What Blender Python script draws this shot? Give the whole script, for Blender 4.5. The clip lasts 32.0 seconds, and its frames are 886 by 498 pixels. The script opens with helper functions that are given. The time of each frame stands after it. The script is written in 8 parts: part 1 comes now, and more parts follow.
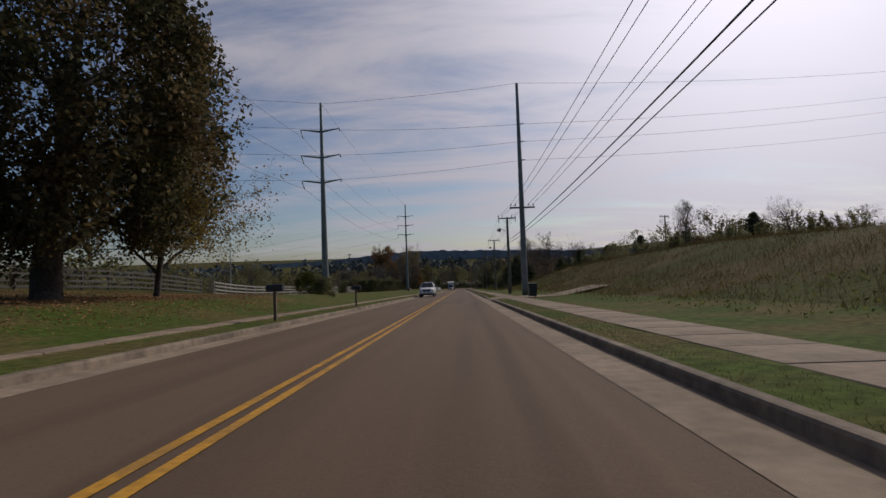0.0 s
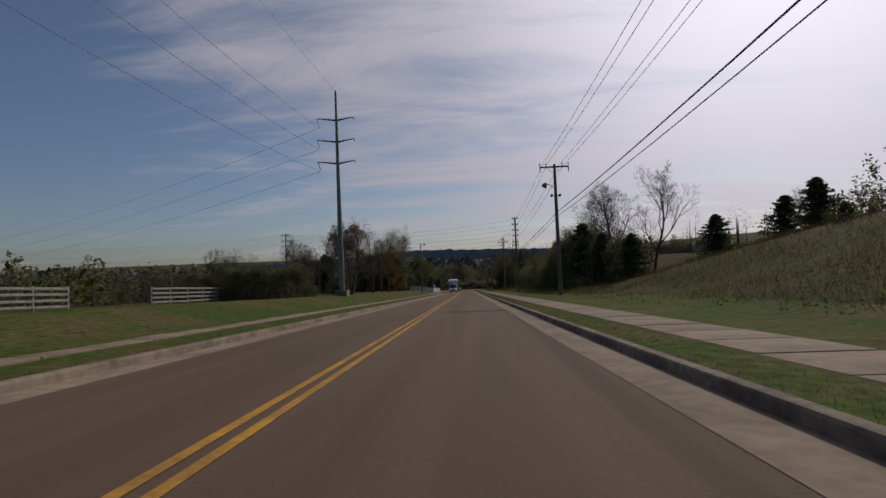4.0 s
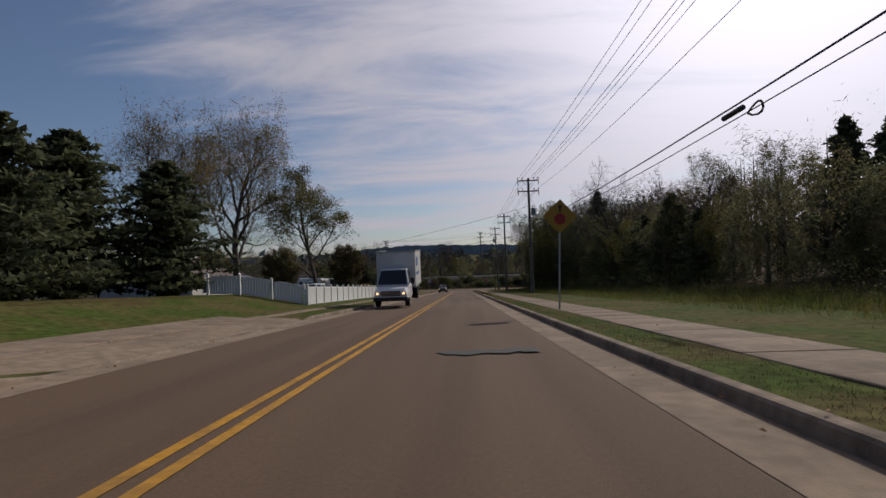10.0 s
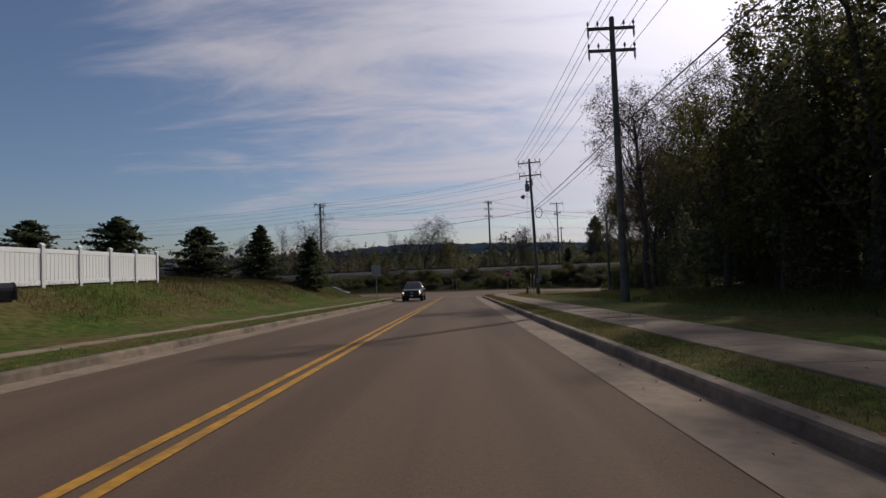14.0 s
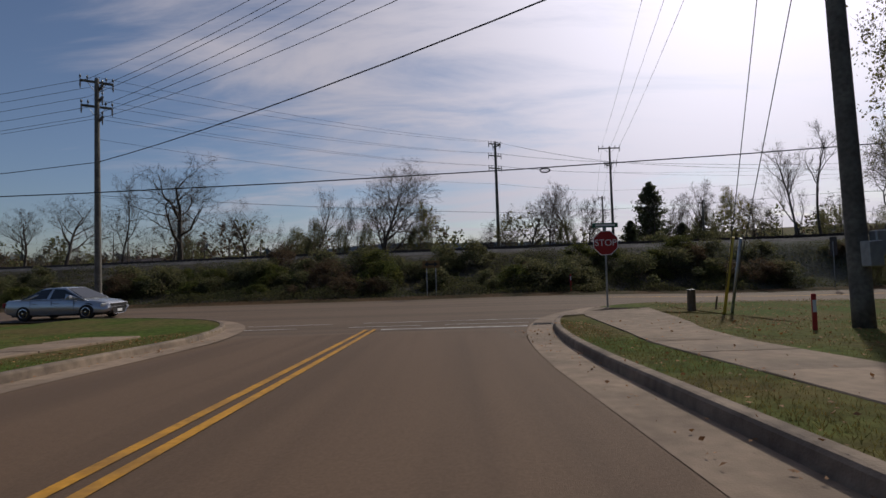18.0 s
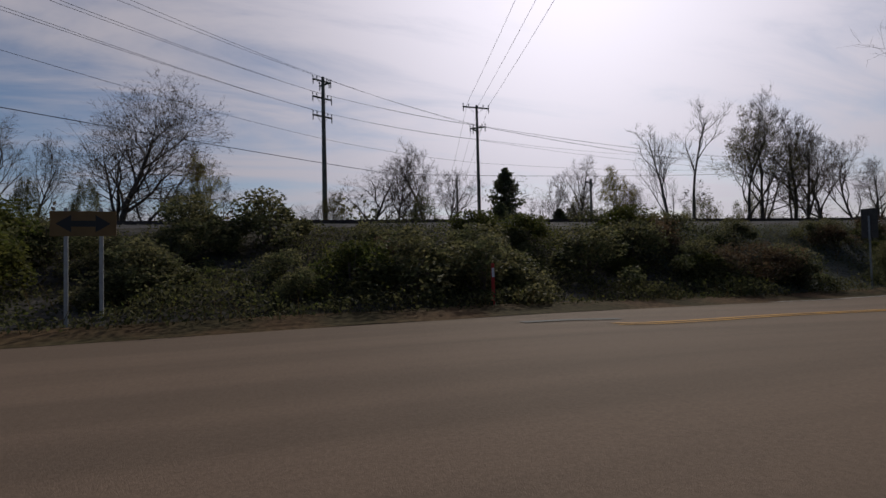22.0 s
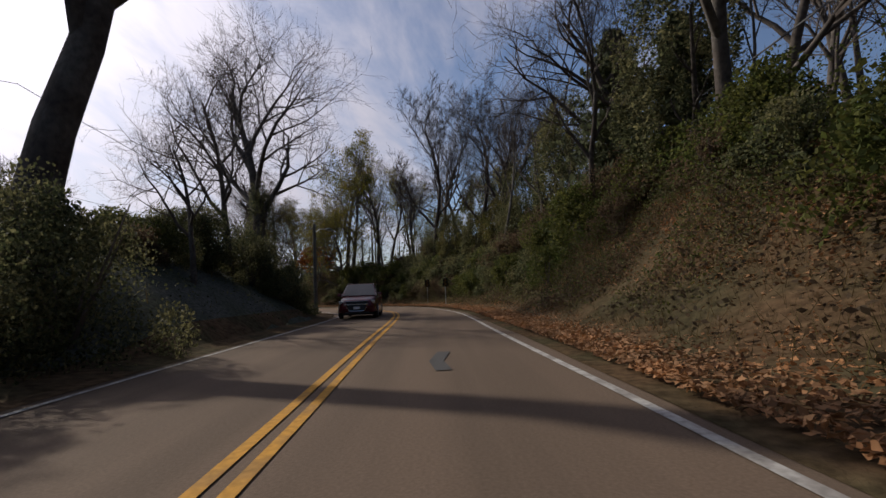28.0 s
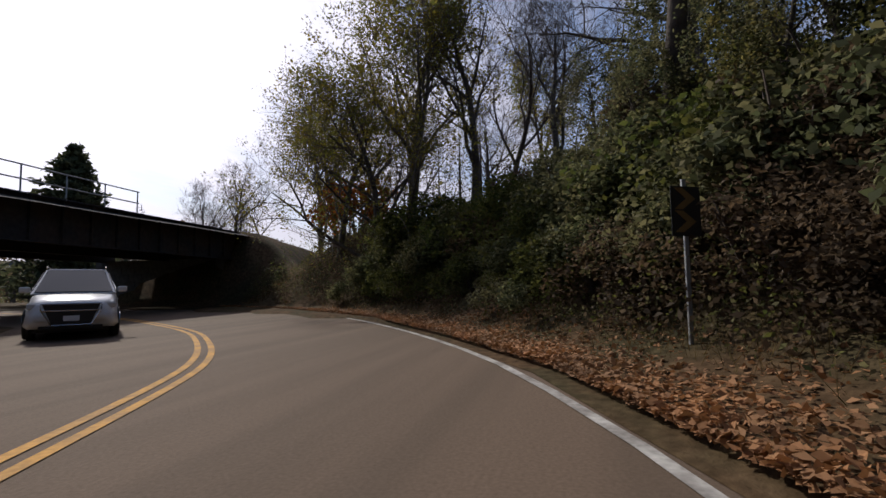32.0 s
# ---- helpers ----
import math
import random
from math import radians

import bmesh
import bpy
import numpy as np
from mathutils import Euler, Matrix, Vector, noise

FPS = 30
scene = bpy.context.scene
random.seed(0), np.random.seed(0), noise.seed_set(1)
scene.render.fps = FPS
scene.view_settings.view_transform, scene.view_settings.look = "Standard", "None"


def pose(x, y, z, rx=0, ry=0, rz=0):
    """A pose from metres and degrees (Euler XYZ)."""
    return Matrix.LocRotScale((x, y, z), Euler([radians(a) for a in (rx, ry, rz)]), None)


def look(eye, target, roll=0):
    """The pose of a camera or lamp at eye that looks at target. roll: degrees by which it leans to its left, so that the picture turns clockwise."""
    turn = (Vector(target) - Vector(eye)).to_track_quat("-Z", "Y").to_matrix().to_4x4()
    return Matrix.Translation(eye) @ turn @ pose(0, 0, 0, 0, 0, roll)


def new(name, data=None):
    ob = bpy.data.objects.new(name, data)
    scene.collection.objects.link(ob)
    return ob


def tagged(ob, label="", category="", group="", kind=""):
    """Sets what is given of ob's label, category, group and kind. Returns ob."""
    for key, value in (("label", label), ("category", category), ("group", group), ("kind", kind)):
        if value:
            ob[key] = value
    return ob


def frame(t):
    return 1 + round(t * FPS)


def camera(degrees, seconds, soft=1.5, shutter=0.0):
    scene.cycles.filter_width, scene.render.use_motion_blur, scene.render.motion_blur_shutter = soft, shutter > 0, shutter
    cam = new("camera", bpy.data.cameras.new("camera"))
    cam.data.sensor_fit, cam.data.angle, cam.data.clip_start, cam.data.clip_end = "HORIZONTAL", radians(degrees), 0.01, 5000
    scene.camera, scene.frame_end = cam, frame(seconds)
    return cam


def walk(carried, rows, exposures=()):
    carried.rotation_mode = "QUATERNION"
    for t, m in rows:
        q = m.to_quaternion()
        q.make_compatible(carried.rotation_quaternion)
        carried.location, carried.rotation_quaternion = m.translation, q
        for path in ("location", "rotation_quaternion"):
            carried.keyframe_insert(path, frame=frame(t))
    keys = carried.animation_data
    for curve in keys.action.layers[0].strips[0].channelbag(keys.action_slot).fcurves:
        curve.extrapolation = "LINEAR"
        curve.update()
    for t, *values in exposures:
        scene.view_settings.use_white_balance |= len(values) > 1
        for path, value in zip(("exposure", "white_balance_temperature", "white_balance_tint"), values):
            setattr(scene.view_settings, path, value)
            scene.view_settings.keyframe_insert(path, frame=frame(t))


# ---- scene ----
cam = camera(83.9, 32.0)
PATH = [
    (0.0, (0.227, -296.188, 14.323), (-0.105, -286.200, 14.681), -2.09),
    (0.5, (0.135, -287.614, 13.958), (-0.191, -277.627, 14.330), -1.94),
    (1.0, (0.215, -278.984, 13.573), (-0.143, -268.998, 13.962), -1.87),
    (1.5, (0.205, -270.367, 13.226), (-0.177, -260.382, 13.623), -1.95),
    (2.0, (0.145, -261.872, 12.835), (-0.258, -251.888, 13.235), -1.86),
    (2.5, (0.067, -253.381, 12.474), (-0.363, -243.399, 12.882), -1.76),
    (3.0, (0.119, -244.743, 12.092), (-0.349, -234.762, 12.509), -2.01),
    (3.5, (0.171, -236.032, 11.715), (-0.339, -226.053, 12.125), -2.33),
    (5.5, (-0.153, -200.680, 10.172), (-0.467, -190.689, 10.470), -1.89),
    (6.0, (0.041, -191.715, 9.790), (-0.311, -181.727, 10.105), -1.92),
    (6.5, (0.152, -182.796, 9.393), (-0.233, -172.808, 9.724), -2.01),
    (7.0, (0.181, -174.059, 9.003), (-0.224, -164.074, 9.353), -2.23),
    (7.5, (0.186, -165.460, 8.643), (-0.209, -155.474, 8.994), -2.36),
    (8.0, (0.178, -157.032, 8.260), (-0.190, -147.044, 8.592), -2.25),
    (8.5, (0.135, -148.642, 7.929), (-0.207, -138.653, 8.255), -2.17),
    (9.0, (0.234, -140.365, 7.547), (-0.114, -130.376, 7.877), -2.20),
    (9.5, (0.217, -132.174, 7.195), (-0.150, -122.187, 7.532), -2.13),
    (10.0, (0.175, -124.134, 6.845), (-0.183, -114.147, 7.190), -1.98),
    (10.5, (0.159, -116.269, 6.501), (-0.181, -106.281, 6.851), -1.76),
    (11.0, (0.299, -108.605, 6.145), (-0.062, -98.617, 6.473), -1.69),
    (11.5, (0.368, -100.963, 5.826), (0.004, -90.975, 6.156), -1.84),
    (12.0, (0.409, -93.052, 5.475), (0.019, -83.065, 5.818), -2.22),
    (12.5, (0.377, -85.038, 5.150), (-0.003, -75.051, 5.510), -2.44),
    (13.0, (0.355, -77.108, 4.825), (-0.021, -67.122, 5.198), -2.66),
    (13.5, (0.331, -69.415, 4.450), (-0.028, -59.428, 4.819), -2.47),
    (15.5, (0.367, -43.497, 3.341), (0.116, -33.506, 3.677), -1.37),
    (16.0, (0.245, -37.841, 3.101), (0.050, -27.848, 3.432), -1.57),
    (16.5, (0.243, -32.482, 2.854), (0.092, -22.488, 3.172), -1.71),
    (17.0, (0.307, -27.408, 2.607), (0.175, -17.414, 2.941), -1.57),
    (17.5, (0.389, -22.605, 2.422), (0.286, -12.612, 2.779), -1.81),
    (18.0, (0.438, -18.200, 2.254), (0.359, -8.207, 2.622), -1.88),
    (18.5, (0.560, -14.129, 2.061), (0.487, -4.137, 2.443), -2.11),
    (19.0, (0.611, -10.492, 1.916), (0.574, -0.501, 2.337), -2.04),
    (19.5, (0.669, -7.417, 1.781), (0.700, 2.575, 2.189), -1.78),
    (20.0, (0.828, -4.729, 1.664), (1.328, 5.252, 2.036), -1.13),
    (20.5, (1.410, -2.629, 1.609), (2.755, 7.275, 1.936), -0.77),
    (21.0, (1.860, -1.049, 1.568), (3.943, 8.728, 1.857), -0.84),
    (21.5, (2.268, 0.011, 1.543), (4.983, 9.631, 1.829), -1.26),
    (22.0, (2.742, 0.883, 1.538), (6.001, 10.332, 1.855), -1.38),
    (22.5, (3.262, 1.711, 1.536), (7.010, 10.976, 1.869), -1.61),
    (23.0, (3.635, 2.386, 1.530), (7.803, 11.469, 1.869), -1.78),
    (23.5, (4.049, 2.953, 1.533), (8.570, 11.865, 1.893), -1.58),
    (24.0, (4.758, 3.601, 1.574), (9.685, 12.294, 1.969), -0.93),
    (24.5, (6.389, 4.853, 1.495), (12.361, 12.863, 1.919), 0.28),
    (25.0, (8.492, 6.089, 1.436), (16.130, 12.526, 1.919), 0.55),
    (25.5, (11.597, 7.266, 1.359), (20.581, 11.617, 1.967), -0.03),
    (26.0, (15.592, 7.870, 1.244), (25.288, 10.208, 1.969), -0.75),
    (26.5, (20.214, 8.180, 1.142), (30.160, 8.798, 1.975), -2.22),
    (28.5, (41.865, 8.331, 1.118), (51.822, 8.051, 1.998), -2.52),
    (29.0, (46.294, 8.194, 1.122), (56.256, 8.116, 1.986), -2.52),
    (29.5, (50.989, 8.060, 1.111), (60.955, 8.171, 1.926), -2.79),
    (30.0, (55.557, 8.088, 1.122), (65.522, 8.336, 1.916), -2.76),
    (30.5, (60.081, 8.211, 1.093), (70.038, 8.704, 1.874), -2.33),
    (31.0, (64.536, 8.669, 1.089), (74.468, 9.550, 1.845), -1.64),
    (31.5, (69.498, 9.464, 1.039), (79.359, 10.943, 1.789), -1.32),
    (32.0, (74.581, 10.180, 1.106), (84.241, 12.654, 1.864), -0.94),
]
# seconds, stops, kelvin, tint
EXPOSURE = [(0, -0.2, 6400, 10), (3, -0.28, 6400, 10), (6, -0.2, 6400, 10), (9, -0.02, 6400, 10), (11, -0.02, 6400, 10), (13, -0.1, 6350, 10), (16, 0.2, 6350, 10), (17, 0.12, 6350, 10), (18, 0.0, 6350, 10), (19, -0.1, 6350, 10),
            (20, -0.2, 6400, 10), (24, -0.25, 6450, 10), (26, -0.3, 6450, 10), (28.5, 0.5, 6450, 10), (30, 0.6, 6400, 10), (32, 0.45, 6250, 10)]
walk(cam, [(t, look(eye, target, roll)) for t, eye, target, roll in PATH], EXPOSURE)

# ---- light ----
SUN_YAW, SUN_EL = radians(-36), radians(34)
sun_dir = Vector((-math.sin(SUN_YAW) * math.cos(SUN_EL), math.cos(SUN_YAW) * math.cos(SUN_EL), math.sin(SUN_EL)))
sun = new("sun", bpy.data.lights.new("sun", "SUN"))
sun.data.energy, sun.data.angle, sun.data.color = 2.6, radians(1.5), (1.0, 0.93, 0.82)
sun.matrix_world = look(sun_dir * 100, (0, 0, 0))

world = bpy.data.worlds.new("sky")
scene.world = world
world.use_nodes = True
wn, wl = world.node_tree.nodes, world.node_tree.links
wn.clear()


def wnode(kind, **values):
    n = wn.new(kind)
    for k, v in values.items():
        n.inputs[k].default_value = v
    return n


out = wn.new("ShaderNodeOutputWorld")
back = wn.new("ShaderNodeBackground")
sky = wn.new("ShaderNodeTexSky")
sky.sky_type, sky.sun_disc = "NISHITA", False
sky.sun_elevation, sky.sun_rotation = SUN_EL, -SUN_YAW
sky.air_density, sky.dust_density, sky.ozone_density = 1.0, 1.2, 1.6
coord = wn.new("ShaderNodeTexCoord")
sep = wn.new("ShaderNodeSeparateXYZ")
wl.new(coord.outputs["Generated"], sep.inputs[0])
up = wn.new("ShaderNodeMath")
up.operation, up.inputs[1].default_value = "ADD", 0.16
wl.new(sep.outputs["Z"], up.inputs[0])
upc = wn.new("ShaderNodeMath")
upc.operation, upc.inputs[1].default_value = "MAXIMUM", 0.05
wl.new(up.outputs[0], upc.inputs[0])
flat = wn.new("ShaderNodeVectorMath")
flat.operation = "DIVIDE"
com = wn.new("ShaderNodeCombineXYZ")
for k in ("X", "Y", "Z"):
    wl.new(upc.outputs[0], com.inputs[k])
wl.new(coord.outputs["Generated"], flat.inputs[0])
wl.new(com.outputs[0], flat.inputs[1])
mapping = wn.new("ShaderNodeMapping")
mapping.inputs["Rotation"].default_value = (0, 0, radians(28))
mapping.inputs["Scale"].default_value = (0.55, 1.5, 0.0)
mapping.inputs["Location"].default_value = (0.35, 0.2, 0)
wl.new(flat.outputs[0], mapping.inputs[0])
streak = wnode("ShaderNodeTexNoise", Scale=1.6, Detail=7.0, Roughness=0.6, Distortion=0.5)
wl.new(mapping.outputs[0], streak.inputs["Vector"])
# clouds thicken towards the sun
tosun = wn.new("ShaderNodeVectorMath")
tosun.operation = "DOT_PRODUCT"
tosun.inputs[1].default_value = sun_dir
wl.new(coord.outputs["Generated"], tosun.inputs[0])
lift = wn.new("ShaderNodeMapRange")
for k, v in (("From Min", 0.3), ("From Max", 1.0), ("To Min", -0.20), ("To Max", 0.25)):
    lift.inputs[k].default_value = v
wl.new(tosun.outputs["Value"], lift.inputs["Value"])
cover = wn.new("ShaderNodeMath")
cover.operation = "ADD"
wl.new(streak.outputs[0], cover.inputs[0])
wl.new(lift.outputs[0], cover.inputs[1])
mask = wn.new("ShaderNodeMapRange")
mask.interpolation_type = "SMOOTHSTEP"
for k, v in (("From Min", 0.36), ("From Max", 0.74), ("To Min", 0.02), ("To Max", 0.93)):
    mask.inputs[k].default_value = v
wl.new(cover.outputs[0], mask.inputs["Value"])
# the veil of cloud glows round the sun
near = wn.new("ShaderNodeMath")
near.operation = "MAXIMUM"
near.inputs[1].default_value = 0.0
wl.new(tosun.outputs["Value"], near.inputs[0])
glow = wn.new("ShaderNodeMath")
glow.operation, glow.inputs[1].default_value = "POWER", 9.0
wl.new(near.outputs[0], glow.inputs[0])
bright = wn.new("ShaderNodeMapRange")
for k, v in (("From Min", 0.0), ("From Max", 1.0), ("To Min", 0.47), ("To Max", 1.3)):
    bright.inputs[k].default_value = v
wl.new(glow.outputs[0], bright.inputs["Value"])
white = wn.new("ShaderNodeVectorMath")
white.operation = "SCALE"
white.inputs[0].default_value = (0.97, 0.915, 1.02)
wl.new(bright.outputs[0], white.inputs["Scale"])
dim = wn.new("ShaderNodeVectorMath")
dim.operation = "SCALE"
dim.inputs["Scale"].default_value = 0.062
deep = wn.new("ShaderNodeVectorMath")
deep.operation = "MULTIPLY"
deep.inputs[1].default_value = (0.93, 0.98, 1.10)
wl.new(sky.outputs[0], deep.inputs[0])
wl.new(deep.outputs[0], dim.inputs[0])
mix = wn.new("ShaderNodeMix")
mix.data_type = "RGBA"
wl.new(mask.outputs[0], mix.inputs["Factor"])
wl.new(dim.outputs[0], mix.inputs["A"])
wl.new(white.outputs[0], mix.inputs["B"])
wl.new(mix.outputs["Result"], back.inputs["Color"])
back.inputs["Strength"].default_value = 1.0
wl.new(back.outputs[0], out.inputs[0])


# ---- materials ----
def material(name, color, rough=0.8, vary=0.25, scale=6.0, metal=0.0, bump=0.0, bump_scale=40.0, second=None, second_scale=0.6,
             island=0.0, obj_vary=0.0, spec=0.4, thin=0.0, stretch=None):
    """Base colour with variation at two scales, optional second colour in patches, per-piece variation and fine relief."""
    m = bpy.data.materials.new(name)
    m.use_nodes = True
    nt = m.node_tree
    N, L = nt.nodes, nt.links
    b = N["Principled BSDF"]
    b.inputs["Roughness"].default_value, b.inputs["Metallic"].default_value = rough, metal
    b.inputs["Specular IOR Level"].default_value = spec
    tc = N.new("ShaderNodeTexCoord")
    fine = N.new("ShaderNodeTexNoise")
    fine.inputs["Scale"].default_value, fine.inputs["Detail"].default_value = scale, 5.0
    L.new(tc.outputs["Object"], fine.inputs["Vector"])
    ramp = N.new("ShaderNodeMapRange")
    for k, v in (("From Min", 0.3), ("From Max", 0.7), ("To Min", 1.0 - vary), ("To Max", 1.0 + vary)):
        ramp.inputs[k].default_value = v
    L.new(fine.outputs[0], ramp.inputs["Value"])
    last = ramp.outputs[0]

    def times(a, socket):
        t = N.new("ShaderNodeMath")
        t.operation = "MULTIPLY"
        L.new(a, t.inputs[0])
        L.new(socket, t.inputs[1])
        return t.outputs[0]

    if island:
        g = N.new("ShaderNodeNewGeometry")
        r = N.new("ShaderNodeMapRange")
        r.inputs["To Min"].default_value, r.inputs["To Max"].default_value = 1 - island, 1 + island
        L.new(g.outputs["Random Per Island"], r.inputs["Value"])
        last = times(last, r.outputs[0])
    if obj_vary:
        g = N.new("ShaderNodeObjectInfo")
        r = N.new("ShaderNodeMapRange")
        r.inputs["To Min"].default_value, r.inputs["To Max"].default_value = 1 - obj_vary, 1 + obj_vary
        L.new(g.outputs["Random"], r.inputs["Value"])
        last = times(last, r.outputs[0])
    base = N.new("ShaderNodeMix")
    base.data_type = "RGBA"
    base.inputs["A"].default_value = (*color, 1)
    base.inputs["B"].default_value = (*(second or color), 1)
    if second:
        big = N.new("ShaderNodeTexNoise")
        big.inputs["Scale"].default_value, big.inputs["Detail"].default_value = second_scale, 4.0
        if stretch:
            mp = N.new("ShaderNodeMapping")
            mp.inputs["Scale"].default_value = stretch
            L.new(tc.outputs["Object"], mp.inputs["Vector"])
            L.new(mp.outputs[0], big.inputs["Vector"])
        else:
            L.new(tc.outputs["Object"], big.inputs["Vector"])
        r = N.new("ShaderNodeMapRange")
        r.inputs["From Min"].default_value, r.inputs["From Max"].default_value = 0.42, 0.6
        L.new(big.outputs[0], r.inputs["Value"])
        if island:
            g = N.new("ShaderNodeNewGeometry")
            pick = N.new("ShaderNodeMath")
            pick.operation = "MULTIPLY_ADD"
            pick.inputs[1].default_value, pick.inputs[2].default_value = 1.2, -0.45
            L.new(g.outputs["Random Per Island"], pick.inputs[0])
            add = N.new("ShaderNodeMath")
            add.operation, add.use_clamp = "ADD", True
            L.new(r.outputs[0], add.inputs[0])
            L.new(pick.outputs[0], add.inputs[1])
            L.new(add.outputs[0], base.inputs["Factor"])
        else:
            L.new(r.outputs[0], base.inputs["Factor"])
    else:
        base.inputs["Factor"].default_value = 0.0
    mul = N.new("ShaderNodeVectorMath")
    mul.operation = "SCALE"
    L.new(base.outputs["Result"], mul.inputs[0])
    L.new(last, mul.inputs["Scale"])
    L.new(mul.outputs[0], b.inputs["Base Color"])
    if bump:
        bn = N.new("ShaderNodeTexNoise")
        bn.inputs["Scale"].default_value, bn.inputs["Detail"].default_value = bump_scale, 3.0
        L.new(tc.outputs["Object"], bn.inputs["Vector"])
        bp = N.new("ShaderNodeBump")
        bp.inputs["Strength"].default_value, bp.inputs["Distance"].default_value = bump, 0.02
        L.new(bn.outputs[0], bp.inputs["Height"])
        L.new(bp.outputs[0], b.inputs["Normal"])
    if thin:
        tr = N.new("ShaderNodeBsdfTranslucent")
        L.new(mul.outputs[0], tr.inputs["Color"])
        ms = N.new("ShaderNodeMixShader")
        ms.inputs[0].default_value = thin
        L.new(b.outputs[0], ms.inputs[1])
        L.new(tr.outputs[0], ms.inputs[2])
        L.new(ms.outputs[0], N["Material Output"].inputs["Surface"])
    return m


M = {}
M["asphalt"] = material("asphalt", (0.136, 0.090, 0.060), 0.85, 0.11, 38.0, bump=0.3, bump_scale=140, second=(0.112, 0.075, 0.051), second_scale=1.0, spec=0.12, stretch=(1.3, 0.035, 1.0))
M["asphalt_old"] = material("asphalt_old", (0.142, 0.100, 0.071), 0.88, 0.13, 34.0, bump=0.3, bump_scale=130, second=(0.116, 0.083, 0.059), second_scale=1.0, spec=0.12, stretch=(0.05, 1.1, 1.0))
M["patch"] = material("asphalt_patch", (0.045, 0.042, 0.04), 0.85, 0.2, 7.0, bump=0.4, bump_scale=80)
M["concrete"] = material("concrete", (0.255, 0.190, 0.136), 0.9, 0.18, 5.0, bump=0.25, bump_scale=60, second=(0.195, 0.146, 0.106), second_scale=0.7, obj_vary=0.1, spec=0.12)
M["drive"] = material("worn_drive_concrete", (0.250, 0.188, 0.136), 0.92, 0.25, 4.0, bump=0.3, bump_scale=50, second=(0.195, 0.148, 0.108), second_scale=0.5, spec=0.1)
M["kerb"] = material("kerb_concrete", (0.235, 0.182, 0.136), 0.92, 0.25, 6.0, bump=0.3, bump_scale=50, second=(0.15, 0.118, 0.092), second_scale=0.9, spec=0.12)
M["yellow"] = material("road_paint_yellow", (0.48, 0.24, 0.035), 0.8, 0.2, 14.0, second=(0.34, 0.18, 0.045), second_scale=2.0, spec=0.15)
M["white_paint"] = material("road_paint_white", (0.42, 0.40, 0.37), 0.8, 0.25, 14.0, second=(0.24, 0.22, 0.20), second_scale=2.0, spec=0.15)
M["ground"] = material("grass_ground", (0.058, 0.062, 0.016), 0.95, 0.4, 3.0, bump=0.6, bump_scale=25, second=(0.085, 0.062, 0.026), second_scale=0.12, spec=0.03)
M["lawn"] = material("lawn", (0.060, 0.082, 0.018), 0.95, 0.4, 5.0, bump=0.6, bump_scale=40, second=(0.100, 0.082, 0.032), second_scale=0.35, spec=0.03)
M["dirt"] = material("leaf_litter", (0.085, 0.054, 0.030), 0.95, 0.45, 6.0, bump=0.6, bump_scale=25, second=(0.055, 0.045, 0.024), second_scale=0.5, spec=0.03)
M["embank"] = material("embankment_soil", (0.042, 0.037, 0.025), 0.95, 0.45, 2.5, bump=0.7, bump_scale=15, second=(0.060, 0.056, 0.050), second_scale=0.5, spec=0.03)
M["gravel"] = material("bank_gravel", (0.074, 0.077, 0.066), 0.95, 0.5, 9.0, bump=0.9, bump_scale=18, second=(0.055, 0.060, 0.042), second_scale=0.4, spec=0.03)
M["ballast"] = material("ballast", (0.105, 0.10, 0.096), 0.95, 0.45, 14.0, bump=0.9, bump_scale=22, second=(0.075, 0.072, 0.07), second_scale=0.8, spec=0.03)
M["blade"] = material("grass_blade", (0.075, 0.104, 0.020), 0.8, 0.2, 4.0, island=0.45, second=(0.105, 0.082, 0.032), second_scale=0.5, thin=0.35, spec=0.05)
M["straw"] = material("straw_grass", (0.22, 0.150, 0.056), 0.9, 0.25, 4.0, island=0.4, second=(0.130, 0.112, 0.034), second_scale=0.5, thin=0.4, spec=0.05)
M["dry"] = material("dry_grass", (0.132, 0.084, 0.036), 0.9, 0.25, 4.0, island=0.4, second=(0.080, 0.066, 0.026), second_scale=0.3, thin=0.3, spec=0.05)
M["wood_pole"] = material("weathered_pole_wood", (0.150, 0.138, 0.115), 0.9, 0.3, 12.0, bump=0.5, bump_scale=60, second=(0.105, 0.094, 0.078), second_scale=1.5)
M["steel_pole"] = material("galvanised_steel", (0.20, 0.22, 0.215), 0.55, 0.12, 3.0, metal=0.35, second=(0.15, 0.17, 0.165), second_scale=0.6)
M["galv"] = material("galvanised_post", (0.33, 0.34, 0.34), 0.5, 0.15, 8.0, metal=0.6)
M["insul"] = material("grey_porcelain", (0.12, 0.12, 0.13), 0.3, 0.1, 8.0)
M["wire"] = material("conductor", (0.035, 0.035, 0.037), 0.6, 0.1, 8.0)
M["black"] = material("black_plastic", (0.018, 0.018, 0.019), 0.5, 0.15, 8.0)
M["bark"] = material("bark", (0.060, 0.046, 0.036), 0.95, 0.35, 9.0, bump=0.6, bump_scale=30, second=(0.095, 0.08, 0.066), second_scale=1.2)
M["bark_pale"] = material("pale_bark", (0.13, 0.115, 0.098), 0.95, 0.35, 9.0, bump=0.5, bump_scale=30, second=(0.08, 0.068, 0.056), second_scale=1.0)
M["twig"] = material("twig", (0.095, 0.074, 0.060), 0.9, 0.25, 5.0, obj_vary=0.25)
LEAF = dict(rough=0.75, vary=0.15, scale=1.2, thin=0.5, spec=0.15)
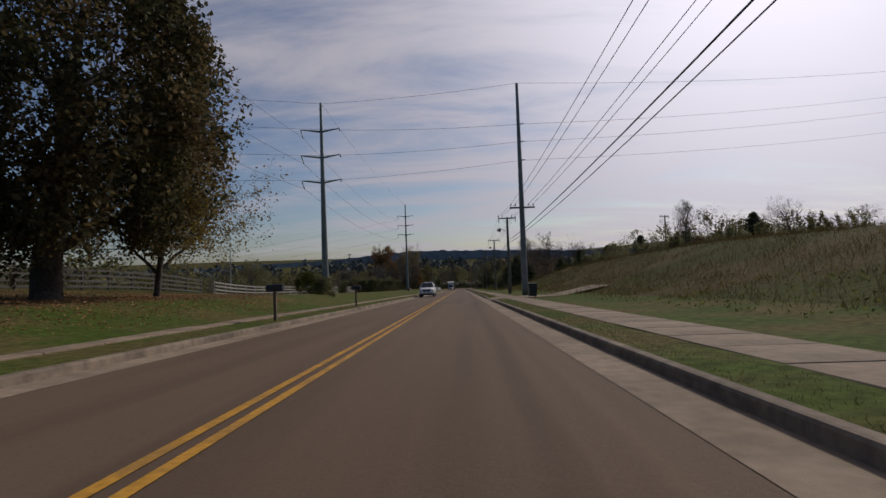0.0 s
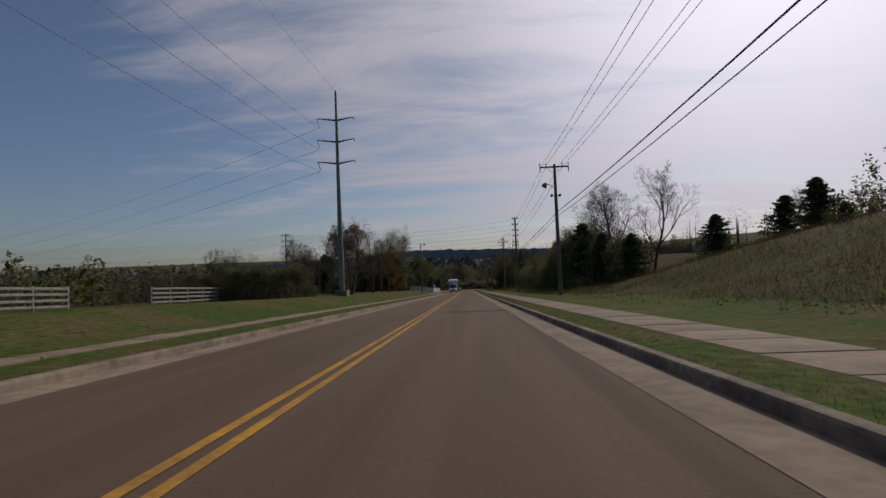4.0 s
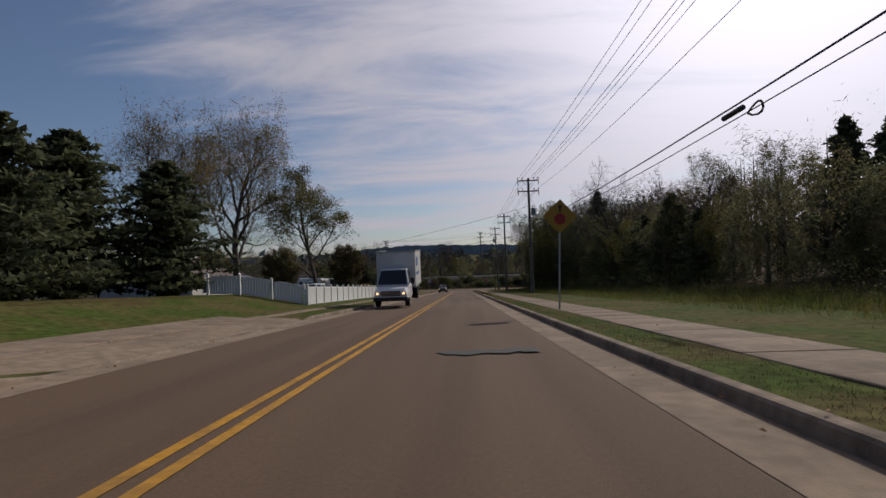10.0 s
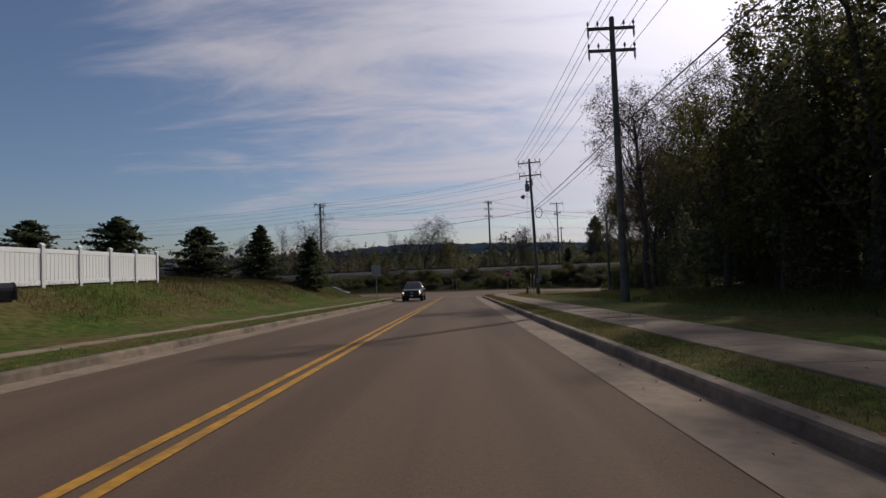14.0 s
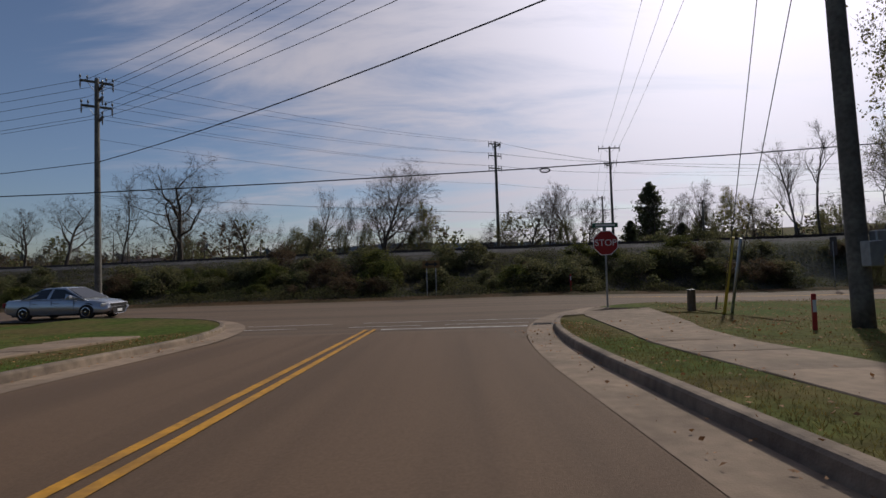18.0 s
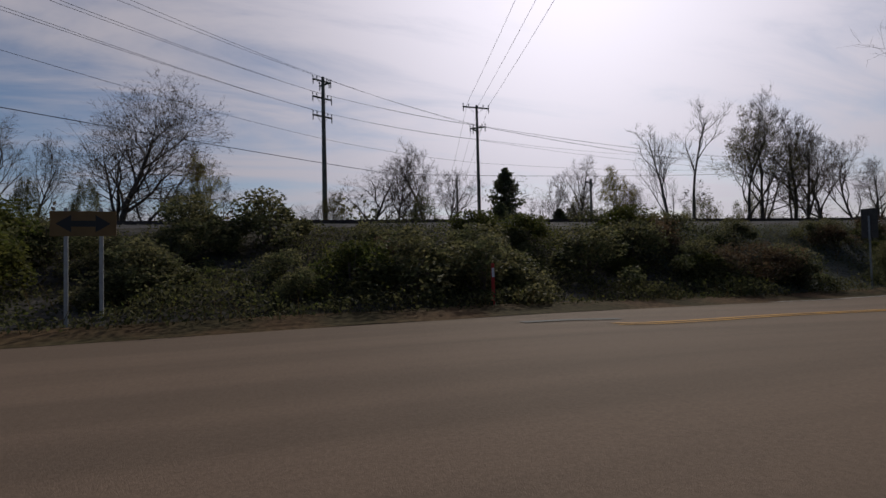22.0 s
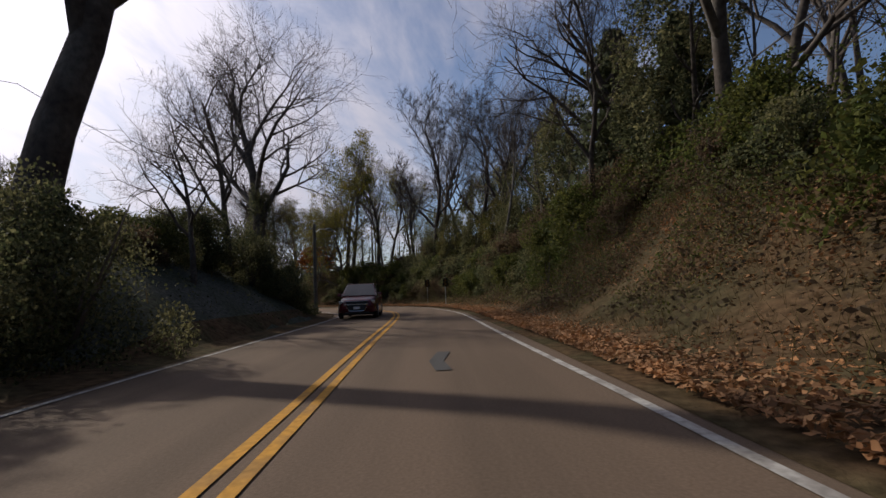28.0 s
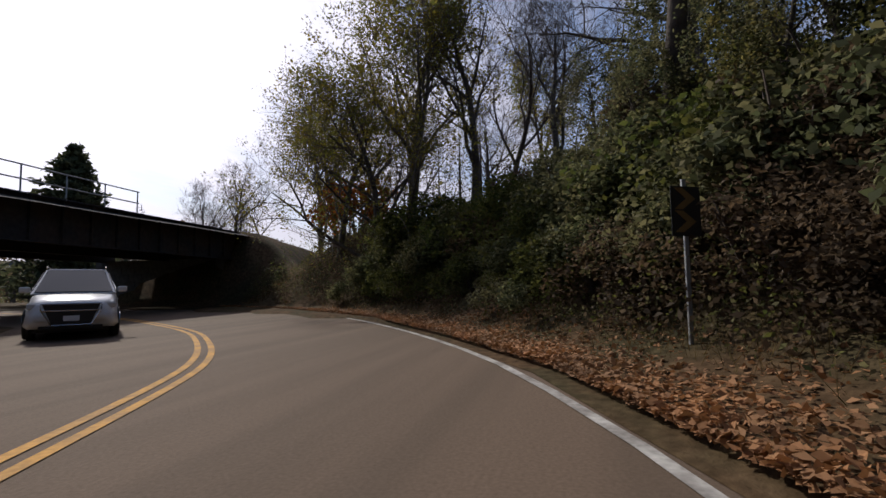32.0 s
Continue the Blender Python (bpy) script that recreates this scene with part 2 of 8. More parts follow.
M["leaf_green"] = material("leaf_green", (0.070, 0.092, 0.024), island=0.45, second=(0.085, 0.085, 0.022), second_scale=0.5, **LEAF)
M["weed"] = material("weed_leaf", (0.085, 0.115, 0.026), island=0.45, second=(0.115, 0.105, 0.03), second_scale=0.5, **LEAF)
M["leaf_dark"] = material("leaf_dark", (0.098, 0.112, 0.052), island=0.5, second=(0.130, 0.118, 0.055), second_scale=0.5, **LEAF)
M["vine"] = material("creeper_leaf", (0.046, 0.054, 0.024), island=0.5, second=(0.070, 0.068, 0.030), second_scale=0.4, **LEAF)
M["leaf_oak"] = material("leaf_oak", (0.066, 0.072, 0.034), island=0.5, second=(0.105, 0.074, 0.034), second_scale=0.35, rough=0.75, vary=0.15, scale=1.2, thin=0.4, spec=0.15)
M["leaf_wood"] = material("leaf_wood", (0.125, 0.140, 0.070), island=0.5, second=(0.150, 0.130, 0.065), second_scale=0.5, **dict(LEAF, thin=0.6))
M["leaf_tan"] = material("leaf_tan", (0.26, 0.165, 0.045), island=0.5, second=(0.17, 0.13, 0.035), second_scale=0.6, **LEAF)
M["leaf_yellow"] = material("leaf_yellow", (0.26, 0.19, 0.025), island=0.4, second=(0.13, 0.13, 0.03), second_scale=0.5, **LEAF)
M["leaf_rust"] = material("leaf_rust", (0.20, 0.072, 0.022), island=0.45, second=(0.10, 0.075, 0.025), second_scale=0.5, **LEAF)
M["leaf_orange"] = material("leaf_orange", (0.36, 0.10, 0.02), island=0.4, second=(0.20, 0.07, 0.02), second_scale=0.6, **LEAF)
M["leaf_brown"] = material("leaf_brown", (0.13, 0.085, 0.048), island=0.45, second=(0.075, 0.055, 0.035), second_scale=0.5, **LEAF)
M["leaf_olive"] = material("leaf_olive", (0.090, 0.096, 0.028), island=0.45, second=(0.13, 0.108, 0.036), second_scale=0.5, **LEAF)
M["needle"] = material("cedar_needles", (0.088, 0.104, 0.058), island=0.4, second=(0.098, 0.104, 0.052), second_scale=0.5, rough=0.8, vary=0.2, scale=1.2, thin=0.4, spec=0.1)
M["litter"] = material("fallen_leaves", (0.38, 0.175, 0.068), island=0.5, second=(0.21, 0.11, 0.05), second_scale=0.7, rough=0.85, vary=0.2, scale=1.5, thin=0.2)
M["vinyl"] = material("white_vinyl", (0.74, 0.73, 0.72), 0.45, 0.05, 2.0, second=(0.62, 0.61, 0.58), second_scale=0.5)
M["old_board"] = material("weathered_white_board", (0.30, 0.28, 0.25), 0.85, 0.3, 7.0, second=(0.16, 0.145, 0.125), second_scale=1.0)
M["grey_board"] = material("grey_board", (0.075, 0.066, 0.058), 0.9, 0.25, 7.0)
M["stop_red"] = material("sign_red", (0.28, 0.018, 0.02), 0.45, 0.1, 3.0)
M["sign_white"] = material("sign_white", (0.72, 0.72, 0.72), 0.45, 0.06, 3.0)
# worn sign yellow, darkened further with the shade of backlit boards
M["sign_dim"] = material("worn_backlit_yellow", (0.16, 0.095, 0.03), 0.6, 0.2, 3.0)
M["sign_yellow"] = material("sign_yellow", (0.34, 0.19, 0.02), 0.45, 0.08, 3.0)
M["sign_orange"] = material("sign_orange", (0.55, 0.17, 0.02), 0.5, 0.08, 3.0)
M["sign_black"] = material("sign_black", (0.015, 0.015, 0.015), 0.5, 0.1, 3.0)
M["sign_green"] = material("sign_green", (0.01, 0.09, 0.055), 0.45, 0.1, 3.0)
M["sign_back"] = material("sign_back_aluminium", (0.34, 0.35, 0.36), 0.45, 0.1, 4.0, metal=0.6)
M["rock"] = material("limestone_riprap", (0.165, 0.158, 0.150), 0.9, 0.25, 6.0, bump=0.5, bump_scale=18, second=(0.12, 0.114, 0.106), second_scale=1.5, obj_vary=0.4, island=0.35)
M["rust"] = material("rusty_steel", (0.055, 0.040, 0.034), 0.8, 0.3, 5.0, second=(0.035, 0.034, 0.034), second_scale=0.8)
M["stone"] = material("abutment_stone", (0.10, 0.098, 0.095), 0.92, 0.3, 4.0, bump=0.5, bump_scale=12, second=(0.065, 0.065, 0.065), second_scale=0.6)
M["rail"] = material("rail_steel", (0.06, 0.045, 0.04), 0.6, 0.2, 5.0, metal=0.5)
M["tie"] = material("creosoted_tie", (0.035, 0.03, 0.026), 0.9, 0.3, 6.0)
M["glass_dark"] = material("tinted_glass", (0.012, 0.014, 0.016), 0.06, 0.0, 1.0, spec=0.7)
M["tyre"] = material("tyre_rubber", (0.018, 0.018, 0.018), 0.85, 0.15, 8.0)
M["chrome"] = material("chrome", (0.55, 0.55, 0.56), 0.18, 0.05, 4.0, metal=1.0)
M["lamp_glass"] = material("lamp_glass", (0.55, 0.55, 0.52), 0.12, 0.05, 4.0)
M["lamp_lit"] = material("lit_lamp", (0.8, 0.6, 0.35), 0.3, 0.0, 4.0)
M["lamp_lit"].node_tree.nodes["Principled BSDF"].inputs["Emission Color"].default_value = (1.0, 0.62, 0.28, 1)
M["lamp_lit"].node_tree.nodes["Principled BSDF"].inputs["Emission Strength"].default_value = 1.6
M["amber"] = material("amber_lens", (0.6, 0.18, 0.02), 0.2, 0.05, 4.0)
M["paint_white"] = material("white_car_paint", (0.68, 0.68, 0.67), 0.22, 0.03, 2.0, spec=0.6)
M["paint_blue"] = material("dark_blue_car_paint", (0.012, 0.018, 0.036), 0.2, 0.05, 2.0, spec=0.6)
M["paint_silver"] = material("silver_car_paint", (0.42, 0.44, 0.47), 0.25, 0.03, 2.0, metal=0.6, spec=0.6)
M["paint_red"] = material("dark_red_car_paint", (0.10, 0.012, 0.018), 0.2, 0.05, 2.0, spec=0.6)
M["box_white"] = material("truck_box_panel", (0.66, 0.65, 0.62), 0.5, 0.05, 1.5, second=(0.55, 0.54, 0.52), second_scale=0.4)
M["blue_mark"] = material("blue_marking", (0.02, 0.10, 0.32), 0.5, 0.05, 2.0)
M["shingle"] = material("roof_shingles", (0.12, 0.09, 0.075), 0.92, 0.25, 6.0, bump=0.4, bump_scale=20)
M["brick_wall"] = material("house_brick", (0.17, 0.10, 0.075), 0.9, 0.25, 5.0)
M["siding"] = material("house_siding", (0.48, 0.46, 0.43), 0.8, 0.1, 3.0)
# pale blue-grey: the haze of distance is painted into the ridge's colour
M["hazed_wood"] = material("haze_tinted_woods", (0.19, 0.225, 0.27), 0.95, 0.2, 0.05, second=(0.21, 0.25, 0.30), second_scale=0.012, spec=0.02)
# leaf green greyed towards blue, aerial haze put into the colour
M["hazed_leaf"] = material("hazed_leaf", (0.10, 0.125, 0.125), island=0.4, second=(0.13, 0.13, 0.115), second_scale=0.02, rough=0.9, vary=0.15, scale=0.1, spec=0.05)
M["red_plastic"] = material("red_marker_plastic", (0.40, 0.035, 0.03), 0.6, 0.1, 4.0)
M["stake_yellow"] = material("yellow_guy_guard", (0.55, 0.40, 0.06), 0.6, 0.1, 4.0)
M["wood_post"] = material("timber_post", (0.12, 0.085, 0.055), 0.9, 0.25, 8.0)
M["green_bin"] = material("dark_green_plastic", (0.02, 0.028, 0.024), 0.5, 0.12, 4.0)
M["utility"] = material("beige_utility_paint", (0.34, 0.33, 0.27), 0.6, 0.1, 3.0)


# ---- mesh helpers ----
def mesh_data(name, data, mat, smooth=False):
    me = bpy.data.meshes.new(name)
    me.from_pydata(data[0], [], data[1])
    me.materials.append(M[mat])
    if smooth:
        me.polygons.foreach_set("use_smooth", [True] * len(me.polygons))
    me.update()
    return me


def part(name, data, mat, parent, label="", smooth=False, at=None):
    me = data if isinstance(data, bpy.types.Mesh) else mesh_data(name, data, mat, smooth)
    ob = new(name, me)
    ob.parent = parent
    if at is not None:
        ob.matrix_local = at
    return tagged(ob, label)


def thing(name, label, category, at=None, group="", kind=""):
    ob = new(name)
    ob.empty_display_size = 0.2
    if at is not None:
        ob.matrix_world = at
    return tagged(ob, label, category, group, kind)


def solid(name, data, mat, label, category, kind="", group="", smooth=False):
    return tagged(new(name, mesh_data(name, data, mat, smooth)), label, category, group, kind)


def join(*datas):
    v, f = [], []
    for dv, df in datas:
        o = len(v)
        v.extend(dv)
        f.extend([tuple(i + o for i in face) for face in df])
    return v, f


def box(x0, y0, z0, x1, y1, z1, c=0.0):
    """A box, its edges chamfered by c."""
    if c <= 0:
        v = [(x, y, z) for x in (x0, x1) for y in (y0, y1) for z in (z0, z1)]
        return v, [(0, 1, 3, 2), (4, 6, 7, 5), (0, 4, 5, 1), (2, 3, 7, 6), (0, 2, 6, 4), (1, 5, 7, 3)]
    bm = bmesh.new()
    bmesh.ops.create_cube(bm, size=1)
    for w in bm.verts:
        w.co = ((x0 + x1) / 2 + w.co.x * (x1 - x0), (y0 + y1) / 2 + w.co.y * (y1 - y0), (z0 + z1) / 2 + w.co.z * (z1 - z0))
    bmesh.ops.bevel(bm, geom=bm.edges[:], offset=c, segments=1, affect="EDGES")
    bm.verts.index_update()
    v, f = [tuple(w.co) for w in bm.verts], [tuple(w.index for w in face.verts) for face in bm.faces]
    bm.free()
    return v, f


def tube(points, radii, n=6, cap=True):
    """A tube through points with a radius at each."""
    pts = [Vector(p) for p in points]
    v, f = [], []
    side = None
    for i, p in enumerate(pts):
        d = (pts[min(i + 1, len(pts) - 1)] - pts[max(i - 1, 0)])
        d = d.normalized() if d.length > 1e-9 else Vector((0, 0, 1))
        if side is None:
            side = d.orthogonal().normalized()
        else:
            side = side - d * side.dot(d)
            side = side.normalized() if side.length > 1e-6 else d.orthogonal().normalized()
        other = d.cross(side)
        r = radii[i] if hasattr(radii, "__len__") else radii
        for k in range(n):
            a = 2 * math.pi * k / n
            v.append(tuple(p + side * (r * math.cos(a)) + other * (r * math.sin(a))))
    for i in range(len(pts) - 1):
        for k in range(n):
            f.append((i * n + k, i * n + (k + 1) % n, (i + 1) * n + (k + 1) % n, (i + 1) * n + k))
    if cap:
        f.append(tuple(range(n - 1, -1, -1)))
        f.append(tuple((len(pts) - 1) * n + k for k in range(n)))
    return v, f


def lathe(profile, n=12, at=(0, 0, 0)):
    v, f = [], []
    for r, z in profile:
        for k in range(n):
            a = 2 * math.pi * k / n
            v.append((at[0] + r * math.cos(a), at[1] + r * math.sin(a), at[2] + z))
    for i in range(len(profile) - 1):
        for k in range(n):
            f.append((i * n + k, i * n + (k + 1) % n, (i + 1) * n + (k + 1) % n, (i + 1) * n + k))
    f.append(tuple(range(n - 1, -1, -1)))
    f.append(tuple((len(profile) - 1) * n + k for k in range(n)))
    return v, f


def moved(data, m):
    return [tuple(m @ Vector(p)) for p in data[0]], data[1]


def prism(outline, y0, y1):
    """An outline in x, z given depth along y."""
    n = len(outline)
    v = [(x, y0, z) for x, z in outline] + [(x, y1, z) for x, z in outline]
    f = [tuple(range(n)), tuple(range(2 * n - 1, n - 1, -1))]
    f += [(i, i + n, (i + 1) % n + n, (i + 1) % n) for i in range(n)]
    return v, f


# ---- the lie of the land ----
SLOPE = 0.0435


def ease(u):
    u = min(1.0, max(0.0, u))
    return u * u * (3 - 2 * u)


def road_z(x, y):
    if y < -6:
        a = SLOPE * (8 - y)
    else:
        u = min(y + 6, 8.0)
        a = SLOPE * 14 - SLOPE * u + SLOPE * u * u / 16
    return a * (1 - ease((x - 4) / 18) * ease((y + 40) / 38))


def along(pts, x):
    """Piecewise-linear reading of a line of (x, value)."""
    if x <= pts[0][0]:
        return pts[0][1]
    for (a, p), (b, q) in zip(pts, pts[1:]):
        if x <= b:
            return p + (q - p) * (x - a) / (b - a)
    return pts[-1][1]


FAR_EDGE = [(-400, 16), (-60, 11.5), (-11, 10.5), (-1.5, 10.15), (6, 10.4), (11.5, 11.5), (16, 12.5), (23, 13.0), (44, 13.35), (62, 13.7), (70, 15.0), (76, 17.6), (82, 22.5), (86.5, 27.5), (89, 34)]
NEAR_EDGE = [(-400, 8.5), (-60, 4.6), (-19, 3.3), (-12, 2.1), (-8.9, 0.7), (-7.4, -0.9), (-6.3, -3.4), (-5.7, -6.0), (-5.699, -8), (2.499, -8), (2.55, -7.9), (2.84, -7.0), (3.08, -5.6), (3.45, -4.0), (3.95, -2.4), (4.85, -0.7), (5.5, 0.15), (6.35, 1.15), (7.5, 2.1), (9.2, 3.1), (13.5, 4.7), (19.4, 5.8), (24, 6.0), (49, 6.1), (63, 6.45), (70, 7.2), (75, 8.3), (81, 10.6), (85, 13.0), (90.5, 16.9), (97.3, 24.4), (101, 32)]
RAIL = [(-400, 75, 3.0), (-120, 44, 3.2), (-40, 33, 3.4), (-15, 29.4, 3.55), (10, 26.6, 3.6), (30, 25.0, 3.65), (50, 24.9, 3.9), (70, 28.6, 4.5), (86, 33.2, 5.0), (103.5, 34.8, 5.15), (130, 44, 5.5), (200, 72, 6.0), (400, 160, 7.0)]
RAIL_Y = [(a, b) for a, b, c in RAIL]
RAIL_Z = [(a, c) for a, b, c in RAIL]
CENTRE = [(-150, 8.6), (-40, 6.9), (-11, 6.7), (-3, 6.5), (5.3, 8.0), (9.9, 8.35), (15, 9.35), (24, 9.55), (38, 9.6), (49, 9.9), (58, 10.0), (65, 10.3), (70, 11.1), (73.6, 12.25), (76.3, 13.4), (79.8, 14.95), (81.5, 16.0), (83.4, 17.6), (85.85, 20.0), (88.6, 24.1), (91, 28.0), (93, 33), (95, 40), (97, 50), (99, 90)]


def terrain(x, y):
    z = road_z(x, y)
    far, near_y, rail_y = along(FAR_EDGE, x), along(NEAR_EDGE, x), along(RAIL_Y, x)
    south = 1 - ease((y + 14) / 12)
    if x > 0:
        d = x - 2.6
        z += south * (3.3 * (0.72 + 0.28 * ease((y + 275) / 30)) * ease((d - 4.5) / 17) * (1 - ease((y + 205) / 45)) + 1.1 * ease((d - 4) / 16) + 2.5 * ease((d - 22) / 60))
    else:
        d = -5.7 - x
        z += south * (1.0 * ease((d - 1.8) / 7) + 0.9 * ease((d - 9) / 14) * (1 - ease((y + 262) / 26)) - 0.35 * ease((d - 5) / 6) * ease((y + 262) / 26) * (1 - ease((y + 185) / 30))) - south * 2.5 * ease((d - 26) / 50)
        z += 0.9 * ease((d - 2.5) / 6) * (1 - ease((d - 8.5) / 5)) * ease((y + 62) / 12) * (1 - ease((y + 16) / 8))
    if x > 18 and y < near_y:
        d = near_y - y - 1.2
        steep = ease((x - 36) / 12)
        bank = min(max(0.0, d) * 0.10, 1.6) * ease((x - 18) / 8) * (1 - steep)
        bank += steep * (4.4 * ease(max(0, d) / (6.6 + 2.4 * ease((x - 66) / 12))) + 3.0 * ease((d - 8) / 40))
        z += bank * ease((y + 90) / 50)
    if y > far - 0.5 and x < 88:
        gap = 1 - ease((x - 82.5) / 3)
        top = along(RAIL_Z, x)
        share = (y - far - 1.0) / max(3.0, rail_y - 3.0 - far - 1.0)
        cut = ease((x - 46) / 4) * (1 - ease((x - 61) / 5))
        climb = ease(share) * (1 - cut) + cut * math.sin(math.pi / 2 * min(1.0, max(0.0, share + 0.05)))
        down = ease((y - rail_y - 3.0) / 9.0)
        z += gap * (top - 0.3 - z) * climb - gap * down * (top - 1.9)
    if x > 100:
        rail_gap = ease((x - 101.5) / 2.5)
        top = along(RAIL_Z, x)
        off = abs(y - rail_y)
        z += rail_gap * (top - z) * (1 - ease((off - 3.0) / 7.0))
    # the valley beyond, and the hills round it
    if y > 60:
        z += -4.0 * ease((y - 60) / 150) + 62 * ease((y - 420) / 1300)
    if abs(x) > 130:
        z += (40 if x > 0 else 6) * ease((abs(x) - 260) / 900) * ease((y + 500) / 700)
    return z


def offset_line(pts, d):
    """A polyline moved d to its right."""
    res = []
    for i, p in enumerate(pts):
        a, b = Vector(pts[max(i - 1, 0)]), Vector(pts[min(i + 1, len(pts) - 1)])
        t = (b - a).normalized()
        res.append((p[0] + t.y * d, p[1] - t.x * d))
    return res


def resample(pts, step):
    res = [pts[0]]
    for a, b in zip(pts, pts[1:]):
        n = max(1, int(round(math.dist(a, b) / step)))
        res += [(a[0] + (b[0] - a[0]) * k / n, a[1] + (b[1] - a[1]) * k / n) for k in range(1, n + 1)]
    return res


def smooth_line(pts, rounds=2):
    for _ in range(rounds):
        new_pts = [pts[0]]
        for a, b in zip(pts, pts[1:]):
            new_pts += [(a[0] * 0.75 + b[0] * 0.25, a[1] * 0.75 + b[1] * 0.25), (a[0] * 0.25 + b[0] * 0.75, a[1] * 0.25 + b[1] * 0.75)]
        pts = new_pts + [pts[-1]]
    return pts


def ribbon(lines, zs):
    """A sheet through parallel polylines; zs gives the height of line k at x, y."""
    v, f = [], []
    n = len(lines[0])
    for k, line in enumerate(lines):
        v += [(x, y, zs(k, x, y)) for x, y in line]
    for k in range(len(lines) - 1):
        f += [(k * n + i, (k + 1) * n + i, (k + 1) * n + i + 1, k * n + i + 1) for i in range(n - 1)]
    return v, f


# ---- ground, roads, kerbs, pavements ----
def spread(lo, hi, inner_lo, inner_hi, step, grow=1.28):
    vals, x = [], inner_lo
    while x < inner_hi:
        vals.append(x)
        x += step
    vals.append(inner_hi)
    s, x = step, inner_lo
    while x > lo:
        s *= grow
        x -= s
        vals.insert(0, max(x, lo))
    s, x = step, inner_hi
    while x < hi:
        s *= grow
        x += s
        vals.append(min(x, hi))
    return vals


def paved_gap(x, y):
    """How far outside the paved corridor a place lies, less the strip that is laid beside it."""
    if y < -6:
        return max(x - 2.5, -5.7 - x) - 5.6
    near_y, far = along(NEAR_EDGE, x), along(FAR_EDGE, x)
    if x > 86:
        best = min(math.dist((x, y), p) for p in CENTRE[13:])
        return best - 5.0
    wide = 4.2 if -14 < x < 10 else 1.3
    return max(near_y - y - wide, y - far - 1.3)


xs = spread(-1800, 1800, -42, 126, 1.5)
ys = spread(-900, 2600, -312, 66, 1.5)
verts, faces = [], []
for yy in ys:
    for xx in xs:
        z = terrain(xx, yy)
        d = paved_gap(xx, yy) if -60 < xx < 130 and -430 < yy < 95 else 9.0
        if d < 0:
            z = min(z, road_z(xx, yy)) - 0.4
        elif xx <= -60 and along(NEAR_EDGE, xx) - 2 < yy < along(FAR_EDGE, xx) + 2:
            z = road_z(xx, yy) - 0.4
        else:
            z += 0.10 + 0.05 * noise.noise((xx * 0.25, yy * 0.25, 0)) + 0.04 * noise.noise((xx * 0.9, yy * 0.9, 3))
        verts.append((xx, yy, z))
nx = len(xs)
for j in range(len(ys) - 1):
    for i in range(nx - 1):
        faces.append((j * nx + i, j * nx + i + 1, (j + 1) * nx + i + 1, (j + 1) * nx + i))
ground = solid("ground", (verts, faces), "ground", "rolling ground of rough autumn grass and woodland litter", "ground", "structure", smooth=True)
ground.data.materials.append(M["dirt"])
ground.data.materials.append(M["embank"])
ground.data.materials.append(M["gravel"])
for poly in ground.data.polygons:
    cx, cy, cz = poly.center
    wobble = 2.0 * noise.noise((cx * 0.2, cy * 0.2, 7))
    if (cx > 11.5 + wobble and -178 + 4 * wobble < cy < along(NEAR_EDGE, cx) and (cy < -24 + wobble or cx > 19 + wobble)) or (cx > 84 and cy < 90):
        poly.material_index = 1
    elif -160 < cx < 88 and along(FAR_EDGE, cx) < cy < along(RAIL_Y, cx) + 4:
        poly.material_index = 3 if 17 < cx + wobble < 69 else 2

# main road
line_y = resample([(0, -430), (0, -5.5)], 6)


def column(x):
    return [(x, p[1]) for p in line_y]


road = thing("road", "two-lane asphalt road sloping down to a junction", "road", kind="structure")
part("asphalt_surface", ribbon([column(-5.72), column(-5.1), column(-3.4), column(-1.76), column(0.1), column(1.84), column(2.52)], lambda k, x, y: road_z(x, y) + (-0.03, 0.0, 0.015, 0.03, 0.015, 0.0, -0.03)[k]), "asphalt", road)


def strip(line, d0, d1, lift, zf=road_z):
    return ribbon([offset_line(line, d0), offset_line(line, d1)], lambda k, x, y: zf(x, y) + lift)


yellow_line = resample([(-1.76, -430), (-1.76, -4.4)], 3)
part("yellow_line", strip(yellow_line, -0.17, -0.06, 0.037), "yellow", road, "worn yellow centre line")
part("yellow_line", strip(yellow_line, 0.06, 0.17, 0.037), "yellow", road, "worn yellow centre line")
part("stop_line", strip([(-1.5, -4.2), (0.7, -4.3), (2.6, -4.45)], -0.14, 0.14, 0.008), "white_paint", road, "worn white stop line")
for (a, b) in (((-6.2, -3.1), (-4.2, -3.15)), ((-2.6, -3.2), (-0.4, -3.2)), ((0.3, -3.2), (2.8, -3.35)), ((-6.6, -1.9), (-3.4, -1.85)), ((-2.4, -1.85), (3.4, -2.0))):
    part("white_dash", strip([a, b], -0.06, 0.06, 0.012), "white_paint", road, "worn white line across the mouth")
# crack and old repairs
for x0, y0, length, turn, w in ((0.4, -204, 3.0, 8, 0.4), (-0.2, -158, 4.2, 4, 0.25), (-0.4, -132, 3.6, -4, 0.5), (0.6, -116, 1.6, 8, 0.45), (0.1, -82, 4.6, 10, 0.2), (-0.6, -85, 4.0, 2, 0.16)):
    a = radians(turn)
    p, q = (x0 - math.cos(a) * length / 2, y0 - math.sin(a) * length / 2), (x0 + math.cos(a) * length / 2, y0 + math.sin(a) * length / 2)
    pts = [(p[0] + (q[0] - p[0]) * k / 8, p[1] + (q[1] - p[1]) * k / 8 + 0.12 * math.sin(k * 2.3)) for k in range(9)]
    part("tar_repair", strip(pts, -w / 2, w / 2, 0.034), "patch", road, "dark tar repair")

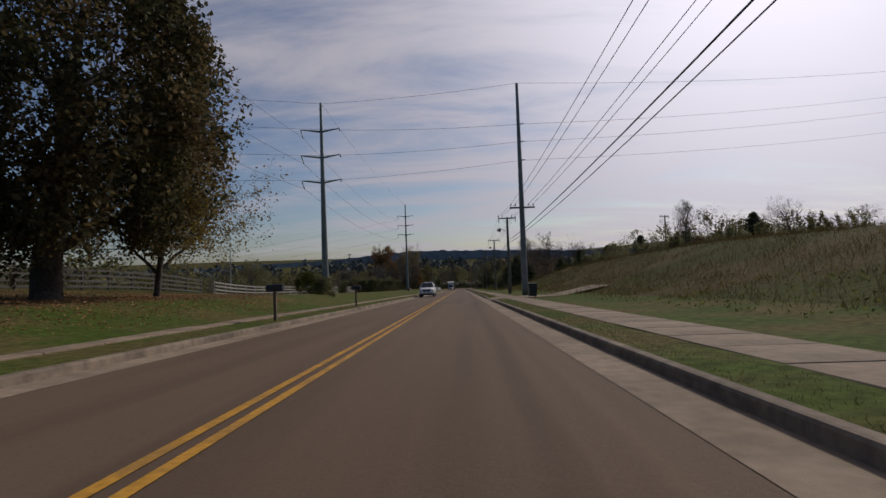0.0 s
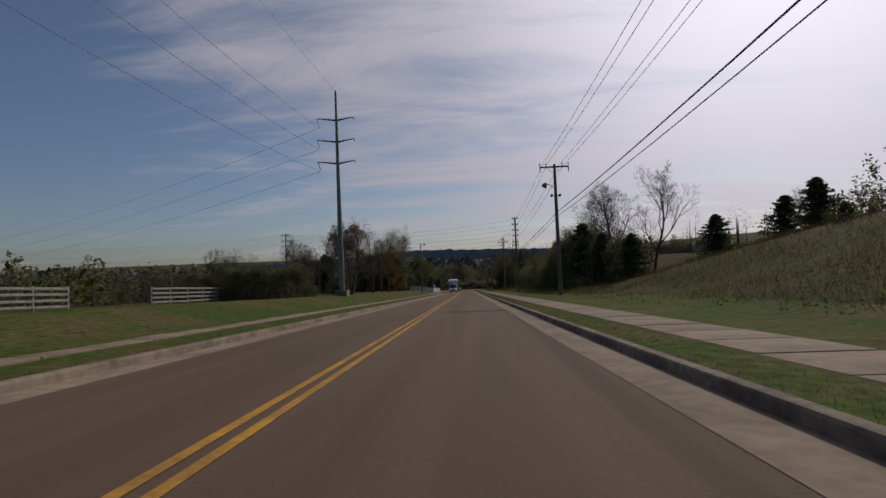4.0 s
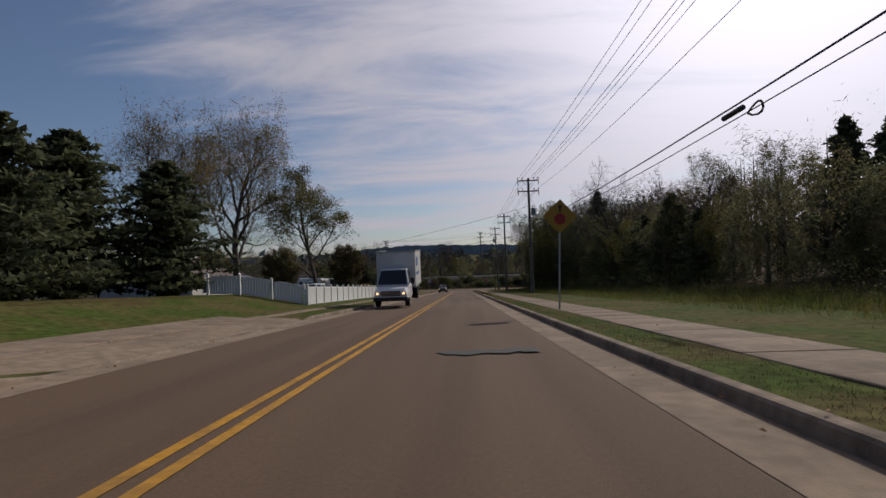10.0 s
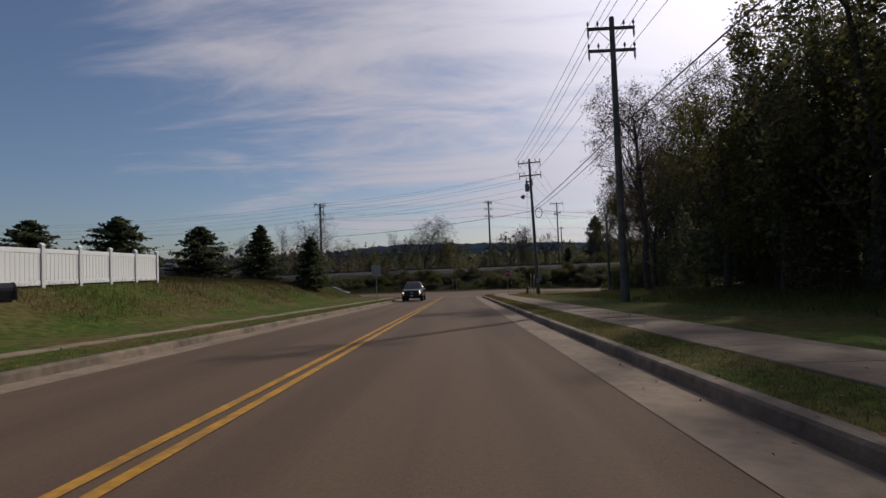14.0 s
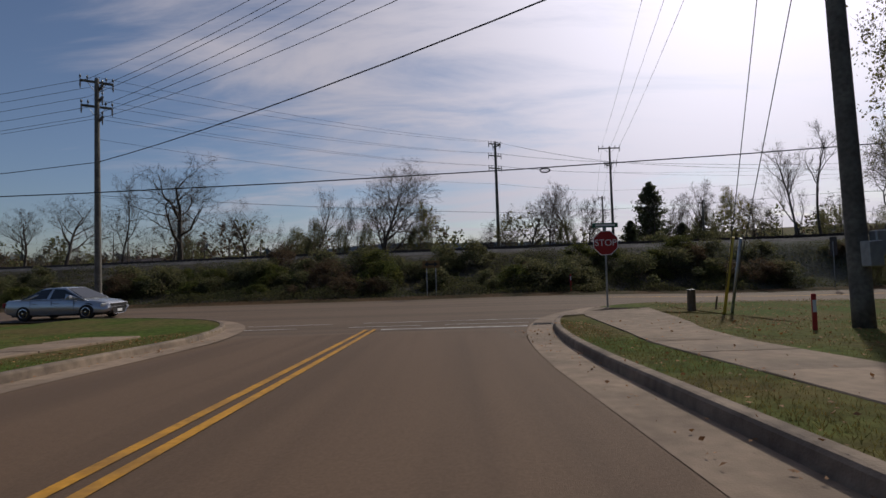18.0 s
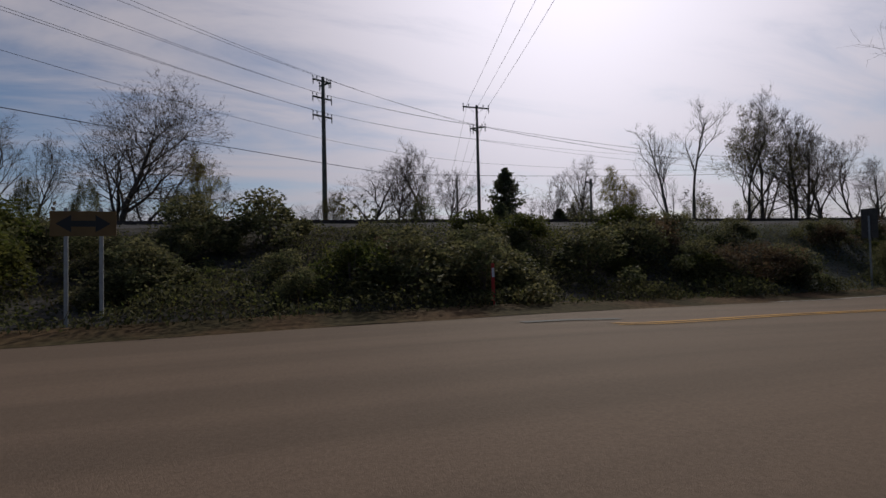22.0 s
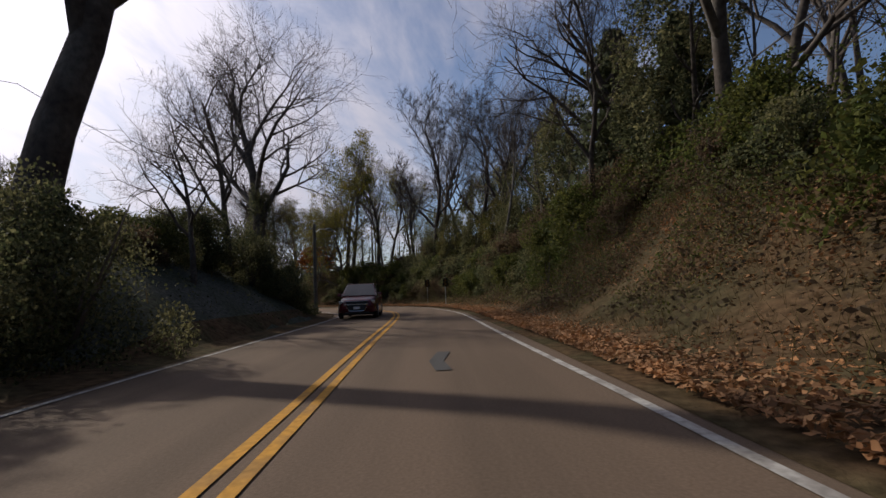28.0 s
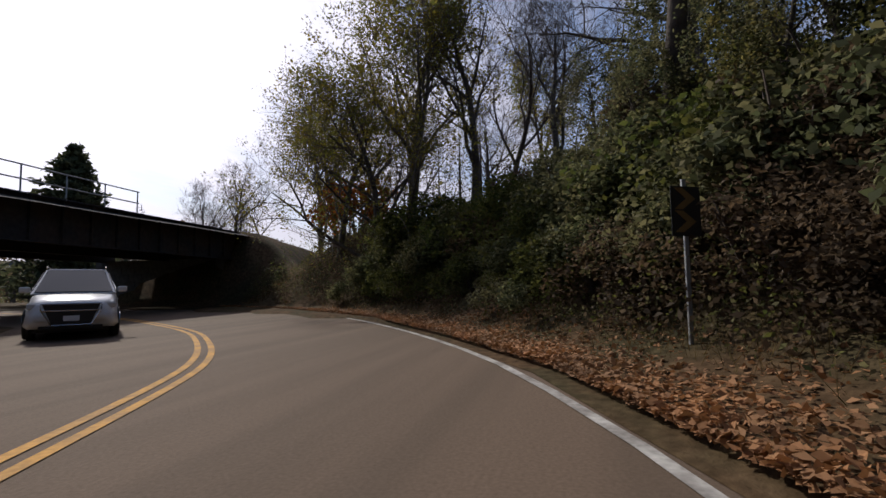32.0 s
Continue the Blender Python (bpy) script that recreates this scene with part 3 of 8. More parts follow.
# side road across the junction, and its bend
cols = []
for xx in resample([(-150, 0), (62, 0)], 1.4):
    x = xx[0]
    a, b = along(NEAR_EDGE, x), along(FAR_EDGE, x)
    cols.append([(x, a + (b - a) * k / 12) for k in range(13)])
v, f = [], []
for c in cols:
    v += [(x, y, road_z(x, y)) for x, y in c]
for i in range(len(cols) - 1):
    f += [(i * 13 + k, (i + 1) * 13 + k, (i + 1) * 13 + k + 1, i * 13 + k + 1) for k in range(12)]
cross = thing("road", "older two-lane asphalt road below a railway embankment", "road", kind="structure")
part("asphalt_surface", (v, f), "asphalt_old", cross)


def even(pts, n):
    """A line cut into n equal steps."""
    pts = smooth_line(pts, 2)
    run = [0.0]
    for a, b in zip(pts, pts[1:]):
        run.append(run[-1] + math.dist(a, b))
    xs, ys = [p[0] for p in pts], [p[1] for p in pts]
    at = np.linspace(0, run[-1], n + 1)
    return list(zip(np.interp(at, run, xs).tolist(), np.interp(at, run, ys).tolist()))


bend_left = even([(60.5, 13.7), (66, 14.0), (70, 15.0), (76, 17.6), (82, 22.9), (86, 28), (89, 35), (91, 45), (93, 90)], 60)
bend_right = even([(60.5, 6.4), (66, 6.8), (71, 7.6), (74.5, 8.25), (78.2, 9.3), (81.6, 10.75), (83.7, 11.95), (87.1, 14.2), (92.1, 18.2), (97.3, 24.0), (99.6, 30), (101, 38), (103, 50), (105, 90)], 60)
lines = [[(a[0] + (b[0] - a[0]) * k / 4, a[1] + (b[1] - a[1]) * k / 4) for a, b in zip(bend_left, bend_right)] for k in range(5)]
lines.append(offset_line(bend_right, 0.5))
part("asphalt_surface", ribbon(lines, lambda k, x, y: road_z(x, y) + (0.004 if k < 5 else 0.0)), "asphalt_old", cross)
mid = resample(smooth_line([(8.7, 8.5)] + [p for p in CENTRE if p[0] >= 9.9], 2), 2.0)
part("yellow_line", strip(mid, -0.17, -0.06, 0.012), "yellow", cross, "worn yellow centre line")
part("yellow_line", strip(mid, 0.06, 0.17, 0.012), "yellow", cross, "worn yellow centre line")
part("edge_line", strip([p for p in mid if 19.2 < p[0] < 62.6], 3.25, 3.37, 0.012), "white_paint", cross, "white edge line")
part("edge_line", strip([p for p in bend_right if p[0] > 61.5], -0.42, -0.30, 0.014), "white_paint", cross, "white edge line")
part("edge_line", strip([p for p in bend_left if p[0] > 61.5], 0.30, 0.42, 0.014), "white_paint", cross, "white edge line")
part("edge_line", strip([p for p in mid if 13.0 < p[0] < 62.6], -3.3, -3.2, 0.012), "white_paint", cross, "white edge line")
for x0, y0 in ((33.5, 11.6), (7.2, 9.3), (44, 8.2)):
    part("tar_repair", strip([(x0, y0), (x0 + 1.0, y0 + 0.1), (x0 + 2.2, y0 - 0.05)], -0.12, 0.12, 0.014), "patch", cross, "dark tar repair")

# kerbs, gutters and verges
right_kerb = resample([(2.5, -430), (2.5, -12.5)], 4) + smooth_line([(2.5, -11.5), (2.6, -9.2), (2.84, -7.0), (3.08, -5.6), (3.45, -4.0), (3.95, -2.4), (4.85, -0.7), (5.5, 0.15), (6.35, 1.15), (7.5, 2.1), (9.2, 3.1)], 2)
left_kerb = resample([(-5.7, -430), (-5.7, -8)], 4) + smooth_line([(-5.7, -6.5), (-6.3, -3.4), (-7.4, -0.9), (-8.9, 0.7), (-12, 2.1), (-15, 2.8)], 2)
RIGHT_CUTS, LEFT_CUTS = ((-258.5, -252.4), (-142.2, -135.4)), ((-117, -106), (-64.5, -58.0))
KERB_X = [(-12.5, 2.5), (-9.2, 2.6), (-7.0, 2.84), (-5.6, 3.08), (-4.0, 3.45), (-2.4, 3.95)]
RAMP_L = [(-10.0, 3.66), (-8.2, 3.95), (-7.3, 4.04), (-5.0, 4.34), (-3.4, 4.5), (-2.2, 4.78), (-1.75, 4.42), (-1.4, 4.5), (-0.7, 4.9), (0.15, 5.52), (0.3, 5.64)]
RAMP_R = [(-10.0, 5.2), (-8.0, 5.6), (-6.3, 6.2), (-4.4, 6.72), (-2.5, 7.15), (-0.4, 7.6), (-0.3, 6.3), (0.3, 5.9)]


def on_ramp(x, y):
    """True on the flared pavement that runs down to the corner."""
    return -10 < y < 0.3 and along(RAMP_L, y) < x < along(RAMP_R, y)


def pieces(line, cuts):
    """The stretches of a kerb line between the drive openings."""
    runs, run = [], []
    for a, b in zip(line, line[1:]):
        for p in ([a] + [(a[0], c) for cut in cuts for c in cut if a[1] < c < b[1]]):
            inside = any(c0 <= p[1] < c1 for c0, c1 in cuts)
            edge = any(abs(p[1] - c0) < 1e-6 for c0, c1 in cuts)
            if inside and not edge:
                continue
            if edge:
                run.append(p)
                runs.append(run)
                run = []
            else:
                run.append(p)
    run.append(line[-1])
    runs.append(run)
    return [r for r in runs if len(r) > 1]


def kerb_stone(line, s):
    """A kerb with a sloped face; s is +1 where the verge lies to the right of the line."""
    prof = [(0.0, 0.0), (0.015, 0.115), (0.035, 0.142), (0.07, 0.15), (0.16, 0.152), (0.165, 0.05)]
    line = resample(line, 0.7)
    lines = [offset_line(line, s * d) for d, z in prof]
    if s < 0:
        lines, prof = lines[::-1], prof[::-1]

    def full(y):
        if s > 0 and y > -8:
            return 1 - 0.82 * ease((y + 3.0) / 0.9) * (1 - 0.6 * ease((y + 0.2) / 0.6))
        return min(ease(max(a - y, y - b, 0.0) / 1.3) for a, b in (RIGHT_CUTS if s > 0 else LEFT_CUTS)) if y < -8 else 1.0

    return ribbon(lines, lambda k, x, y: road_z(x, y) + 0.012 + (prof[k][1] - 0.012) * full(y))


gutter = thing("kerb", "pale concrete kerbs and gutters along the road", "kerb", kind="structure")


def gutter_z(x, y):
    return road_z(x, y) + (0.005 if y < -9 else 0.005 + 0.018 * ease((y + 9) / 3))


part("gutter", strip(right_kerb, -0.66, 0.02, 0.0, gutter_z), "concrete", gutter)
part("gutter", strip(left_kerb, -0.02, 0.60, 0.0, gutter_z), "concrete", gutter)
for run in pieces(right_kerb, RIGHT_CUTS):
    part("kerb_stone", kerb_stone(run, 1), "kerb", gutter)
for run in pieces(left_kerb, LEFT_CUTS):
    part("kerb_stone", kerb_stone(run, -1), "kerb", gutter)


def verge_z(k, x, y):
    lift = (0.135, 0.145, 0.15, 0.15, 0.13)[k]
    if x > 0 and y > -2.4 and (on_ramp(x, y) or (k == 0 and y < 0.2)):
        lift = 0.02
    if any(a - 0.3 < y < b + 0.3 for a, b in (RIGHT_CUTS if x > 0 else LEFT_CUTS)) and y < -8:
        lift -= (0.13, 0.06, 0.03, 0.03, 0.0)[k]
    elif k == 0 and y < -8:
        lift -= 0.12 * (1 - min(ease(max(a - y, y - b, 0.0) / 1.3) for a, b in (RIGHT_CUTS if x > 0 else LEFT_CUTS)))
    return max(terrain(x, y), road_z(x, y)) + lift + 0.02 * noise.noise((x * 1.3, y * 1.3, 1)) * (k in (1, 3, 4))


right_verge = resample([(2.5, -430), (2.5, -13)], 1.5) + [p for p in right_kerb if p[1] > -11.8]
left_verge = resample([(-5.7, -430), (-5.7, -8)], 1.5) + left_kerb[-22:]
solid("verge", ribbon([offset_line(right_verge, d) for d in (0.16, 1.1, 2.7, 4.8, 7.0)], verge_z), "lawn", "mown grass verge beside the pavement", "grass verge", "structure")
solid("verge", ribbon([offset_line(left_verge, -d) for d in (7.0, 4.8, 3.4, 1.2, 0.16)], lambda k, x, y: verge_z(4 - k, x, y)), "lawn", "mown grass verge and lawn beside the pavement", "grass verge", "structure")
north_edge = resample([p for p in FAR_EDGE if p[0] > -61], 1.5)
solid("verge", ribbon([offset_line(north_edge, d) for d in (-1.3, -1.0, -0.6, -0.2, 0.12)],
      lambda k, x, y: (terrain(x, y) + 0.13 if k < 2 else road_z(x, y) + (0.1, 0.03, 0.006)[k - 2]) + 0.02 * noise.noise((x * 2, y * 2, 0))), "dirt", "ragged road edge of earth, grass and litter", "grass verge", "structure")
south_edge = resample([p for p in NEAR_EDGE if 9 < p[0] < 99], 1.5)
solid("verge", ribbon([offset_line(south_edge, d) for d in (-0.1, 0.3, 1.2, 2.2, 3.4)],
      lambda k, x, y: (terrain(x, y) + 0.13 if k > 2 else road_z(x, y) + (0.012, 0.03, 0.08)[k]) + 0.02 * noise.noise((x * 2, y * 2, 0))), "dirt", "earth road edge strewn with leaves", "grass verge", "structure")

corner_xs = [8.6 + 0.75 * k for k in range(20)]
solid("verge", ribbon([[(x, along(NEAR_EDGE, x) - d) for x in corner_xs] for d in (0.3, 0.9, 1.8, 3.0, 5.0, 8.0, 12.0)],
      lambda k, x, y: max(terrain(x, y), road_z(x, y)) + (0.03, 0.10, 0.15, 0.165, 0.17, 0.165, 0.1)[k] + 0.02 * noise.noise((x * 1.3, y * 1.3, 1))), "lawn", "mown grass corner lawn beside the junction", "grass verge", "structure")

# drives
for side, cuts in ((1, RIGHT_CUTS), (-1, LEFT_CUTS)):
    for y0, y1 in cuts:
        base_x = 2.5 if side > 0 else -5.7
        reach = {-258.5: 9.0, -142.2: 1.14, -117: 3.2, -64.5: 9.5}[y0]
        lines = []
        for d, flare in ((0.14, 1.3), (0.5, 0.8), (0.82, 0.45), (1.14, 0.25), (max(1.15, reach * 0.6), 0.0), (max(1.16, reach), 0.1)):
            n, top = 6, -253.2 if y0 == -258.5 and d > 2 else y1
            lines.append([(base_x + side * d, y0 - flare + (top - y0 + 2 * flare) * k / n) for k in range(n + 1)])
        if side < 0:
            lines = lines[::-1]
        lifts = (0.034, 0.09, 0.13, 0.165, 0.19, 0.19) if reach > 2 else (0.034, 0.085, 0.12, 0.152, 0.152, 0.12)
        solid("driveway", ribbon(lines, lambda k, x, y: max(terrain(x, y), road_z(x, y)) + (lifts[k] if side > 0 else lifts[5 - k])), "drive", "pale concrete driveway apron crossing the verge", "driveway", "structure")
        lip = [[(base_x + side * d, y0 - 0.4 + (y1 - y0 + 0.8) * k / 6) for k in range(7)] for d in (-0.01, 0.02, 0.14, 0.16)]
        part("kerb_stone", ribbon(lip if side > 0 else lip[::-1], lambda k, x, y: road_z(x, y) + (0.0, 0.04, 0.042, 0.0)[k]), "kerb", gutter, "low dropped kerb")

# pavements laid in slabs
right_walk = thing("pavement", "pale concrete pavement laid in slabs with open joints", "pavement", kind="structure")
left_walk = thing("pavement", "pale concrete pavement laid in slabs with open joints", "pavement", kind="structure")
RIGHT_PATH = resample([(4.4, -312), (4.4, -10)], 1.52)
LEFT_PATH = resample([(-7.95, -312), (-7.95, -6)], 1.52)
slab_mesh = mesh_data("slab", box(-0.75, -0.755, -0.1, 0.75, 0.755, 0.0, 0.012), "concrete")


def lay(path, host, lift):
    for a, b in zip(path, path[1:]):
        if math.dist(a, b) < 0.4:
            continue
        c = ((a[0] + b[0]) / 2, (a[1] + b[1]) / 2)
        pitch = math.atan2(road_z(*b) - road_z(*a), math.dist(a, b))
        yaw = math.atan2(b[1] - a[1], b[0] - a[0]) - math.pi / 2
        z = max(terrain(*c), road_z(*c)) + lift + random.uniform(-0.006, 0.006)
        ob = new("slab", slab_mesh)
        ob.parent = host
        ob.matrix_local = Matrix.Translation((c[0], c[1], z)) @ Matrix.Rotation(yaw, 4, "Z") @ Matrix.Rotation(pitch + random.uniform(-0.004, 0.004), 4, "X") @ Matrix.Diagonal((1, math.dist(a, b) / 1.525, 1, 1))


ramp_ys = [-10.2 + 0.45 * k for k in range(22)] + [-0.4, -0.3, 0.0, 0.3]
ramp_lines = [[(along(RAMP_L, y) + (along(RAMP_R, y) - along(RAMP_L, y)) * u, y) for y in ramp_ys] for u in (0.0, 0.0, 0.25, 0.5, 0.75, 1.0, 1.0)]
solid("pavement", ribbon(ramp_lines, lambda k, x, y: max(terrain(x, y), road_z(x, y)) + 0.168 - 0.14 * (1, 1, 0.75, 0.5, 0.25, 0, 0)[k] * ease((y + 2.8) / 1.2) - (0.12 if k in (0, 6) else 0.0)), "drive", "pale concrete pavement flaring down to the kerb at the corner", "pavement", "structure")

# ---- railway ----
rail_pts = resample([(a, b) for a, b, c in RAIL if -130 < a < 210], 3)


def rail_top(x, y):
    return along(RAIL_Z, x)


railway = thing("railway", "single railway track on pale stone ballast", "railway", kind="structure")
part("ballast", ribbon([offset_line(rail_pts, d) for d in (-3.6, -1.5, 1.5, 3.6)], lambda k, x, y: rail_top(x, y) + (-0.45, 0.12, 0.12, -0.45)[k] + 0.05 * noise.noise((x, y, 2))), "ballast", railway)
for s in (-0.72, 0.72):
    run = offset_line(rail_pts, s)
    part("rail", ribbon([offset_line(run, -0.05), offset_line(run, -0.035), offset_line(run, 0.035), offset_line(run, 0.05)], lambda k, x, y: rail_top(x, y) + (0.14, 0.36, 0.36, 0.14)[k]), "rail", railway)
ties = []
for a, b in zip(rail_pts, rail_pts[1:]):
    for k in range(5):
        c = (a[0] + (b[0] - a[0]) * k / 5, a[1] + (b[1] - a[1]) * k / 5)
        if -40 < c[0] < 130:
            yaw = math.atan2(b[1] - a[1], b[0] - a[0])
            ties.append(moved(box(-0.11, -1.25, 0.0, 0.11, 1.25, 0.19), Matrix.Translation((c[0], c[1], rail_top(*c))) @ Matrix.Rotation(yaw, 4, "Z")))
tagged(part("sleeper_row", join(*ties), "tie", railway), kind="stuff")

# bridge over the bend
BA, BB = Vector((84.3, 33.0, 0)), Vector((103.6, 34.8, 0))
span = BB - BA
bridge_len, bridge_yaw = span.length, math.atan2(span.y, span.x)
bridge = thing("railway_bridge", "low dark steel plate-girder railway bridge with tubular handrail", "bridge", Matrix.Translation((BA.x, BA.y, 0)) @ Matrix.Rotation(bridge_yaw, 4, "Z"), kind="structure")
# third girder and the deck's far half are unseen, added to darken underneath
for y0 in (-2.6, 2.3, 7.0):
    part("girder", join(box(0, y0, 3.2, bridge_len, y0 + 0.06, 5.0), box(0, y0 - 0.17, 5.0, bridge_len, y0 + 0.23, 5.06), box(0, y0 - 0.17, 3.14, bridge_len, y0 + 0.23, 3.2)), "rust", bridge)
for k in range(14):
    x = 0.4 + k * (bridge_len - 0.8) / 13
    part("stiffener", box(x - 0.02, -2.74, 3.2, x + 0.02, -2.6, 5.0), "rust", bridge)
part("deck", box(0, -2.5, 4.5, bridge_len, 7.0, 4.9), "tie", bridge)
rail_run = 10.4
for k in range(6):
    x = 0.3 + k * (rail_run - 0.6) / 5
    part("rail_post", tube([(x, -2.75, 5.0), (x, -2.75, 6.15)], 0.035, 6), "galv", bridge)
for z in (5.55, 6.12):
    part("handrail", tube([(0.2, -2.75, z), (rail_run - 0.2, -2.75, z)], 0.03, 6), "galv", bridge)


def stone_wall(name, w, h, t, courses, host, at):
    """A wall of dressed blocks with recessed joints."""
    wall = part(name, box(-w / 2 + 0.02, -t + 0.05, 0, w / 2 - 0.02, -0.04, h - 0.02), "stone", host, at=at)
    ch = h / courses
    shapes = {}
    for r in range(courses):
        x, k = -w / 2 - (0.5 if r % 2 else 0), 0
        while x < w / 2 - 0.02:
            x0, x1 = max(x, -w / 2), min(x + 1.05, w / 2)
            x += 1.05
            if x1 - x0 < 0.15:
                continue
            key = round(x1 - x0, 2)
            if key not in shapes:
                shapes[key] = mesh_data("block", box(0.012, -0.06, 0.012, key - 0.012, 0, ch - 0.012, 0.012), "stone")
            part("block", shapes[key], "stone", wall, at=Matrix.Translation((x0, random.uniform(-0.012, 0.012), r * ch)))
    return wall


abut = thing("bridge_abutment", "dark weathered stone abutments under the railway bridge", "abutment", kind="structure")
# faces that carry the girders, and wing walls
stone_wall("face", 11.0, 3.3, 1.0, 7, abut, Matrix.Translation((86.6, 35.6, -0.05)) @ Matrix.Rotation(bridge_yaw + math.pi / 2, 4, "Z") @ Matrix.Rotation(math.pi, 4, "Z"))
stone_wall("face", 11.0, 3.3, 1.0, 7, abut, Matrix.Translation((102.6, 37.0, -0.05)) @ Matrix.Rotation(bridge_yaw + math.pi / 2, 4, "Z"))
stone_wall("wing", 5.0, 3.6, 0.8, 7, abut, Matrix.Translation((84.3, 29.8, -0.05)) @ Matrix.Rotation(bridge_yaw + math.pi * 0.03, 4, "Z") @ Matrix.Rotation(math.pi, 4, "Z"))
stone_wall("wing", 6.0, 4.2, 0.8, 8, abut, Matrix.Translation((105.6, 32.0, -0.05)) @ Matrix.Rotation(bridge_yaw - 0.25, 4, "Z") @ Matrix.Rotation(math.pi, 4, "Z"))


# ---- trees and plants ----
def quads(name, centres, sizes, mat, rng, lie=0.0, long=1.0, kind="", label="", category="", parent=None, normals=None):
    """Many small leaves as single quads in one mesh. lie: how far they lie flat."""
    c = np.asarray(centres, dtype=float)
    n = len(c)
    s = np.asarray(sizes, dtype=float).reshape(-1, 1) * np.ones((n, 1))
    a = rng.normal(size=(n, 3))
    a[:, 2] *= 1 - lie
    a /= np.linalg.norm(a, axis=1, keepdims=True)
    b = rng.normal(size=(n, 3))
    b[:, 2] *= 1 - lie
    b -= a * np.sum(a * b, axis=1, keepdims=True)
    b /= np.linalg.norm(b, axis=1, keepdims=True)
    u, w = a * s * 0.5 * long, b * s * 0.5
    bend = np.cross(a, b) * s * 0.16
    v = np.stack([c - u, c - w * 0.8 + bend, c + u, c + w * 0.8 + bend], axis=1).reshape(-1, 3)
    me = bpy.data.meshes.new(name)
    me.vertices.add(4 * n)
    me.vertices.foreach_set("co", v.ravel())
    me.loops.add(4 * n)
    me.loops.foreach_set("vertex_index", np.arange(4 * n, dtype=np.int32))
    me.polygons.add(n)
    me.polygons.foreach_set("loop_start", np.arange(0, 4 * n, 4, dtype=np.int32))
    me.materials.append(M[mat])
    me.update(calc_edges=True)
    if parent == "mesh":
        return me
    ob = new(name, me)
    ob.parent = parent
    return tagged(ob, label, category, kind=kind)


def blades(name, roots, heights, mat, rng, label, category, lean=0.35, width=0.012):
    """Single-triangle grass blades."""
    c = np.asarray(roots, dtype=float)
    n = len(c)
    h = np.asarray(heights, dtype=float)
    ang = rng.uniform(0, 2 * np.pi, n)
    w = np.stack([np.cos(ang), np.sin(ang), np.zeros(n)], 1) * (width * (0.6 + h * 2))[:, None]
    tip = c + np.stack([rng.normal(0, lean, n) * h, rng.normal(0, lean, n) * h, h], 1)
    v = np.stack([c - w, c + w, tip], 1).reshape(-1, 3)
    me = bpy.data.meshes.new(name)
    me.vertices.add(3 * n)
    me.vertices.foreach_set("co", v.ravel())
    me.loops.add(3 * n)
    me.loops.foreach_set("vertex_index", np.arange(3 * n, dtype=np.int32))
    me.polygons.add(n)
    me.polygons.foreach_set("loop_start", np.arange(0, 3 * n, 3, dtype=np.int32))
    me.materials.append(M[mat])
    me.update(calc_edges=True)
    return tagged(new(name, me), label, category, kind="stuff")


def grow(rng, height, trunk_r, clear=0.3, kids=(8, 5, 4, 3), angle=48, curve=0.3, up=0.25, lean=(0, 0), spread=0.55, leader=True):
    """Limbs of a leafless tree as (points, radii, level), and the twig tips."""
    limbs, tips = [], []
    levels = len(kids) + 1

    def go(p, d, length, r, level):
        n = (8, 5, 4, 3, 2)[min(level, 4)]
        pts, rad, dirs = [p], [r], [d]
        for i in range(n):
            j = Vector((rng.gauss(0, 1), rng.gauss(0, 1), rng.gauss(0, 0.5))) * (curve * (0.22 if level == 0 else 0.6))
            d = (d + j + Vector((0, 0, up * (0.0 if level == 0 else 0.3)))).normalized()
            p = p + d * (length / n)
            pts.append(p)
            dirs.append(d)
            rad.append(max(0.004, r * (1 - (0.75 if level == 0 else 0.8) * (i + 1) / n)))
        limbs.append((pts, rad, level))
        if level == levels - 1:
            tips.append((pts[-1], d))
            tips.append((pts[len(pts) // 2], d))
            return
        k = kids[level]
        start = clear if level == 0 else 0.25
        for j in range(k):
            f = start + (0.99 - start) * (j + rng.random()) / k
            i = min(int(f * n), n - 1)
            q = pts[i].lerp(pts[i + 1], f * n - i)
            base = dirs[i + 1]
            side = base.orthogonal().normalized()
            side.rotate(Matrix.Rotation(j * 2.4 + rng.uniform(-0.6, 0.6) + level * 1.3, 3, base))
            a = radians(angle * rng.uniform(0.7, 1.2)) * (1.0 if level else 1.0 - 0.35 * f)
            dd = (base * math.cos(a) + side * math.sin(a)).normalized()
            lf = spread * rng.uniform(0.75, 1.2) * ((1.25 - 0.75 * f) if level == 0 else (1.1 - 0.4 * f))
            go(q, dd, length * lf, max(0.006, rad[i] * (0.62 if level == 0 else 0.6)), level + 1)

    go(Vector((0, 0, -0.3)), Vector((lean[0], lean[1], 1)).normalized(), height * (0.86 if leader else 0.7), trunk_r, 0)
    return limbs, tips


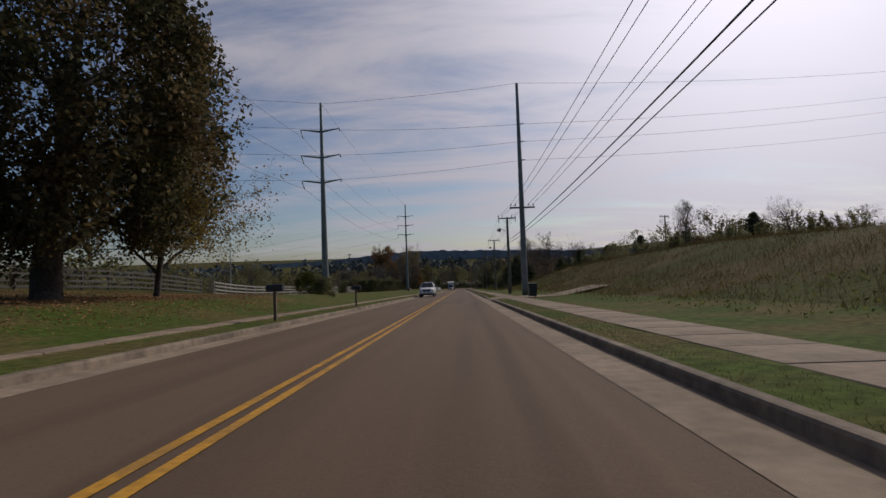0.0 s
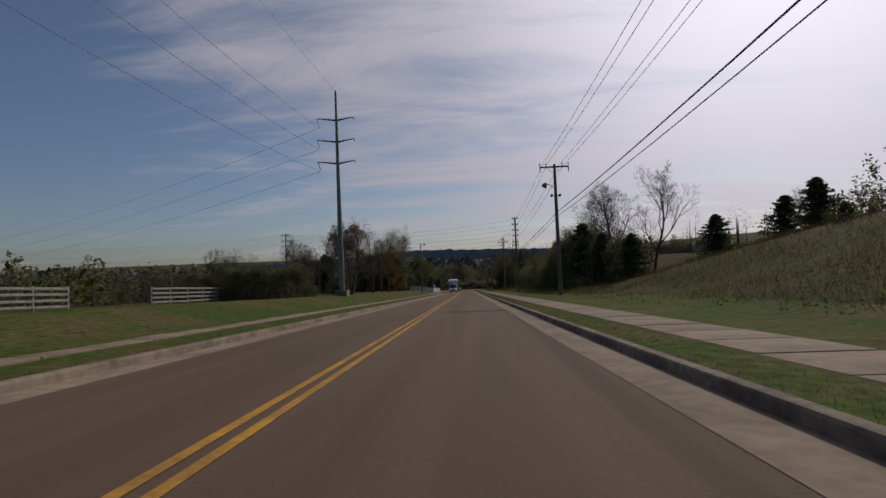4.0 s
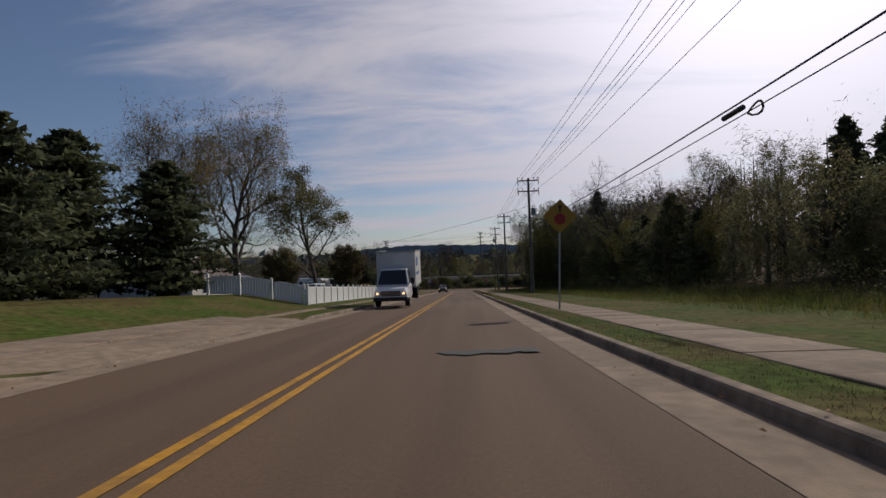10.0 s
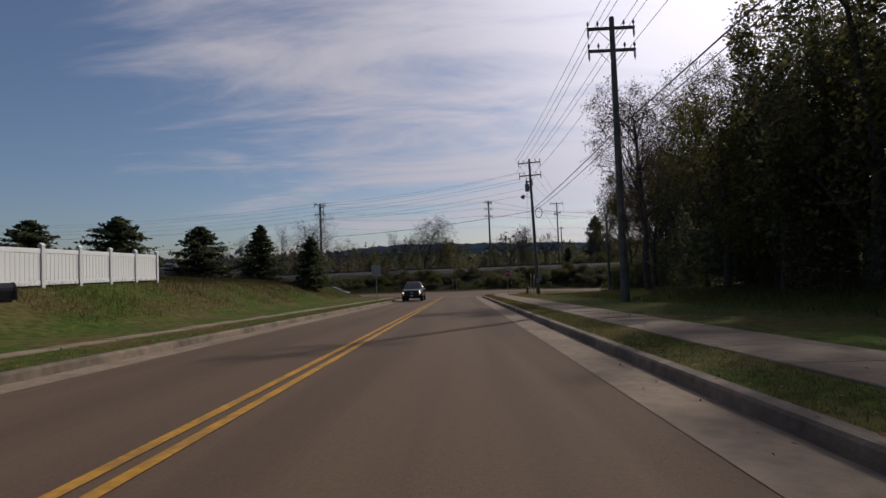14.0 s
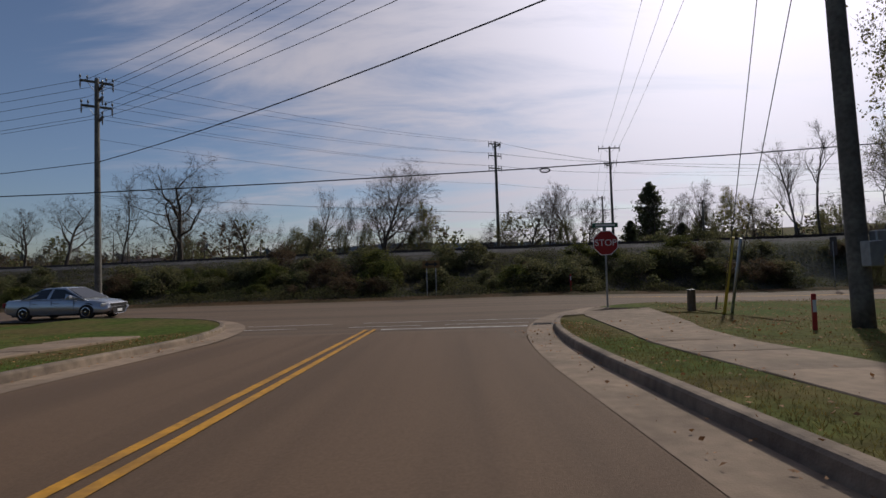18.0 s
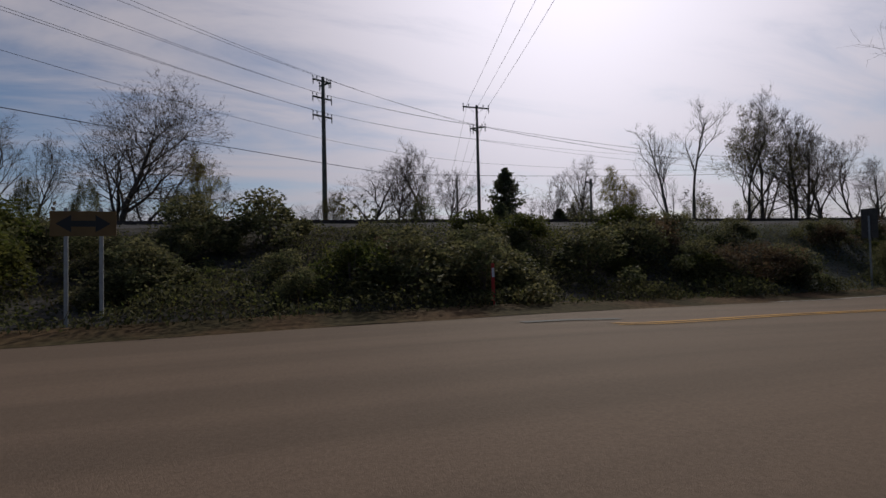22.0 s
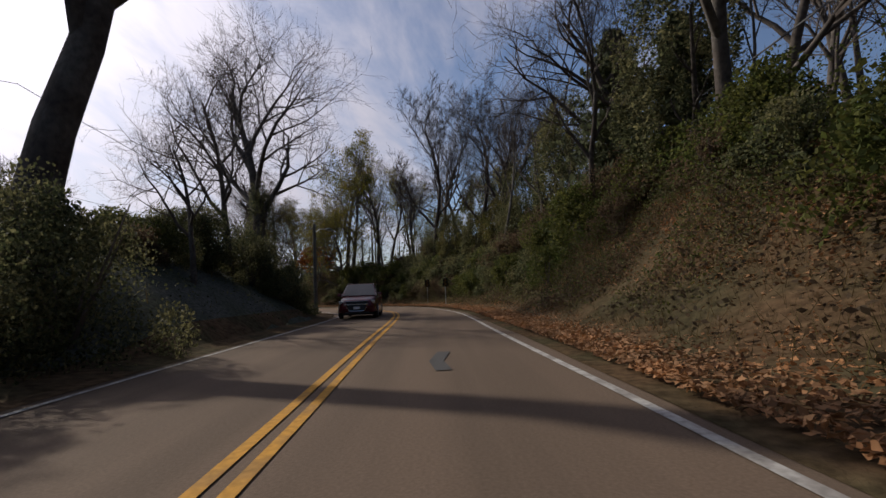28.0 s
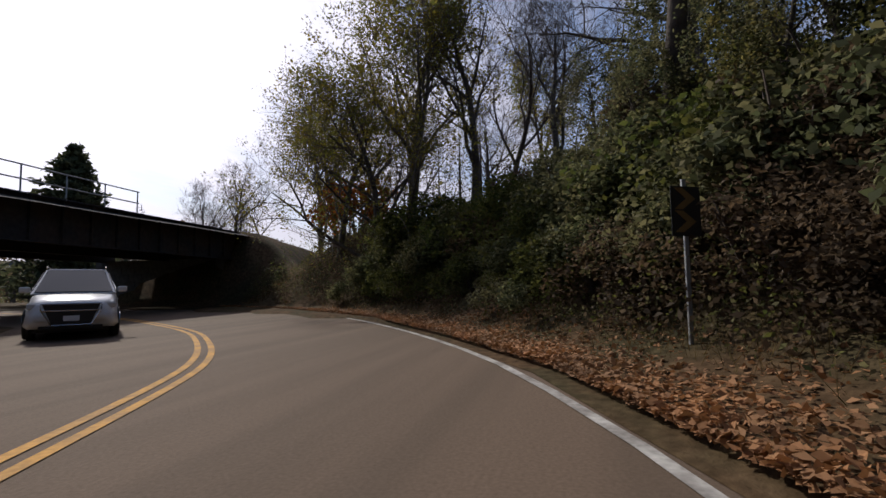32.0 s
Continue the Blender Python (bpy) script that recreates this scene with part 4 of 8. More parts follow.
def tree_meshes(name, seed, height, trunk_r, leaf=None, leaf_n=0, leaf_size=0.2, bark="bark", leaf_long=1.3, leaf_spread=0.17, twigs=2, **kw):
    """The shared meshes of one kind of tree: trunk with limbs, twigs, leaves."""
    rng = random.Random(seed)
    nr = np.random.default_rng(seed)
    limbs, tips = grow(rng, height, trunk_r, **kw)
    heavy = join(*[tube(p, r, 8 if l == 0 else 5, cap=False) for p, r, l in limbs if l < 2])
    fine = [tube(p, r, 3, cap=False) for p, r, l in limbs if l >= 2]
    for p, d in tips:
        for _ in range(twigs):
            q = (d + Vector((rng.gauss(0, 0.55), rng.gauss(0, 0.55), rng.gauss(0.1, 0.45)))).normalized() * (height * rng.uniform(0.025, 0.06))
            w = q.orthogonal().normalized() * 0.0065
            fine.append(([tuple(p - q * 0.1 - w), tuple(p - q * 0.1 + w), tuple(p + q)], [(0, 1, 2)]))
    light = join(*fine)
    res = [("trunk", mesh_data("trunk", heavy, bark, True)), ("branch_crown", mesh_data("branch_crown", light, "twig"))]
    if leaf:
        t = np.array([tuple(p) for p, d in tips])
        pick = nr.integers(0, len(t), leaf_n)
        c = t[pick] + nr.normal(0, leaf_spread, (leaf_n, 3))
        res.append(("foliage", quads("foliage", c, leaf_size * nr.uniform(0.6, 1.3, leaf_n), leaf, nr, 0.15, leaf_long, parent="mesh")))
    return res


def crown_points(nr, n, shape, lumps=40, lump=0.22):
    """Points in lumps over a crown; shape gives radius at height 0..1."""
    z = nr.uniform(0.02, 0.98, lumps)
    a = nr.uniform(0, 2 * np.pi, lumps)
    r = np.array([shape(q) for q in z])
    k = r * np.sqrt(nr.uniform(0.25, 1.0, lumps))
    c = np.stack([k * np.cos(a), k * np.sin(a), z], 1)
    pick = nr.integers(0, lumps, n)
    off = nr.normal(0, 1, (n, 3))
    off /= np.linalg.norm(off, axis=1, keepdims=True)
    off *= (nr.uniform(0.2, 1, n) ** 0.5 * lump * (0.6 + 0.8 * (pick % 7) / 6))[:, None]
    return c[pick] + off


def leafy_meshes(name, seed, height, radius, base, leaf, n, size, trunk_r=0.25, shape=None, lumps=60, lump=0.2, bark="bark"):
    """A dense tree: trunk and limbs inside a crown of leaf clumps."""
    rng, nr = random.Random(seed), np.random.default_rng(seed)
    limbs, tips = grow(rng, height * 0.95, trunk_r, clear=max(0.12, base / height), kids=(9, 5, 3), angle=52, spread=min(0.6, radius / height * 1.1))
    heavy = join(*[tube(p, r, 7 if l == 0 else 4, cap=False) for p, r, l in limbs if l < 3])
    shape = shape or (lambda q: max(0.05, math.sin(math.pi * min(1, 0.12 + q * 0.86)) ** 0.6))
    pts = crown_points(nr, n, shape, lumps, lump) * np.array([radius, radius, height - base]) + np.array([0, 0, base])
    return [("trunk", mesh_data("trunk", heavy, bark, True)), ("crown", quads("crown", pts, size * nr.uniform(0.6, 1.3, n), leaf, nr, 0.1, 1.4, parent="mesh"))]


def conifer_meshes(name, seed, height, radius, needle, n, size, base=0.3, power=0.85, layers=16, ragged=0.3):
    """An evergreen of drooping sprays in uneven layers round a straight trunk."""
    rng, nr = random.Random(seed), np.random.default_rng(seed)
    trunk = tube([(0, 0, -0.3), (0, 0, height * 0.5), (0.05, 0, height * 0.97)], (0.03 * height, 0.018 * height, 0.01), 7)
    sticks, pts, siz = [trunk], [], []
    per = max(1, n // (layers * 8))
    for k in range(layers):
        f = (k + rng.random() * 0.8) / layers
        z = base + (height - base) * f
        rr = radius * (1 - f) ** power + 0.12
        for j in range(8):
            a = j * 0.785 + k * 1.1 + rng.uniform(-0.35, 0.35)
            L = rr * rng.uniform(1 - ragged, 1 + ragged * 0.6)
            tip = (math.cos(a) * L, math.sin(a) * L, z + L * rng.uniform(-0.05, 0.35))
            sticks.append(tube([(0, 0, z), tip], (0.02 + 0.012 * L, 0.008), 3, cap=False))
            for i in range(per):
                g = rng.random() ** 0.6
                pts.append((tip[0] * g + rng.gauss(0, 0.10 * L + 0.05), tip[1] * g + rng.gauss(0, 0.10 * L + 0.05), z + (tip[2] - z) * g + rng.gauss(0, 0.09 * height / layers + 0.06)))
                siz.append(size * rng.uniform(0.6, 1.3))
    return [("trunk", mesh_data("trunk", join(*sticks), "bark", True)), ("crown", quads("crown", pts, siz, needle, nr, 0.0, 1.8, parent="mesh"))]


def bush_meshes(name, seed, height, radius, leaf, n, size, lumps=16):
    rng, nr = random.Random(seed), np.random.default_rng(seed)
    stems = [tube([(0, 0, -0.1), (rng.uniform(-0.5, 0.5) * radius, rng.uniform(-0.5, 0.5) * radius, height * rng.uniform(0.6, 1.0))], (0.03, 0.008), 4, cap=False) for _ in range(9)]
    pts = crown_points(nr, n, lambda q: max(0.1, (1 - q) ** 0.5), lumps, 0.3) * np.array([radius, radius, height])
    return [("stem", mesh_data("stem", join(*stems), "twig")), ("foliage", quads("foliage", pts, size * nr.uniform(0.6, 1.3, n), leaf, nr, 0.1, 1.3, parent="mesh"))]


KINDS = {}


def kind(key, meshes, label, category, height):
    KINDS[key] = (meshes, label, category, height)


kind("bare_a", tree_meshes("bare", 11, 10, 0.2, clear=0.25, kids=(9, 6, 5, 3), angle=42, up=0.35), "leafless grey-brown deciduous tree", "tree", 10)
kind("bare_b", tree_meshes("bare", 12, 10, 0.17, clear=0.35, kids=(8, 6, 5, 3), angle=38, up=0.45, curve=0.38), "slender leafless tree with upswept branches", "tree", 10)
kind("bare_c", tree_meshes("bare", 13, 10, 0.24, clear=0.28, kids=(8, 6, 5, 3), angle=58, up=0.15, curve=0.42, spread=0.62), "spreading leafless tree with crooked limbs", "tree", 10)
kind("sapling", tree_meshes("sapling", 14, 10, 0.13, clear=0.18, kids=(16, 6, 4), angle=34, up=0.5, curve=0.2, spread=0.42), "young leafless street tree with upright branches", "tree", 10)
kind("scant_brown", tree_meshes("scant", 15, 10, 0.2, "leaf_brown", 7000, 0.066, clear=0.25, kids=(9, 6, 5, 3), angle=46), "nearly bare tree with clinging brown leaves", "tree", 10)
kind("scant_olive", tree_meshes("scant", 16, 10, 0.2, "leaf_olive", 8500, 0.078, clear=0.22, kids=(9, 6, 5, 2), angle=46), "thinning tree with olive and yellow leaves", "tree", 10)
kind("scant_yellow", tree_meshes("scant", 17, 10, 0.18, "leaf_yellow", 9000, 0.095, clear=0.2, kids=(9, 6, 5, 2), angle=48), "thinning tree with yellow autumn leaves", "tree", 10)
kind("scant_rust", tree_meshes("scant", 18, 10, 0.18, "leaf_rust", 8000, 0.078, clear=0.3, kids=(10, 6, 5, 2), angle=38, up=0.4), "upright tree with thin russet leaves", "tree", 10)
kind("draped", leafy_meshes("draped", 27, 10, 2.9, 0.5, "leaf_dark", 15000, 0.12, 0.2, lumps=130, lump=0.15), "tree hung with dark evergreen creeper", "tree", 10)
kind("thin_pole", tree_meshes("pole", 19, 10, 0.1, clear=0.55, kids=(7, 5, 4), angle=36, up=0.4, curve=0.3, spread=0.36, bark="bark_pale"), "tall thin pale-barked leafless tree", "tree", 10)
kind("dark_leafy", leafy_meshes("dark", 21, 10, 3.9, 1.0, "leaf_wood", 13000, 0.12, 0.22, lumps=80, lump=0.16), "dense dark green broadleaf tree", "tree", 10)
kind("green_leafy", leafy_meshes("green", 22, 10, 3.6, 1.6, "leaf_olive", 12000, 0.115, 0.2, lumps=75, lump=0.15), "olive-green broadleaf tree turning brown", "tree", 10)
kind("maple", leafy_meshes("maple", 26, 10, 5.0, 1.2, "leaf_rust", 17000, 0.24, 0.25, lumps=110, lump=0.19), "low round tree in russet autumn leaf", "tree", 10)
kind("pear", leafy_meshes("pear", 24, 10, 4.4, 2.0, "leaf_oak", 24000, 0.2, 0.25, lumps=190, lump=0.16), "round clipped-looking tree in dense dark leaf", "tree", 10)
kind("cedar_a", conifer_meshes("cedar", 31, 10, 2.6, "needle", 9600, 0.25, 0.3, 0.8, 27, 0.55), "dark conical cedar tree", "tree", 10)
kind("cedar_b", conifer_meshes("cedar", 32, 10, 3.4, "needle", 10400, 0.25, 0.2, 0.65, 27, 0.7), "broad ragged dark cedar tree", "tree", 10)
kind("bush_green", bush_meshes("bush", 41, 1.6, 1.5, "leaf_green", 4600, 0.075), "tangled green roadside bush", "bush", 1.6)
kind("bush_brown", bush_meshes("bush", 42, 1.6, 1.5, "leaf_brown", 4000, 0.07), "tangled brown roadside bush", "bush", 1.6)
kind("bush_dark", bush_meshes("bush", 43, 1.6, 1.5, "leaf_dark", 5000, 0.08), "dense dark evergreen bush", "bush", 1.6)
kind("hedge", bush_meshes("bush", 46, 1.6, 1.5, "leaf_dark", 17000, 0.042, lumps=30), "large dense dark evergreen bush", "bush", 1.6)
kind("bush_orange", bush_meshes("bush", 45, 1.6, 1.5, "leaf_orange", 2880, 0.095), "bush in bright orange autumn leaf", "bush", 1.6)


def plant(key, x, y, height, turn=None, label="", group="", lean=0.0, wide=1.0):
    meshes, text, cat, h0 = KINDS[key]
    s = height / h0
    turn = random.uniform(0, 360) if turn is None else turn
    at = Matrix.Translation((x, y, terrain(x, y) + 0.05)) @ Matrix.Rotation(radians(lean), 4, "Y") @ Matrix.Rotation(radians(turn), 4, "Z") @ Matrix.Diagonal((s * wide, s * wide, s, 1))
    ob = thing("bush" if cat == "bush" else "tree", label or text, cat, group=group)
    ob.matrix_world = at
    for n, me in meshes:
        part(n, me, "", ob)
    return ob


def far_growth(name, spots, leaf, label, per=170, size=0.45, long=1.4, wide=0.34, base=0.15):
    """Distant trees that cannot be counted, as one mesh; spots are (x, y, height)."""
    nr = np.random.default_rng(len(spots))
    pts, sizes, sticks = [], [], []
    for x, y, h in spots:
        z = terrain(x, y)
        c = crown_points(nr, per, lambda q: max(0.08, math.sin(math.pi * min(1, 0.2 + q * 0.78)) ** 0.7), 22, 0.2)
        pts.append(c * np.array([h * wide, h * wide, h * (1 - base)]) + np.array([x, y, z + h * base]))
        sizes.append(np.full(per, size * (0.5 + h / 16)) * nr.uniform(0.5, 1.4, per))
        sticks.append(tube([(x, y, z - 0.3), (x + 0.1, y, z + h * 0.85)], (0.018 * h, 0.01), 4, cap=False))
    host = thing(name, label, "trees", kind="stuff")
    quads("crown", np.concatenate(pts), np.concatenate(sizes), leaf, nr, 0.1, long, parent=host)
    part("trunk", join(*sticks), "bark", host)

# left side of the road
kind("old_oak", leafy_meshes("oak", 51, 15, 6.7, 2.2, "leaf_oak", 72000, 0.17, 0.55, lumps=240, lump=0.14), "", "tree", 15)
kind("old_oak_rust", tree_meshes("oak", 52, 10, 0.25, "leaf_rust", 14000, 0.15, leaf_spread=0.2, clear=0.2, kids=(11, 7, 5, 2), angle=55, up=0.1, spread=0.6), "", "tree", 10)
plant("old_oak", -16.0, -277.4, 15.5, 40, "large spreading shade tree with dark green leaves turning russet")
kind("lawn_tree", tree_meshes("lawn", 53, 8, 0.2, "leaf_tan", 26000, 0.13, leaf_spread=0.22, twigs=1, clear=0.16, kids=(11, 8, 6, 4), angle=62, up=0.22, spread=0.7), "", "tree", 8)
plant("lawn_tree", -14.9, -272.2, 7.2, 200, "half-bare lawn tree with russet and yellow leaves")
plant("bush_green", -14.2, -249.2, 2.0)
plant("bush_dark", -12.4, -251.3, 1.5, label="dark bush round the foot of a steel pole")
plant("bush_dark", -13.2, -248.2, 1.6)
plant("dark_leafy", -27.5, -231, 4.8, wide=1.2)
plant("cedar_b", -25.6, -213.0, 4.1, wide=1.35)
plant("bare_b", -43.5, -203, 7.0, 40)
plant("bare_a", -40.5, -201, 6.2, 10)
plant("cedar_b", 38.0, -232.0, 4.6, wide=1.2)
plant("sapling", -24.0, -213.6, 3.2)
for x, y, h in ((-17.5, -180, 3.0), (-19.8, -178.5, 3.2), (-22.0, -178, 3.1), (-24.6, -177, 3.3), (-26.6, -178.5, 2.8)):
    plant("hedge", x, y, h, wide=1.05, label="wide dark evergreen hedge bush on the lawn")
plant("bare_c", -12.6, -174.0, 7.6, 30, "leaning leafless lawn tree", lean=24)
plant("bare_b", -14.6, -165.5, 8.2, 120)
plant("bare_a", -20.5, -168, 6.8, 10)
plant("bare_c", -18.0, -172.5, 6.2, 70)
plant("bush_dark", -16.5, -163.0, 2.4)
for x, y, h in ((-12.8, -160.5, 8.6), (-12.8, -154.0, 7.6), (-17, -166, 7), (-19, -158, 7.4)):
    plant("sapling", x, y, h, wide=1.2)
plant("scant_rust", -12.7, -147.8, 6.4, wide=1.1)
plant("maple", -13.8, -141.0, 4.3, wide=1.35)
plant("old_oak_rust", -28.8, -106.0, 15.5, 30, "tall russet-leaved tree beyond the lawn", wide=0.85)
plant("sapling", -16.5, -124, 6.4)
plant("scant_brown", -19, -131, 6.5)
for x, y, h in ((-22.2, -97, 9.6), (-19.4, -92, 9.0), (-25, -101, 9.4), (-20.5, -103.5, 8.6), (-28, -95, 8)):
    plant("cedar_b", x, y, h, wide=1.35)
kind("green_ash", tree_meshes("ash", 55, 10, 0.2, "leaf_olive", 20000, 0.1, leaf_spread=0.22, clear=0.2, kids=(10, 6, 5, 2), angle=48, spread=0.58), "thinning tree with yellow-green leaves", "tree", 10)
kind("broad_brown", tree_meshes("broad", 54, 10, 0.26, "leaf_tan", 15000, 0.078, leaf_spread=0.2, twigs=1, clear=0.16, kids=(11, 8, 6, 4), angle=46, up=0.3, spread=0.66), "", "tree", 10)
plant("broad_brown", -22.4, -75.5, 16.2, 20, "tall spreading tree with thin brown leaves", wide=0.88)
plant("broad_brown", -23.0, -86, 13.0, 60, "spreading tree with thin brown leaves behind the lawn")
plant("green_ash", -12.3, -82, 9.6, 100, wide=1.1)
plant("bare_c", 16.8, -71.5, 12.0, 60, wide=0.7)
for x, y in ((-16.6, -52.5), (-25, -56), (-33.5, -58)):
    plant("pear", x, y, 6.1, group="round trees behind the white fence")
for x, y, h in ((-11.8, -22.3, 4.3), (-15.3, -24, 4.6), (-19, -26, 5.2), (-13.2, -17.5, 3.2), (-22.5, -30, 5.5), (-26, -33, 5.0), (-17.5, -20, 3.4)):
    plant("cedar_a" if x > -16 else "cedar_b", x, y, h, wide=1.5)
# behind the left lawns
rng = random.Random(5)
far_growth("far_trees", [(rng.uniform(-125, -60), rng.uniform(-270, -8), rng.uniform(5, 9)) for k in range(90)], "twig", "distant leafless trees behind the lawns", 420, 0.085, 9.0)
plant("bare_a", -33, -45, 7.0, 30)
plant("bare_c", -38.5, -49, 6.5, 110)
far_growth("far_trees", [(rng.uniform(-125, -38), rng.uniform(-270, -8), rng.uniform(4, 8)) for k in range(60)], "leaf_olive", "distant olive-brown trees behind the lawns", 220, 0.5)
brush = [(rng.uniform(-44, -24), rng.uniform(-172, -108), rng.uniform(2.6, 4.6)) for k in range(60)]
far_growth("far_trees", brush, "leaf_brown", "brown brush and saplings behind the lawn", 420, 0.12, wide=0.5, base=0.02)
far_growth("far_trees", [(x + 1, y + 1.5, h * 1.1) for x, y, h in brush], "twig", "leafless brush behind the lawn", 420, 0.06, 9.0, wide=0.5, base=0.02)
for k in range(14):
    plant(rng.choice(("bare_a", "bare_c", "scant_brown", "bare_b", "cedar_b")), rng.uniform(-34, -21), rng.uniform(-172, -112), rng.uniform(5, 7.5))

# right side: brush on the bank, then woods
for k in range(16):
    x, y = rng.uniform(24, 60), rng.uniform(-246, -185)
    plant(rng.choice(("bare_a", "cedar_b", "scant_brown", "bush_brown", "cedar_a", "bare_c")), x, y, rng.uniform(2.5, 5.5))
ridge = random.Random(21)
spots = [(ridge.uniform(25, 52), ridge.uniform(-238, -186), ridge.uniform(2.4, 4.4)) for k in range(70)]
spots += [(ridge.uniform(30, 60), ridge.uniform(-276, -238), ridge.uniform(1.2, 2.2)) for k in range(30)]
for x, y, h in ((26, -190, 4.6), (30, -196, 4.4), (34, -203, 5.0), (28, -183, 5.2), (38, -212, 4.4), (24, -179, 4.8), (33, -190, 5.4)):
    plant("cedar_b", x, y, h, wide=1.25)
far_growth("far_trees", spots, "leaf_wood", "dark scrub trees along the crest of the hill", 700, 0.24, wide=0.5, base=0.02)
far_growth("far_trees", [(x + 1.5, y + 1, h * 1.25) for x, y, h in spots[:40]], "twig", "leafless scrub trees along the crest of the hill", 420, 0.05, 9.0, wide=0.42, base=0.05)
for k in range(9):
    x, y = rng.uniform(18, 32), rng.uniform(-250, -165)
    plant(rng.choice(("bush_brown", "bush_brown", "bush_green")), x, y, rng.uniform(0.5, 1.1))
for y, x, key, h in ((-176, 17, "cedar_b", 4.6), (-171, 15.5, "cedar_b", 5.8), (-168, 22, "bare_b", 12), (-166, 14.5, "cedar_b", 6.2), (-160, 16, "cedar_b", 8.4), (-158, 14.4, "draped", 6.6), (-174, 16, "draped", 4.4), (-168.5, 15.4, "draped", 4.8), (-163, 14.8, "draped", 5.6), (-155.5, 14.2, "draped", 6.4), (-151, 14.8, "draped", 6.6), (-146.5, 15.5, "dark_leafy", 7.0), (-153, 16.4, "dark_leafy", 8.2), (-150, 15.6, "green_leafy", 8.6), (-156.5, 17.5, "dark_leafy", 8.6), (-163, 19, "scant_brown", 12.5), (-155, 20, "bare_a", 12)):
    plant(key, x, y, h, wide=1.25 if key in ("cedar_b", "draped") else 1.0)
plant("cedar_b", 15.6, -137.5, 5.4, wide=1.25)
plant("cedar_a", 15.8, -144.5, 7.2, wide=1.3)
plant("cedar_a", 16.4, -86.0, 6.8, wide=1.3)
FRONT_Y, FRONT_H = (-150, -140, -130, -119, -100, -87, -72, -62, -52, -30), (6.4, 5.8, 5.2, 5.0, 5.5, 5.9, 6.2, 7.6, 9.2, 8.8)
edge = random.Random(31)
back_row = []
y = -146.0
while y < -30:
    h = float(np.interp(y, FRONT_Y, FRONT_H))
    near_x = 14.8
    plant(edge.choice(("green_leafy", "dark_leafy", "draped", "dark_leafy", "draped", "cedar_b")), near_x + edge.uniform(0, 1.6), y, h * edge.uniform(0.85, 1.08), wide=1.15)
    plant(edge.choice(("dark_leafy", "scant_olive", "bare_c", "scant_brown", "cedar_a", "bare_a")), near_x + edge.uniform(2.6, 6), y + edge.uniform(-1.5, 1.5), h * edge.uniform(1.15, 1.45))
    back_row.append((edge.uniform(20, 32), y + edge.uniform(-2, 2), h + edge.uniform(3.0, 4.6)))
    y += edge.uniform(3.3, 4.4)
far_growth("far_trees", back_row, "twig", "bare trees deeper in the roadside woods", 900, 0.042, 10.0)
far_growth("far_trees", [(x * 0.25 + 13.5, y + 1, h * 0.52) for x, y, h in back_row], "leaf_wood", "dark thicket inside the roadside woods", 900, 0.17, wide=0.42, base=0.02)
far_growth("far_trees", [(x + 5, y + 1.5, h * 0.8) for x, y, h in back_row], "leaf_brown", "brown-leaved trees deeper in the roadside woods", 240, 0.4)
for x, y, h, key in ((14.4, -51, 11.5, "green_leafy"), (13.6, -46, 12.0, "draped"), (13.2, -38, 10.0, "scant_olive"), (13.4, -42, 11.0, "green_leafy"), (18.5, -57, 10.5, "dark_leafy"), (19.0, -48, 11.5, "dark_leafy"), (17.5, -40, 11.5, "draped")):
    plant(key, x, y, h)
plant("scant_brown", 13.5, -27.0, 14.5, 30)
plant("scant_brown", 18.2, -22.5, 16.0, 140, wide=1.1)
plant("broad_brown", 23.8, -4.5, 14.5, 15, "tall spreading tree with thin brown leaves", wide=0.75)
plant("scant_brown", 21.8, -9.0, 11.5, 75)
plant("scant_olive", 19.8, -15.5, 11.5)
plant("scant_brown", 22, -12, 10)
for x, y, h in ((20.6, 1.0, 3.2), (22.6, 1.6, 3.6), (21.5, -1.6, 3.6), (22.0, -4.6, 3.6), (22.6, -7.8, 3.6), (22.4, -11, 4.0), (22, -14.2, 4.4), (21.5, -17.5, 4.6), (24, -3, 3.4), (26.5, -5, 4.0), (29, -3.5, 3.6)):
    plant("hedge", x, y, h, wide=0.85)
plant("scant_brown", 19.5, -13, 13.5)
plant("green_ash", 21.4, -0.6, 13.0, 20, wide=0.75)
plant("scant_olive", 23.5, -8.5, 12.0)
for k in range(10):
    plant(rng.choice(("dark_leafy", "cedar_b", "scant_brown", "bare_c")), rng.uniform(24, 44), rng.uniform(-26, -5), rng.uniform(6, 11))

